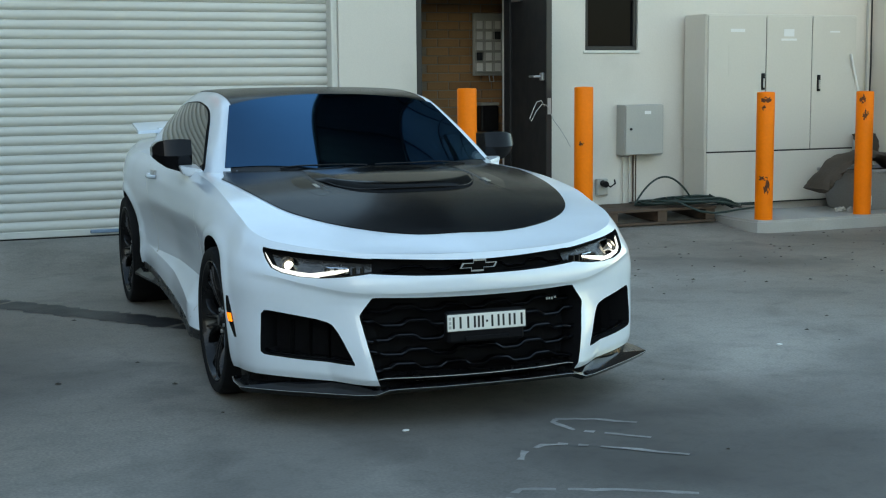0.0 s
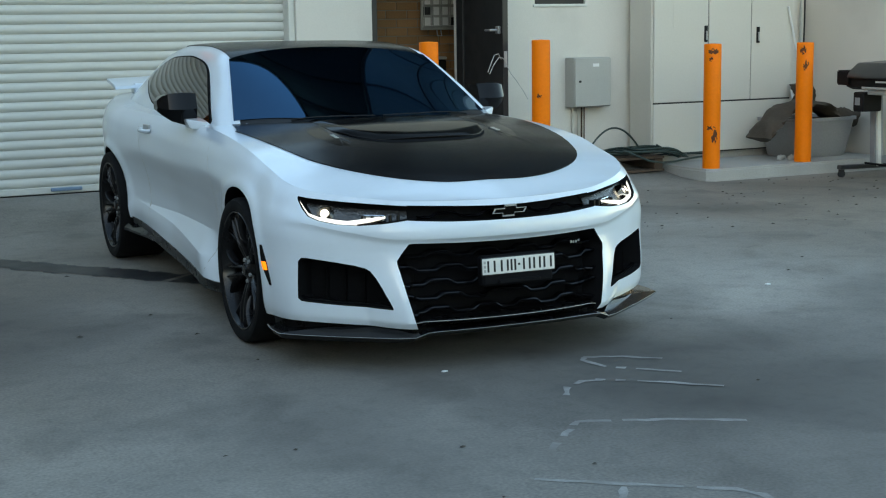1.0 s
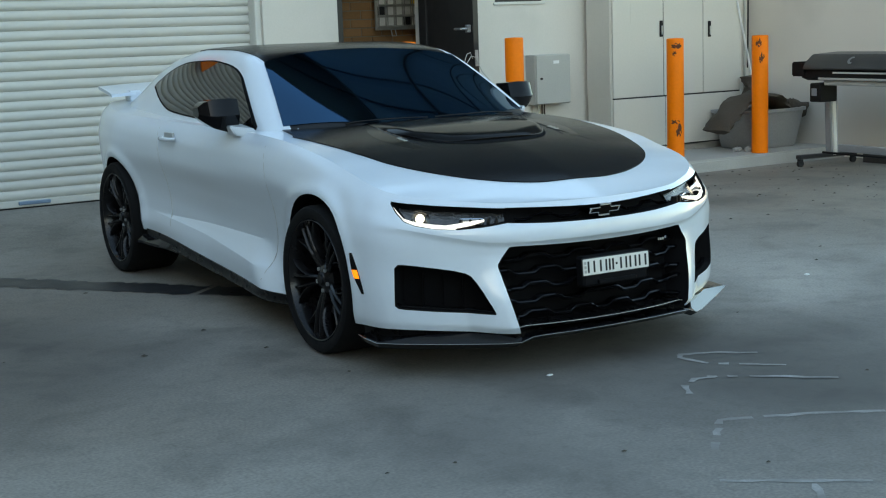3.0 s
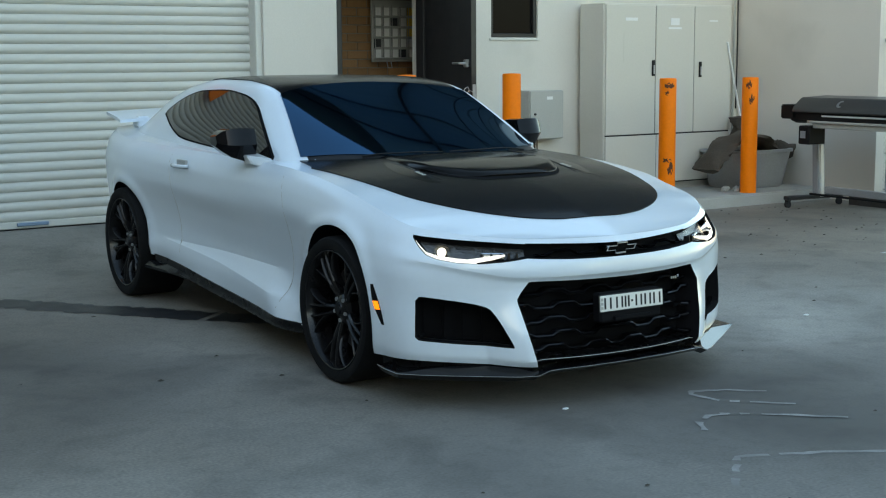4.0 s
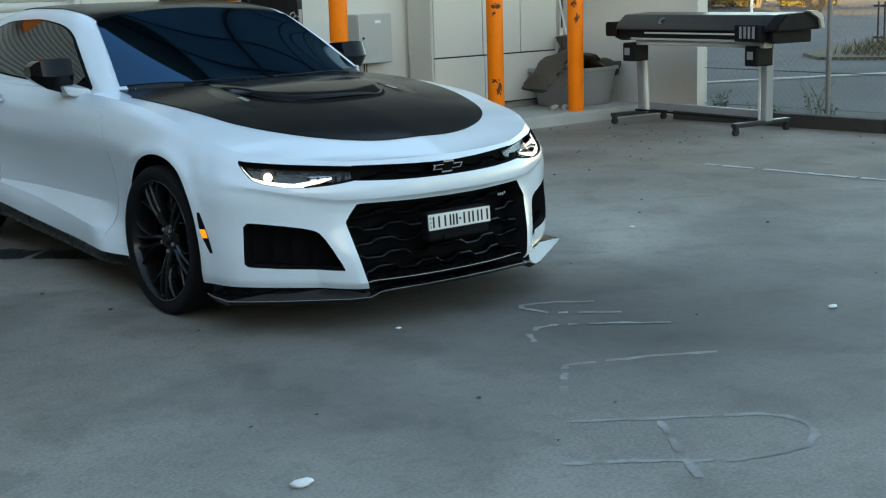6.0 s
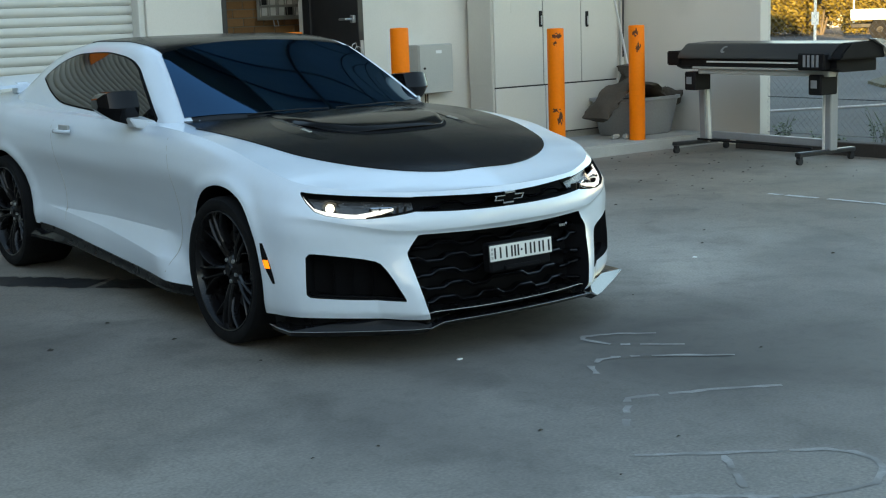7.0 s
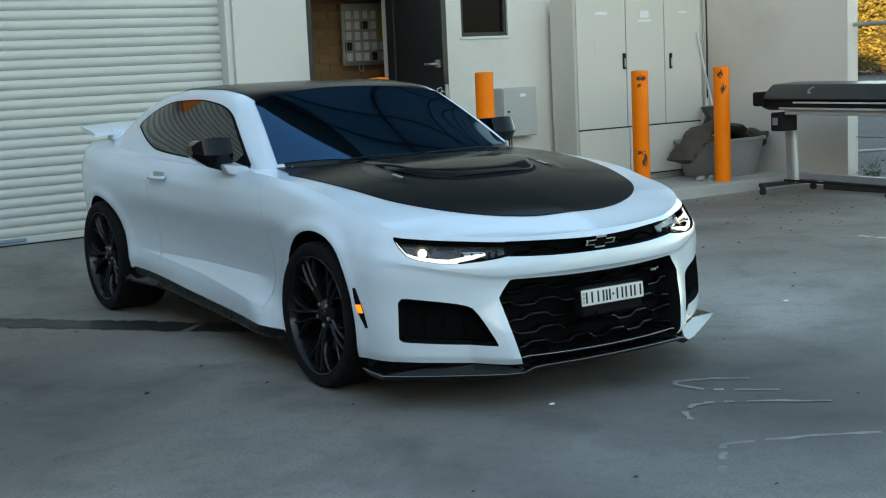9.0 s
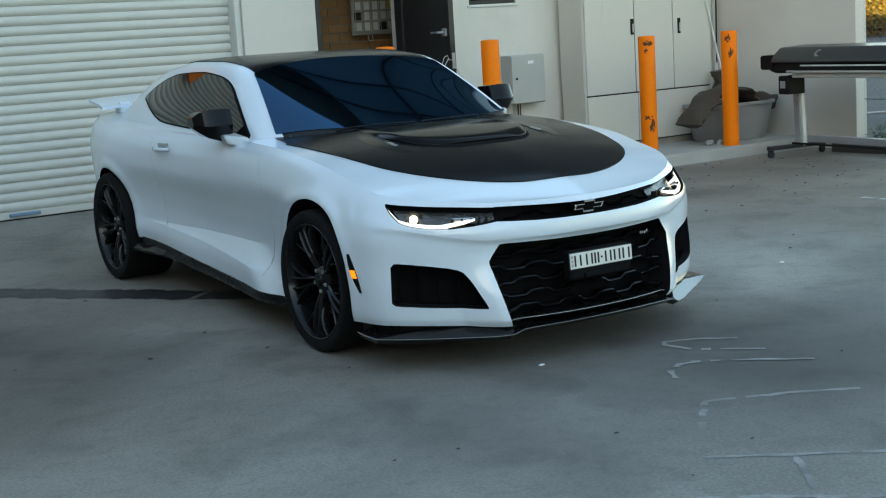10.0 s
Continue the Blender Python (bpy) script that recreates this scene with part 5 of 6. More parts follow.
    skin(glass_rows(lambda x: ws_top(x) + 0.012, lambda x: 2.35 - 0.1 * (x / 0.6) ** 2, 0.566, 0.545), M["matte"], "roof", car, 0.005, 0.01, "satin black roof panel")
    skin(glass_rows(lambda x: 2.37 - 0.1 * (x / 0.6) ** 2, lambda x: 3.3, 0.52, 0.46, 24, 12), M["tint"], "rear_window", car, 0.004, 0.01)
    def window_line(y):
        lo = hermite([0.93, 1.34, 1.87, 2.1, 2.2, 2.3, 2.45, 2.58, 2.66], [0.962, 0.975, 0.999, 1.012, 1.022, 1.043, 1.083, 1.122, 1.143], y)
        hi = hermite([0.93, 1.1, 1.25, 1.36, 1.48, 1.62, 1.87, 2.2, 2.4, 2.55, 2.63, 2.66], [0.966, 1.063, 1.148, 1.208, 1.247, 1.27, 1.288, 1.279, 1.25, 1.205, 1.168, 1.149], y)
        return lo, hi
    for sx in (-1, 1):
        # side glass
        rows = []
        for i in range(61):
            y = 0.93 + 1.73 * (i / 60)
            lo, hi = window_line(y)
            rows.append([cast(cab, (sx * 1.5, y, lo + (hi - lo) * r / 10), (-sx, 0, 0)) for r in range(11)])
        skin(evened(rows, 0), M["sidetint"], "side_window", car, 0.006, 0.014, "dark tinted side window")
        # black window surround
        rows = []
        for y in [0.915 + 1.762 * i / 60 for i in range(61)]:
            lo, hi = window_line(0.93 + (y - 0.915) * 1.73 / 1.762)
            rows.append([cast(cab, (sx * 1.5, y, lo - 0.008 + (hi - lo + 0.016) * r / 10), (-sx, 0, 0)) for r in range(11)])
        skin(evened(rows, 0), M["grille"], "window_trim", car, 0.003, 0.012, "black window surround")
        # mirror
        mir = empty("mirror", pose(sx * 0.828, 1.1, 1.003))
        mir.parent = car
        # wedge-shaped shell: flat top, flat leaning front face, lower half drawn back, slim outer end
        bm = bmesh.new()
        rings = []
        for x, zt, zm, zb, hy, yc in ((0.0, 0.11, 0.03, -0.054, 0.075, 0.0), (0.055, 0.115, 0.028, -0.058, 0.086, -0.006), (0.13, 0.112, 0.028, -0.034, 0.08, 0.002), (0.172, 0.1, 0.032, -0.004, 0.064, 0.014), (0.196, 0.075, 0.04, 0.02, 0.042, 0.03)):
            ring = [(yc + hy, zt - 0.006), (yc - hy * 0.62, zt), (yc - hy, zm), (yc - hy * 0.55, zb), (yc + hy * 0.9, zb + 0.01)]
            rings.append([bm.verts.new((sx * x, y, z)) for y, z in ring])
        for p, q in zip(rings, rings[1:]):
            for j in range(5):
                bm.faces.new((p[j], p[(j + 1) % 5], q[(j + 1) % 5], q[j]))
        bm.faces.new(rings[0]), bm.faces.new(rings[-1])
        bmesh.ops.bevel(bm, geom=[e for e in bm.edges if len(e.link_faces) == 2 and e.calc_face_angle(0) > 0.35], offset=0.013, segments=3, affect="EDGES")
        part("mirror_shell", bm, M["gloss"], mir, "gloss black mirror housing", smooth=32)
        # white foot on the door, black neck up to the shell
        def block(lo, hi, bev):
            bm = bmesh.new()
            p0, p1 = [[bm.verts.new((sx * x, y, z)) for x, y, z in pts] for pts in (lo, hi)]
            for k in range(4):
                bm.faces.new((p0[k], p0[(k + 1) % 4], p1[(k + 1) % 4], p1[k]))
            bm.faces.new(p0), bm.faces.new(p1[::-1])
            bmesh.ops.bevel(bm, geom=bm.edges[:], offset=bev, segments=2, affect="EDGES")
            return bm
        part("mirror_foot", block(((-0.03, -0.2, -0.09), (-0.03, -0.02, -0.085), (-0.03, -0.02, -0.02), (-0.03, -0.2, -0.04)),
                                  ((0.055, -0.13, -0.07), (0.055, -0.03, -0.07), (0.075, -0.02, -0.02), (0.075, -0.11, -0.022)), 0.006), M["paint"], mir, "white mirror foot", smooth=40)
        part("mirror_glass", box(sx * 0.08 - 0.055, sx * 0.08 + 0.055, 0.073, 0.083, 0.0, 0.085, 0.002), M["chrome"], mir, "mirror glass")
        # door handle
        p = side(station(1.9), 0.872)
        h = empty("door_handle", pose(sx * p.x, 1.9, 0.872))
        h.parent = car
        bm = bmesh.new()
        pts = [(sx * -0.005, -0.1, 0), (sx * 0.022, -0.075, 0.0), (sx * 0.027, -0.02, 0.0), (sx * 0.027, 0.04, 0.0), (sx * 0.02, 0.085, 0.0), (sx * -0.005, 0.1, 0)]
        tube(pts, 0.012, 10, bm)
        part("grip", bm, M["paint"], h, smooth=60)
        # grey pad on the white skin stands for the shaded hollow behind the grip
        part("recess", box(min(sx * -0.012, sx * 0.003), max(sx * -0.012, sx * 0.003), -0.07, 0.06, -0.01, 0.035, 0.002), M["boxgrey"], h)
        # front marker: dark sliver behind the corner with an amber lens
        def sliver(z0, z1, w, n):
            out = []
            for k in range(n + 1):
                z = z0 + (z1 - z0) * k / n
                y = -0.395 - 0.058 * (0.505 - z) / 0.16
                ww = w * (0.35 + 0.65 * math.sin(math.pi * min(1, max(0, (0.515 - z) / 0.18))))
                a, b = [on_side(sx, [z], [z + 0.001], [station(y + d)], 1)[0][0] for d in (-ww, ww)]
                out.append([a, b])
            return out
        mk = skin(sliver(0.51, 0.34, 0.014, 12), M["gloss"], "side_marker", car, 0.004, 0.006, "black side marker strip")
        skin(sliver(0.44, 0.405, 0.012, 4), M["amber"], "marker_lens", mk, 0.007, 0.004, "lit amber lens")
        # headlamp
        hl = empty("headlight")
        hl.parent = car
        hl["label"] = "headlight with lit projector and running light strip"
        skin([[(p - nn * 0.046, nn) for p, nn in row] for row in on_side(sx, hlo, hhi, hs, 6)], M["bowl"], "bowl", hl, 0.0, 0.004)
        q = on_side(sx, [0.672], [0.68], [station_x(0.79)], 2)[0][1]
        c, nn = q
        bm = bmesh.new()
        bmesh.ops.create_uvsphere(bm, u_segments=24, v_segments=14, radius=0.019, matrix=Matrix.Translation(c - nn * 0.034 + Vector((0, 0, -0.003))))
        part("projector", bm, M["lamp"], hl, "lit projector lens", smooth=60)
        bm = bmesh.new()
        mm = Matrix.Translation(c - nn * 0.026 + Vector((0, 0, -0.003))) @ nn.to_track_quat("Z", "Y").to_matrix().to_4x4()
        bmesh.ops.create_cone(bm, segments=28, radius1=0.04, radius2=0.031, depth=0.03, cap_ends=False, matrix=mm)
        part("projector_ring", bm, M["chrome"], hl, smooth=60)
        for k in range(5):
            kx = 0.5 + 0.035 * k
            pp, pnn = on_side(sx, [0.65], [0.66], [station_x(kx)], 2)[0][1]
            bm = box(-0.005, 0.005, -0.014, 0.014, -0.014, 0.014, 0.002)
            bmesh.ops.transform(bm, matrix=Matrix.Translation(pp - pnn * 0.03) @ Euler((0, 0, sx * radians(35))).to_matrix().to_4x4(), verts=bm.verts[:])
            part("lamp_rib", bm, M["disc"], hl)
        q2, n2 = on_side(sx, [0.655], [0.665], [station_x(0.6)], 2)[0][1]
        bm = bmesh.new()
        box(-0.05, 0.05, -0.012, 0.012, -0.014, 0.014, 0.004, bm=bm)
        bmesh.ops.transform(bm, matrix=Matrix.Translation(q2 - n2 * 0.035) @ Euler((0, 0, sx * radians(40))).to_matrix().to_4x4(), verts=bm.verts[:])
        part("reflector", bm, M["chrome"], hl)
        # running light: thin strip along the lower and outer edge
        ds, dl, dh = hs[3:], [z + 0.001 for z in hlo[3:]], [z + w for z, w in zip(hlo[3:], (0.02, 0.024, 0.021, 0.018, 0.015, 0.006))]
        skin([[(p - nn * 0.012, nn) for p, nn in row] for row in on_side(sx, dl, dh, ds, 3)], M["drl"], "running_light", hl, 0.0, 0.008, "lit white running light strip")
        ks = [station_x(x) for x in (0.555, 0.6, 0.65, 0.71)]
        skin([[(p - nn * 0.014, nn) for p, nn in row] for row in on_side(sx, [0.65, 0.637, 0.624, 0.616], [0.656, 0.651, 0.644, 0.634], ks, 2)], M["drl"], "light_kick", hl, 0.0, 0.006)
        # glossy ledge along the foot of the corner opening
        skin([[(p - nn * 0.03, nn) for p, nn in row] for row in on_side(sx, [z + 0.002 for z in flo], [z + 0.011 for z in flo], fs, 2)], M["bar"], "intake_ledge", car, 0.0, 0.02)
        # intake louvres in the corner openings
        for k in range(3):
            sv = station_x(0.64 + 0.075 * k)
            lo_, hi_ = 0.255, 0.425
            g = []
            for r in range(5):
                z = lo_ + (hi_ - lo_) * r / 4
                p, (pl, pn) = side(sv, z), plan(sv)
                g.append([(Vector((sx * (p.x - pn.x * d), p.y - pn.y * d, z)), Vector((0.0, 1, 0))) for d in (0.06, 0.105)])
            skin(g, K, "intake_vane", car, 0.0, 0.004)
        # sill extension
        sk = [station(y) for y in [0.4 + 1.98 * i / 20 for i in range(21)]]
        bm = bmesh.new()
        rings = []
        for i, s in enumerate(sk):
            f = i / 20
            zb = along(SILL, s)
            p = side(s, zb + 0.002)
            y = p.y
            rings.append([bm.verts.new((sx * xx, y, zz)) for xx, zz in ((p.x + 0.006, zb + 0.008), (p.x + 0.0, zb - 0.015 - 0.015 * f), (p.x + 0.006, zb - 0.035 - 0.02 * f), (p.x + 0.0, zb - 0.042 - 0.02 * f), (p.x - 0.12, zb - 0.055 - 0.02 * f), (p.x - 0.12, zb + 0.012))])
        for p, q in zip(rings, rings[1:]):
            for k in range(6):
                bm.faces.new((p[k], p[(k + 1) % 6], q[(k + 1) % 6], q[k]))
        bm.faces.new(rings[0]), bm.faces.new(rings[-1][::-1])
        part("side_skirt", bm, M["carbon"], car, "black side skirt", smooth=35)
        # flared fin at the rear end of the skirt
        bm = bmesh.new()
        rings = []
        for f in [i / 10 for i in range(11)]:
            y = 1.95 + 0.46 * f
            zb = along(SILL, station(y))
            xo = side(station(y), zb + 0.002).x
            fl = 0.045 * smoothstep(0.0, 0.8, f)
            rings.append([bm.verts.new((sx * xx, y, zz)) for xx, zz in ((xo + 0.004, zb - 0.03), (xo + fl, zb - 0.055 - 0.005 * f), (xo + fl, zb - 0.067 - 0.008 * f), (xo - 0.03, zb - 0.066))])
        for p, q in zip(rings, rings[1:]):
            for k in range(4):
                bm.faces.new((p[k], p[(k + 1) % 4], q[(k + 1) % 4], q[k]))
        bm.faces.new(rings[0]), bm.faces.new(rings[-1][::-1])
        part("skirt_fin", bm, M["splitter"], car, "gloss black skirt fin", smooth=30)
        for y, r, w in ((0.0, 0.336, 0.285), (2.812, 0.342, 0.305)):
            build_wheel(car, sx, y, r, w)
    # splitter blade: raised across the middle, stepping down outside the grille, ends turned up
    edge = [(0, -0.985, 0.168), (0.2, -0.98, 0.168), (0.37, -0.962, 0.168), (0.42, -0.952, 0.165), (0.47, -0.94, 0.147), (0.535, -0.9, 0.143), (0.66, -0.81, 0.144), (0.78, -0.725, 0.146), (0.88, -0.652, 0.149), (0.957, -0.598, 0.154), (0.962, -0.5, 0.158), (0.95, -0.42, 0.16)]
    back = [(0, -0.62), (0.2, -0.62), (0.37, -0.6), (0.42, -0.6), (0.47, -0.6), (0.54, -0.58), (0.63, -0.56), (0.7, -0.53), (0.76, -0.5), (0.8, -0.47), (0.82, -0.44), (0.83, -0.42)]
    ev, bv = edge[:0:-1], back[:0:-1]
    line = [(-x, y, z) for x, y, z in ev] + edge
    rear = [(-x, y) for x, y in bv] + back
    bm = bmesh.new()
    secs = []
    lean = [(0.02, 0.004)] * 4 + [(0.1, 0.012), (0.25, 0.034), (0.3, 0.036), (0.27, 0.03), (0.16, 0.017), (0.04, 0.004), (0.04, 0.004), (0.04, 0.004)]
    lean = lean[:0:-1] + lean
    for (x, y, z), (bx, by), (fr, up) in zip(line, rear, lean):
        dx, dy = bx - x, by - y
        secs.append([bm.verts.new(v) for v in ((x, y, z), (x + dx * fr, y + dy * fr, z + up), (bx, by, z + up + 0.004), (bx, by, z - 0.016), (x + dx * 0.12, y + dy * 0.12, z - 0.022))])
    for p, q in zip(secs, secs[1:]):
        for k in range(5):
            bm.faces.new((p[k], p[(k + 1) % 5], q[(k + 1) % 5], q[k]))
    bm.faces.new(secs[0]), bm.faces.new(secs[-1][::-1])
    spl = part("splitter", bm, M["splitter"], car, "gloss black front splitter blade", smooth=9)
    # thin grey tube stands for the glint along the blade's front edge
    part("splitter_edge", tube([(x, y + 0.001, z + 0.002) for x, y, z in line], 0.0012, 6), M["tub"], spl)
    path = []
    for k in range(41):
        x = -0.46 + 0.92 * k / 40
        pp, pn = plan(station_x(max(0.0002, abs(x))))
        path.append((x, pp.y - 0.012 + 0.03 * smoothstep(0.42, 0.5, abs(x)), 0.2 - 0.02 * smoothstep(0.4, 0.5, abs(x))))
    bm = bmesh.new()
    secs = [[bm.verts.new((x, y + dy, z + dz)) for dy, dz in ((0, 0), (0.004, 0.006), (0.09, 0.012), (0.09, -0.03), (0.012, -0.012))] for x, y, z in path]
    for p, q in zip(secs, secs[1:]):
        for k in range(5):
            bm.faces.new((p[k], p[(k + 1) % 5], q[(k + 1) % 5], q[k]))
    bm.faces.new(secs[0]), bm.faces.new(secs[-1][::-1])
    lip = part("grille_lip", bm, M["carbon"], car, "black lip under the lower grille", smooth=30)
    # highlight on the lip drawn as a fine grey line
    part("lip_edge", tube([(x, y + 0.001, z + 0.003) for x, y, z in path], 0.0016, 6), M["boxgrey"], lip)
    # black valance under the bumper
    vs = [station_x(x) for x in (0.0001, 0.15, 0.3, 0.45, 0.6, 0.75, 0.85, 0.9)] + [station(-0.4)]
    for sx in (-1, 1):
        skin([[(p - nn * 0.02, nn) for p, nn in row] for row in on_side(sx, [0.135] * 9, [along(SILL, s) + 0.012 for s in vs], vs, 3)], M["carbon"], "valance", car, 0.0, 0.01, "black lower valance")
    # wavy bars of the lower grille
    def wave(x, ph):
        u = (x * 9 + ph) % 2.0
        return 0.02 * (smoothstep(0.25, 0.6, u) - smoothstep(1.25, 1.6, u))
    for k, (z, hw) in enumerate(((0.475, 0.48), (0.415, 0.5), (0.355, 0.49), (0.295, 0.475), (0.235, 0.46))):
        rows = []
        n = 64
        for i in range(n + 1):
            x = -hw + 2 * hw * i / n
            s = station_x(max(0.0002, abs(x)))
            zz = z + wave(abs(x), 0.5 * (k % 2)) - 0.008
            p, nn = side(s, zz), plan(s)[1]
            c = Vector((math.copysign(p.x - nn.x * 0.045, x), p.y - nn.y * 0.045, zz))
            rows.append([(c + Vector((0, 0.035, 0.008)), Vector((0, 0, 1))), (c + Vector((0, 0, 0.005)), Vector((0, 0, 1))), (c + Vector((0, -0.004, 0)), Vector((0, -1, 0))), (c + Vector((0, 0.006, -0.012)), Vector((0, 0, -1)))])
        skin(rows, M["bar"], "grille_bar", car, 0.0, 0.006, "black wavy grille bar")
    for sx in (-1, 1):
        rows = []
        for i in range(25):
            x = sx * (0.04 + 0.38 * i / 24)
            s = station_x(abs(x))
            zz = 0.642 + 0.8 * wave(abs(x), 0.3) - 0.006
            p, nn = side(s, zz), plan(s)[1]
            c = Vector((math.copysign(p.x - nn.x * 0.022, x), p.y - nn.y * 0.022, zz))
            rows.append([(c + Vector((0, 0.02, 0.006)), Vector((0, 0, 1))), (c, Vector((0, -1, 0))), (c + Vector((0, 0.01, -0.007)), Vector((0, 0, -1)))])
        skin(rows, M["gloss"], "upper_grille_bar", car, 0.0, 0.005)
    # emblem: black cross bar with a bright edge
    def emblem(w, h, d, y, mat, name, parent):
        bm = bmesh.new()
        pts = [(-w, -h * 0.42), (-w * 0.4, -h * 0.42), (-w * 0.4, -h), (w * 0.28, -h), (w * 0.28, -h * 0.42), (w * 0.86, -h * 0.42), (w, h * 0.42), (w * 0.4, h * 0.42), (w * 0.4, h), (-w * 0.28, h), (-w * 0.28, h * 0.42), (-w * 0.86, h * 0.42)]
        f = bm.faces.new([bm.verts.new((x - 0.012, y, 0.652 + z)) for x, z in pts])
        r = bmesh.ops.extrude_face_region(bm, geom=[f])
        bmesh.ops.translate(bm, verts=[v for v in r["geom"] if isinstance(v, bmesh.types.BMVert)], vec=(0, d, 0))
        return part(name, bm, mat, parent)
    em = emblem(0.084, 0.026, 0.03, -0.912, M["chrome"], "emblem", car)
    em["label"] = "bright-edged black emblem bar"
    emblem(0.074, 0.0185, 0.01, -0.915, M["insert"], "emblem_face", em)
    # badge in the grille corner, plain bars
    bd = part("grille_badge", box(0.36, 0.37, -0.855, -0.85, 0.48, 0.492, 0.002), M["chrome"], car, "small bright badge of plain bars")
    for k in range(3):
        part("badge_bar", box(0.32 + 0.012 * k, 0.327 + 0.012 * k, -0.861, -0.856, 0.477, 0.488, 0.001), M["boxgrey"], bd)
    # registration plate with plain bars for its characters
    pl = empty("number_plate", pose(0.0, -0.966, 0.4265, -4))
    pl.parent = car
    pl["label"] = "white registration plate with dark bars"
    part("plate_sheet", box(-0.174, 0.174, -0.004, 0, -0.034, 0.034, 0.003), M["plate"], pl)
    part("plate_rim", box(-0.178, 0.178, -0.002, 0.004, -0.038, 0.038, 0.003), M["gap"], pl)
    part("plate_holder", box(-0.17, 0.17, 0.002, 0.06, -0.085, 0.045, 0.01), M["grille"], pl, "black plate holder")
    part("holder_lip", box(-0.1, 0.1, -0.012, 0.004, -0.078, -0.058, 0.004), M["grille"], pl)
    # each character as slim upright bars of its width and height
    for x, w, n in ((-0.132, 0.03, 2), (-0.083, 0.008, 1), (-0.036, 0.036, 3), (0.038, 0.028, 2), (0.088, 0.028, 2), (0.14, 0.032, 2)):
        for k in range(n):
            c = x + (0 if n == 1 else -w / 2 + w * k / (n - 1))
            part("character_bar", box(c - 0.0044, c + 0.0044, -0.0056, -0.004, -0.024, 0.024), M["gap"], pl)
    part("dot_bar", box(-0.004, 0.005, -0.0056, -0.004, -0.004, 0.005), M["gap"], pl)
    for z in (-0.018, 0.0, 0.018):
        part("state_bar", box(-0.168, -0.158, -0.0056, -0.004, z - 0.006, z + 0.006), M["boxgrey"], pl)
    # wipers
    for pts in ([(0.5, 0.52, 1.0), (0.2, 0.47, 1.012), (-0.05, 0.46, 1.015)], [(-0.05, 0.46, 1.0), (-0.3, 0.485, 1.002), (-0.52, 0.53, 0.985)]):
        path = []
        for a, b in zip(pts, pts[1:]):
            for k in range(6):
                p = Vector(a).lerp(Vector(b), k / 6)
                h = max(cast(cab, (p.x, p.y + 0.01, 2.0), (0, 0, -1))[0], cast(tree, (p.x, p.y + 0.01, 2.0), (0, 0, -1))[0], key=lambda v: v.z)
                path.append((p.x, p.y + 0.01, h.z + 0.006))
        part("wiper", tube(path, 0.0045, 6), M["black"], car, "black wiper blade")
    # rear spoiler
    rows = []
    for i in range(31):
        u = -1 + 2 * i / 30
        x = 0.78 * u
        yb = 3.5 + 0.18 * (1 - u * u)
        zb = 1.13 - 0.012 * u * u
        rows.append([(Vector((x, yb - 0.3 + 0.06 * abs(u), zb - 0.035)), Vector((0, 0, 1))), (Vector((x, yb - 0.18, zb - 0.02)), Vector((0, 0, 1))), (Vector((x, yb - 0.06, zb)), Vector((0, 0, 1))), (Vector((x, yb + 0.03, zb + 0.012)), Vector((0, 0, 1)))])
    sp = skin(rows, M["paint"], "rear_spoiler", car, 0.0, 0.02, "white raised rear spoiler", sharp=50)
    for x in (-0.6, 0.6):
        part("spoiler_post", box(x - 0.04, x + 0.04, 3.32, 3.42, 1.03, 1.1, 0.008), M["paint"], sp)
    for sx in (-1, 1):
        skin(on_side(sx, [0.77] * 5, [0.9] * 5, [17.2, 17.6, 18, 18.3, 18.6], 4), M["gloss"], "tail_light", car, 0.004, 0.008)
    part("underbody", box(-0.72, 0.72, -0.45, 3.5, 0.15, 0.3, 0.02), K, car)


build_car()


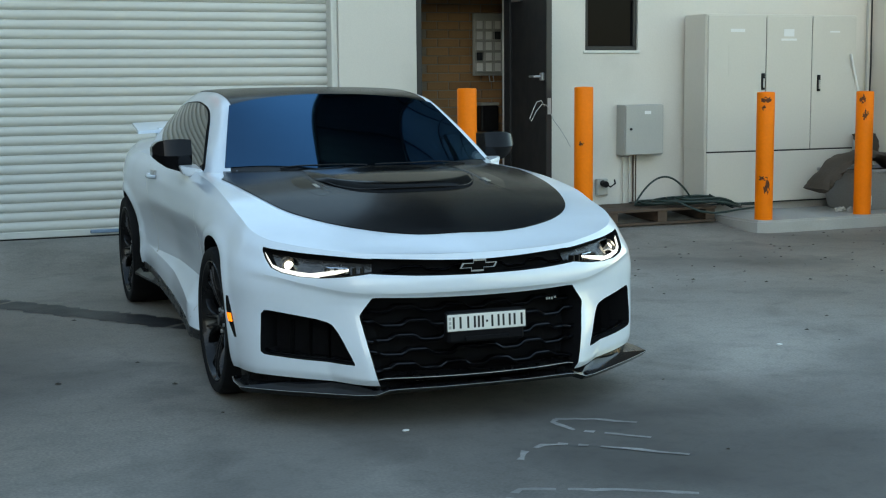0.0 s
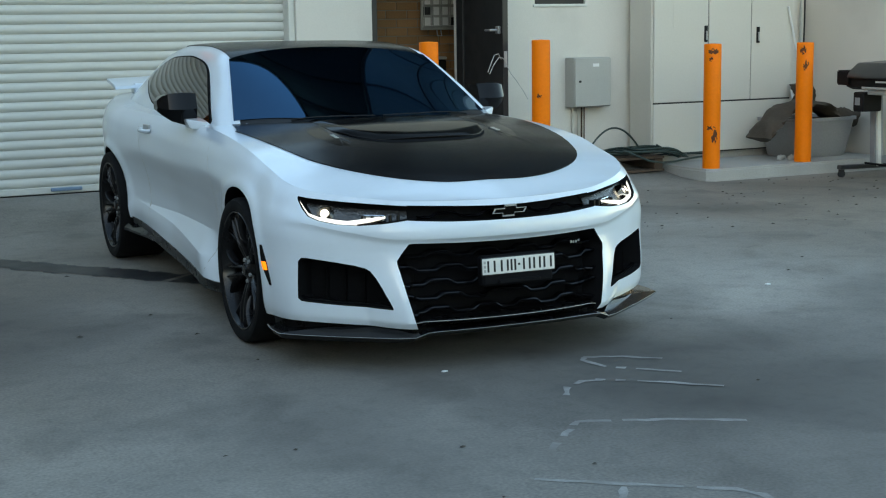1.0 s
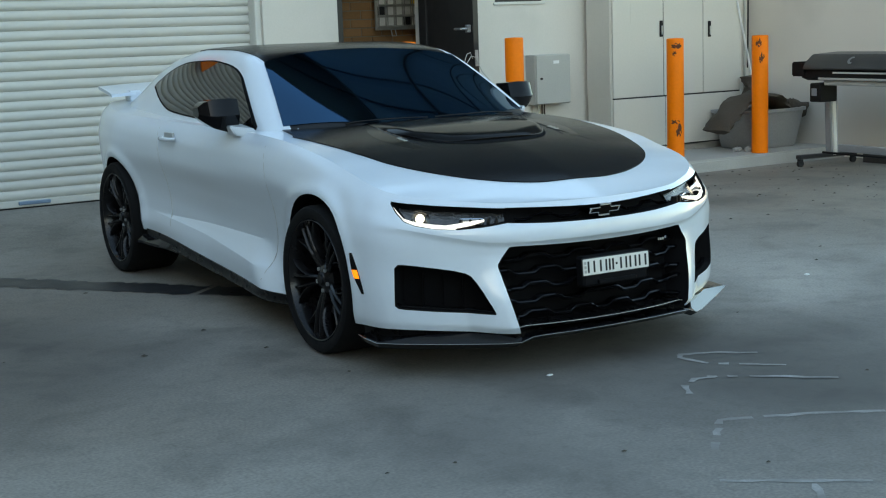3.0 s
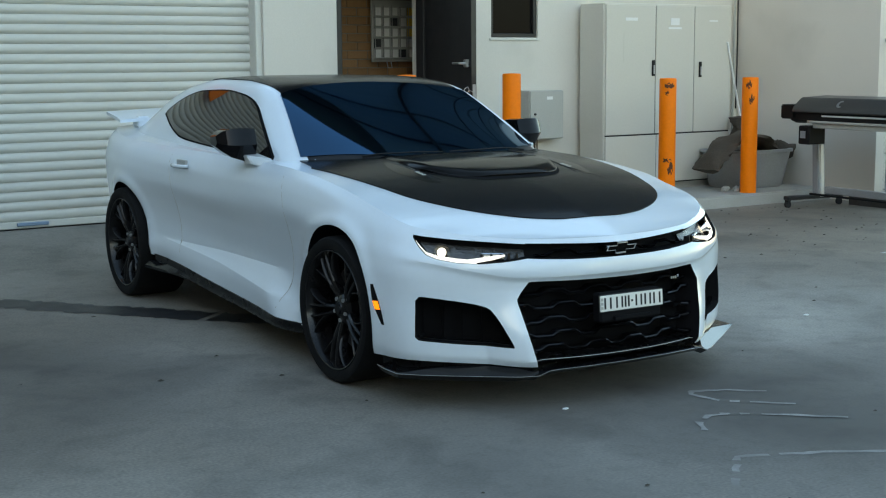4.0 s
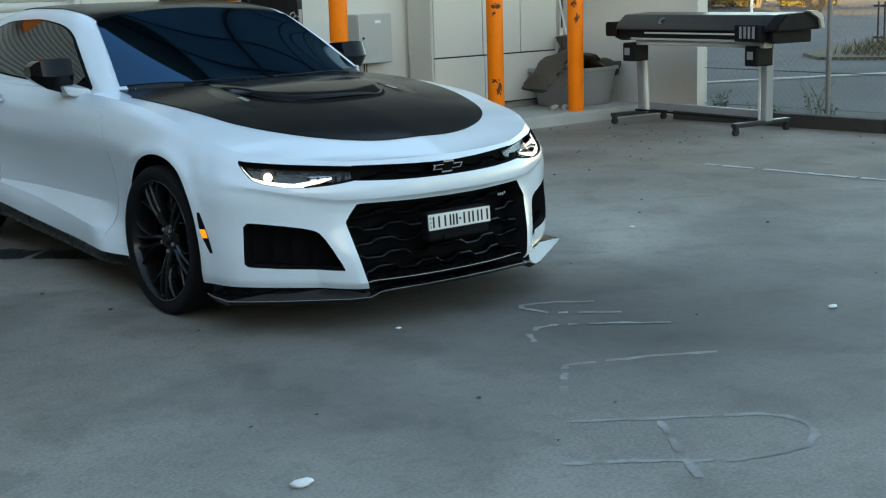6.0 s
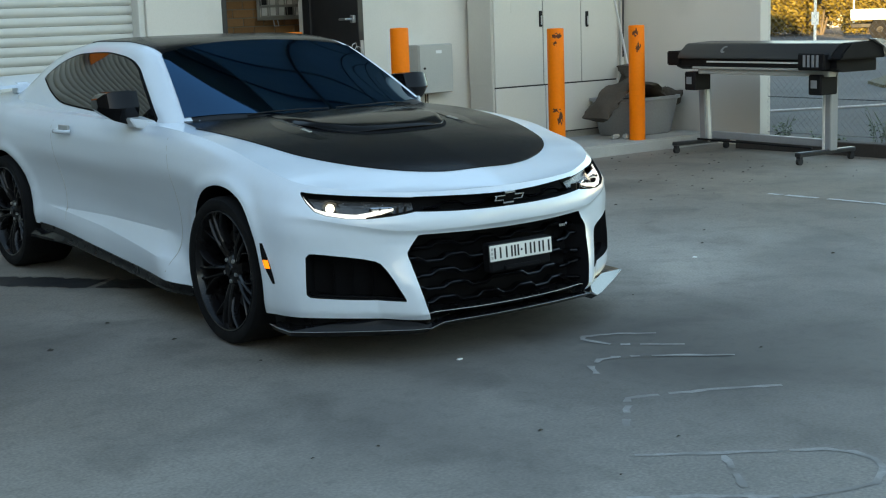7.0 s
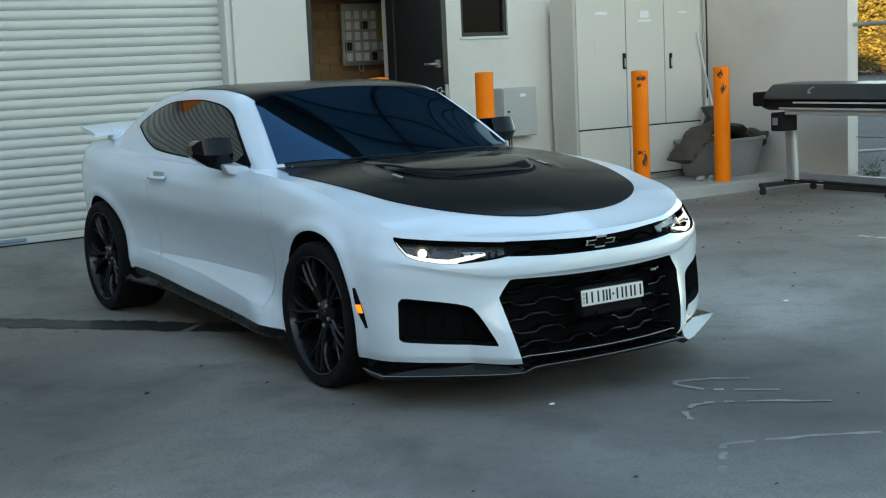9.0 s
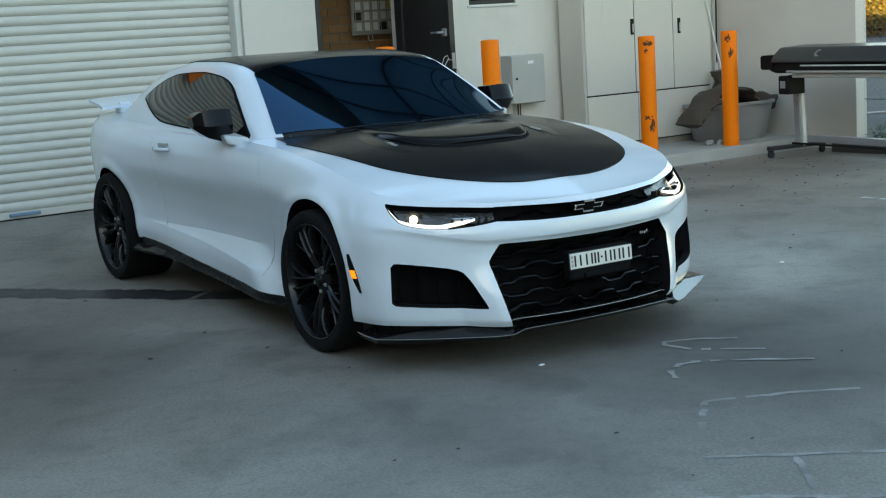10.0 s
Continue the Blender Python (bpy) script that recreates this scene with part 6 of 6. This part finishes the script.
# ---- boundary fence and street ----
def build_fence():
    root = tagged(empty("chain_link_fence", pose(7.36, 0, 0)), "galvanised chain-link fence along the street side of the yard", "fence")
    ya, yb, h = 3.5, -8.5, 1.62
    for y in (2.02, -0.9, -3.7, -6.5, -8.5):
        p = part("post", rod((0, y, 0), (0, y, h + 0.05), 0.024, 14), M["wire"], root)
        part("post_cap", cyl(0.032, 0.02, 0.03, 14, pose(0, y, h + 0.06)), M["steel"], p)
    part("top_rail", rod((0, ya, h), (0, yb, h), 0.021, 10), M["steel"], root)
    part("tension_wire", rod((0.03, ya, 0.5), (0.03, yb, 0.42), 0.004, 6), M["beam"], root)
    part("tension_wire", rod((0.03, ya, 0.14), (0.03, yb, 0.14), 0.003, 6), M["wire"], root)
    verts, faces = [], []

    def strand(y0, z0, y1, z1, x):
        d = 0.0012
        b = len(verts)
        for y, z in ((y0, z0), (y1, z1)):
            verts.extend([(x - d, y, z - d), (x + d, y, z - d), (x, y, z + d)])
        faces.extend([(b, b + 1, b + 4, b + 3), (b + 1, b + 2, b + 5, b + 4), (b + 2, b, b + 3, b + 5)])

    step, z0 = 0.07, 0.13
    n = int((ya - yb + h) / step)
    for i in range(n):
        s = yb - h + i * step
        for sgn in (1, -1):
            if sgn == 1:
                a, b = (s, z0), (s + h - z0, h)
            else:
                a, b = (s + h - z0, z0), (s, h)
            (p0, q0), (p1, q1) = a, b
            lo, hi = min(p0, p1), max(p0, p1)
            if hi < yb or lo > ya:
                continue
            def at(y):
                return q0 + (q1 - q0) * (y - p0) / (p1 - p0)
            c0, c1 = max(lo, yb), min(hi, ya)
            strand(c0, at(c0), c1, at(c1), 0.02 if sgn == 1 else 0.024)
    me = bpy.data.meshes.new("mesh_wire")
    me.from_pydata(verts, [], faces)
    me.materials.append(M["wire"])
    o = new("mesh_wire", me)
    o.parent = root
    o["kind"] = "stuff"
    for i, y in enumerate((2.4, 0.0, -2.4, -4.8, -7.2)):
        s = tagged(part("edge_sleeper", box(6.99, 7.15, y - 1.195, y + 1.195, -0.01, 0.125, 0.008), M["sleeper"]), "dark weathered timber sleeper edging the yard", "sleeper", group="sleepers under the fence")
    # weeds at the foot of the fence
    rnd = random.Random(11)
    for cx, cy, hh, n in ((7.5, 3.38, 0.28, 14), (7.55, 3.0, 0.16, 10), (7.5, 2.7, 0.14, 8), (7.5, 2.25, 0.42, 12), (7.52, 2.15, 0.2, 8), (7.55, 1.2, 0.1, 8)):
        bm = bmesh.new()
        for k in range(n):
            a, l = rnd.uniform(0, math.tau), hh * rnd.uniform(0.5, 1.1)
            dx, dy = math.cos(a) * l * 0.4, math.sin(a) * l * 0.4
            x, y = cx + rnd.uniform(-0.05, 0.05), cy + rnd.uniform(-0.08, 0.08)
            tube([(x, y, 0), (x + dx * 0.4, y + dy * 0.4, l * 0.6), (x + dx, y + dy, l)], 0.002, 4, bm)
            for j in range(16):
                f = rnd.uniform(0.35, 1)
                px, py, pz = x + dx * f, y + dy * f, l * f * (1 - 0.05 * f)
                an, w = rnd.uniform(0, math.tau), rnd.uniform(0.012, 0.026)
                e = Vector((math.cos(an), math.sin(an), rnd.uniform(-0.3, 0.5))) * w * 2.2
                s = Vector((-math.sin(an), math.cos(an), 0)) * w * 0.6
                p = Vector((px, py, pz))
                bm.faces.new([bm.verts.new(p), bm.verts.new(p + e * 0.5 + s), bm.verts.new(p + e), bm.verts.new(p + e * 0.5 - s)])
        tagged(part("weed", bm, M["weed"]), "leafy green weed growing at the fence foot", "weed", group="weeds along the fence")


build_fence()


def build_street():
    rnd = random.Random(5)
    # footpath kerb across the road and a grass strip
    tagged(part("road_kerb", box(-30, 40, -0.06, 0.06, 0, 0.025, 0.01, m=pose(11, 6.17, 0, 0, 0, -25.6)), M["shed"]), "pale concrete kerb along the street", "kerb", kind="structure")
    bm = bmesh.new()
    pts = [(15.7, 7.7), (16.6, 8.6), (18.4, 9.4), (20.6, 9.6), (21, 6), (19.5, 1), (18, 1), (16.6, 5.6)]
    sheet(pts, 0.0, 0.05, bm)
    tagged(part("verge", bm, M["grass"]), "dry grass verge beside the street", "grass", kind="structure")
    verts, faces = [], []
    for i in range(2600):
        x, y = rnd.uniform(16.3, 20.4), rnd.uniform(3, 9)
        if y > 7.9 + (x - 16.3) * 0.3:
            continue
        l, a = rnd.uniform(0.08, 0.28), rnd.uniform(0, math.tau)
        b = len(verts)
        c, s = math.cos(a) * 0.012, math.sin(a) * 0.012
        verts += [(x - c, y - s, 0.05), (x + c, y + s, 0.05), (x + rnd.uniform(-0.08, 0.08), y + rnd.uniform(-0.08, 0.08), 0.05 + l)]
        faces.append((b, b + 1, b + 2))
    me = bpy.data.meshes.new("grass_blades")
    me.from_pydata(verts, [], faces)
    me.materials.append(M["grass"])
    tagged(new("grass_blades", me), "sparse dry grass blades", "grass", kind="stuff")
    # dark iron fence on the verge
    root = tagged(empty("iron_fence", pose(19.78, 9.1, 0.045, 0, 0, -97)), "black iron picket fence across the street", "fence")
    for z in (0.1, 0.7):
        part("rail", box(-0.1, 6.0, -0.02, 0.02, z, z + 0.04), M["black"], root)
    me = None
    for i in range(40):
        if me is None:
            o = part("picket", box(-0.012, 0.012, -0.012, 0.012, 0, 0.8), M["black"], root)
            me = o.data
        else:
            alike("picket", me, root, pose(i * 0.15, 0, 0))
    # hedge of bushes, each a cloud of leaf clumps on stems
    def bush(x, y, r, h):
        b = tagged(empty("bush", pose(x, y, 0)), "large yellow-green bush lit by low sun", "bush", group="bushes across the street")
        bm = bmesh.new()
        for k in range(7):
            a, l = rnd.uniform(0, math.tau), h * rnd.uniform(0.5, 0.9)
            tube([(0.1 * math.cos(a), 0.1 * math.sin(a), 0), (r * 0.3 * math.cos(a), r * 0.3 * math.sin(a), l * 0.5), (r * 0.6 * math.cos(a), r * 0.6 * math.sin(a), l)], 0.05, 5, bm)
        part("stems", bm, M["trunk"], b)
        vs, fs = [], []
        blobs = [(rnd.uniform(-1, 1) * r * 0.7, rnd.uniform(-1, 1) * r * 0.7, h * rnd.uniform(0.2, 0.82), r * rnd.uniform(0.3, 0.5)) for _ in range(18)]
        for bx, by, bz, br in blobs:
            for _ in range(900):
                d = Vector((rnd.gauss(0, 1), rnd.gauss(0, 1), rnd.gauss(0, 1))).normalized() * br * rnd.uniform(0.75, 1.08)
                p = Vector((bx, by, max(0.1, bz))) + d
                if p.z < 0.05:
                    continue
                u = Vector((rnd.gauss(0, 1), rnd.gauss(0, 1), rnd.gauss(0, 1))).normalized()
                w = u.orthogonal().normalized()
                s = rnd.uniform(0.05, 0.11)
                i = len(vs)
                vs.extend([tuple(p - u * s), tuple(p + w * s * 0.6), tuple(p + u * s), tuple(p - w * s * 0.6)])
                fs.append((i, i + 1, i + 2, i + 3))
        me = bpy.data.meshes.new("crown")
        me.from_pydata(vs, [], fs)
        me.materials.append(M["bush"])
        o = new("crown", me)
        o.parent = b
    for x, y, r, h in ((42.5, 37.5, 1.9, 3.6), (43.6, 35.2, 1.8, 3.3), (44.6, 32.8, 1.9, 3.5), (45.4, 30.6, 1.7, 3.2), (46.2, 28.7, 1.3, 2.2), (41.5, 40.2, 2.2, 4), (47.5, 33.5, 2.0, 3.4)):
        bush(x, y, r, h)
    # sign post in front of the hedge
    s = tagged(empty("sign_post", pose(36.4, 24.25, 0)), "pale metal street sign post", "sign post")
    part("post", rod((0, 0, 0), (0, 0, 3.4), 0.05), M["label"], s)
    part("plate", box(-0.2, 0.2, -0.02, 0.02, 0.62, 1.06, 0.01), M["label"], s)
    # parked flat-tray truck with a ladder rack
    b = tagged(empty("truck", pose(40.9, 22.4, 0, 0, 0, -55)), "white parked tray truck with a ladder rack, lit by low sun", "truck")
    part("chassis", box(-2.9, 2.6, -0.4, 0.4, 0.42, 0.58, 0.02), M["black"], b)
    cab = part("cab", box(0.95, 2.6, -0.85, 0.85, 0.5, 1.85, 0.16, seg=3), M["buswhite"], b)
    part("window", box(1.3, 2.2, -0.87, -0.83, 1.2, 1.7, 0.02), M["darkglass"], cab)
    part("windscreen", box(2.57, 2.62, -0.7, 0.7, 1.2, 1.7, 0.02), M["darkglass"], cab)
    part("tray_floor", box(-2.9, 0.85, -0.95, 0.95, 0.7, 0.8, 0.01), M["buswhite"], b)
    for y in (-0.95, 0.93):
        part("tray_side", box(-2.9, 0.85, y, y + 0.02, 0.8, 1.08, 0.004), M["buswhite"], b)
    part("tail_gate", box(-2.92, -2.9, -0.93, 0.93, 0.8, 1.08, 0.004), M["buswhite"], b)
    for x in (-2.8, -1.6, -0.4, 0.8):
        for y in (-0.9, 0.9):
            part("rack_post", rod((x, y, 0.8), (x, y, 2.0), 0.035, 8), M["buswhite"], b)
        part("rack_cross", rod((x, -0.9, 2.0), (x, 0.9, 2.0), 0.03, 8), M["buswhite"], b)
    for y in (-0.9, 0.9):
        part("rack_rail", rod((-2.9, y, 2.0), (0.9, y, 2.0), 0.035, 8), M["buswhite"], b)
    for x in (-1.9, 1.8):
        for y in (-0.8, 0.8):
            w = part("wheel", cyl(0.36, 0.36, 0.24, 28, pose(x, y, 0.36, 90)), M["tyre"], b)
            part("rim", cyl(0.14, 0.12, 0.02, 20, pose(x, y + math.copysign(0.125, y), 0.36, 90)), M["rim"], w)
    tagged(part("concrete_pillar", box(-0.45, 0.45, -0.3, 0.3, 0, 6.5, 0.03, m=pose(48.5, 30.0, 0, 0, 0, -55)), M["kerb"]), "grey concrete pillar beside the bushes", "pillar")
    # long low building and hedge line that close the street
    h = tagged(empty("far_building", pose(66, 34, 0, 0, 0, -40)), "pale industrial building at the end of the street", "building")
    part("wall", box(-30, 30, 0, 12, 0, 6.5), M["facade"], h)
    part("roof", box(-30.4, 30.4, -0.4, 12.4, 6.5, 6.8, 0.03), M["shed"], h)
    for i in range(9):
        w = part("window", box(-27 + i * 6.2, -23.5 + i * 6.2, -0.05, -0.005, 2.6, 4.4), M["darkglass"], h)
        part("sill", box(-27.1 + i * 6.2, -23.4 + i * 6.2, -0.12, -0.055, 2.5, 2.6), M["kerb"], w)


build_street()


# ---- canopy seen only in the glass; unseen walls added against the low sun ----
def build_surround():
    c = tagged(empty("canopy"), "curved canopy roof on dark steel arches over the shop front", "canopy")
    x0, x1, ya, yb = 0.9, 13.0, 4.1, 14.0

    def arch(y):
        return 6.2 + 1.7 * math.sin(math.pi * (y - ya) / (yb - ya))

    def at(x, y, dz=0.0):
        return (x + 0.45 * (y - ya), y, arch(y) + dz)
    ys = [ya + (yb - ya) * i / 24 for i in range(25)]
    xe = x0 + (x1 - x0) / 7
    for name, xa, xb, mat in (("edge_sheet", x0, xe, M["beam"]), ("roof_sheet", xe, x1, M["poly"])):
        bm = bmesh.new()
        rows = [[bm.verts.new(at(x, y)) for y in ys] for x in (xa, xb)]
        for k in range(24):
            bm.faces.new((rows[0][k], rows[0][k + 1], rows[1][k + 1], rows[1][k]))
        part(name, bm, mat, c)
    for i in range(8):
        x = x0 + (x1 - x0) * i / 7
        part("arch_beam", tube([at(x, y, -0.07) for y in ys], 0.038, 6), M["beam"], c)
    for y in ys[::4]:
        part("purlin", rod(at(x0, y, -0.05), at(x1, y, -0.05), 0.03, 6), M["beam"], c)
    for x, y in ((3.6, 9.0), (6.9, 9.0), (4.8, 11.8), (6.9, 11.8)):
        part("column", rod((x, y, WALL_H + 0.13), (x, y, arch(y) - 0.1), 0.09, 10), M["beam"], c)
    # two unseen walls added to shade the yard from the sun
    bm = box(-30, 7, -26, -22, 0, 5.0)
    tagged(part("wall_south", bm, M["facade"]), "unseen plain wall added to block low sun from the south", "wall", kind="structure")
    tagged(part("wall_west", box(-20, -16, -22, 14, 0, 13.0), M["sun_block_dark"]), "unseen tall dark wall added to keep the low sun off the yard", "wall", kind="structure")


build_surround()


# ---- loose stick and cable in the corner by the switchboard ----
tagged(part("leaning_stick", rod((6.64, 4.945, 1.62), (7.12, 5.02, 0.13), 0.011), M["label"]), "thin pale stick leaning against the switchboard", "stick")
tagged(part("wall_cable", tube([(7.28, WALL_Y - 0.012, 3.0), (7.275, WALL_Y - 0.014, 2.2), (7.28, WALL_Y - 0.014, 1.5), (7.272, WALL_Y - 0.014, 0.9)], 0.008, 8), M["gap"]), "dark cable hanging down the painted wall corner", "cable")


# ---- marks and litter on the yard ----
def build_marks():
    rnd = random.Random(21)
    bm = bmesh.new()
    for level, pts in enumerate(([(-0.57, -2.14), (-0.42, -2.0), (-0.31, -1.9), (-0.01, -2.04), (0.23, -2.19)],
                [(-0.78, -2.38), (-0.54, -2.57), (-0.29, -2.77), (-0.25, -2.85), (-0.26, -2.93), (-0.34, -3.02), (-0.45, -3.06), (-0.54, -3.05), (-0.69, -2.99), (-0.78, -2.91), (-0.92, -2.77), (-1.09, -2.64)],
                [(-0.576, -2.58), (-0.765, -2.82), (-0.895, -3.0)],
                [(0.25, -1.08), (0.4, -1.15), (0.53, -1.27)], [(0.25, -1.08), (0.22, -1.12), (0.24, -1.27), (0.33, -1.36), (0.46, -1.5)],
                [(-0.15, -1.576), (-0.08, -1.47), (0.02, -1.423), (0.1, -1.45)], [(0.08, -1.43), (0.18, -1.5), (0.32, -1.63), (0.46, -1.775)])):
        stroke(pts, 0.026, 0.0012 + 0.0003 * level, bm, 0.5, rnd)
    tagged(part("chalk_marks", bm, M["chalk"]), "faint chalk lines and loops drawn on the concrete", "chalk marks", kind="structure")
    bm = stroke([(4.47, 1.2), (4.55, -0.4), (4.64, -2.4), (4.74, -4.5)], 0.05, 0.004, None, 0.5, rnd)
    tagged(part("painted_line", bm, M["lineworn"]), "worn white painted line on the concrete", "painted line", kind="structure")
    bm = bmesh.new()
    seam = [(-3.4, 4.6), (-2.4, 3.9), (-1.58, 3.0), (-1.22, 2.5), (-0.93, 2.12), (-0.7, 1.8), (-0.1, 1.15)]
    stroke(seam, 0.26, 0.003, bm, 0.25, rnd)
    tagged(part("tar_seam", bm, M["tar"]), "dark bitumen seam across the concrete", "seam", kind="structure")
    verts, faces = [], []
    for i in range(260):
        x, y = rnd.uniform(-4.5, 7), rnd.uniform(-5, 4)
        if i % 3 == 0:
            x, y = rnd.uniform(2.0, 6.5), rnd.uniform(1.5, 3.9)
        s = rnd.uniform(0.004, 0.015)
        b = len(verts)
        n = 5
        for k in range(n):
            a = k * math.tau / n + rnd.uniform(-0.3, 0.3)
            verts.append((x + s * 1.4 * math.cos(a), y + s * 0.8 * math.sin(a), 0.002 + rnd.uniform(0, 0.003)))
        verts.append((x, y, 0.004 + s * 0.45))
        faces += [(b + k, b + (k + 1) % n, b + n) for k in range(n)]
    me = bpy.data.meshes.new("leaf_litter")
    me.from_pydata(verts, [], faces)
    me.materials.append(M["debris"])
    tagged(new("leaf_litter", me), "small dark leaf scraps scattered on the concrete", "litter", kind="stuff")
    for x, y, s in ((-0.388, -0.998, 0.012), (-1.754, -2.22, 0.03), (1.136, -2.114, 0.02), (2.057, -0.164, 0.014)):
        bm = bmesh.new()
        bmesh.ops.create_icosphere(bm, subdivisions=2, radius=s, matrix=pose(x, y, s * 0.3) @ Matrix.Diagonal((1.3, 0.8, 0.4, 1)))
        for v in bm.verts:
            v.co += Vector((rnd.uniform(-1, 1), rnd.uniform(-1, 1), 0)) * s * 0.15
        tagged(part("paper_scrap", bm, M["label"]), "small white scrap lying on the concrete", "litter", group="white scraps on the yard")


build_marks()


# ---- room behind the open door ----
def build_room():
    # sample rack with pockets
    r = tagged(empty("sample_rack", pose(3.3, 6.55, 1.44)), "white wall rack with wire pockets of folded cards", "rack")
    part("backboard", box(0, 0.62, 0.06, 0.085, 0, 0.62, 0.004), M["boxgrey"], r)
    rnd = random.Random(9)
    cols = [M["gap"], M["white"], M["gap"], M["label"], M["yellow"], M["gap"], M["white"]]
    for j in range(5):
        part("pocket_rail", rod((0.0, 0.0, 0.04 + j * 0.105), (0.6, 0.0, 0.04 + j * 0.105), 0.006), M["boxgrey"], r)
        for i in range(6):
            m = M["yellow"] if (i == 4 and j in (4, 3, 2)) else (M["white"] if rnd.random() < 0.8 else M["gap"])
            part("card", box(0.02 + i * 0.1, 0.09 + i * 0.1, 0.03, 0.05, 0.035 + j * 0.105, 0.125 + j * 0.105), m, r)
    for i in range(7):
        part("divider", rod((0.005 + i * 0.1, 0.0, 0.03), (0.005 + i * 0.1, 0.0, 0.57), 0.005), M["boxgrey"], r)
    part("hook", tube([(0.17, 0.05, 0.0), (0.17, 0.03, -0.06), (0.2, 0.0, -0.06), (0.2, 0.02, 0.0)], 0.006), M["steel"], r)
    d = tagged(empty("wall_dispenser", pose(3.38, 6.6, 0.98)), "dark plastic wall dispenser with a pale top", "dispenser")
    part("body", box(0, 0.2, 0.0, 0.13, -0.1, 0.16, 0.02, seg=2), M["black"], d)
    part("lid", box(0.0, 0.2, -0.01, 0.13, 0.16, 0.19, 0.008), M["boxgrey"], d)
    part("spout", box(0.07, 0.16, 0.01, 0.1, -0.3, -0.1, 0.02), M["black"], d)
    # bricks of the wall behind
    bm = box(-0.115, 0.115, -0.012, 0.05, -0.038, 0.038, 0.004)
    first = None
    for j in range(28):
        off = 0.12 if j % 2 else 0.0
        for i in range(9):
            x, z = 2.84 + i * 0.24 + off, 0.05 + j * 0.086
            if first is None:
                first = part("brick", bm, M["brick"], room_wall)
                first.location = (x, 6.74, z)
            else:
                alike("brick", first.data, room_wall, pose(x, 6.74 + 0.002 * ((i * 7 + j * 3) % 3), z))


build_room()
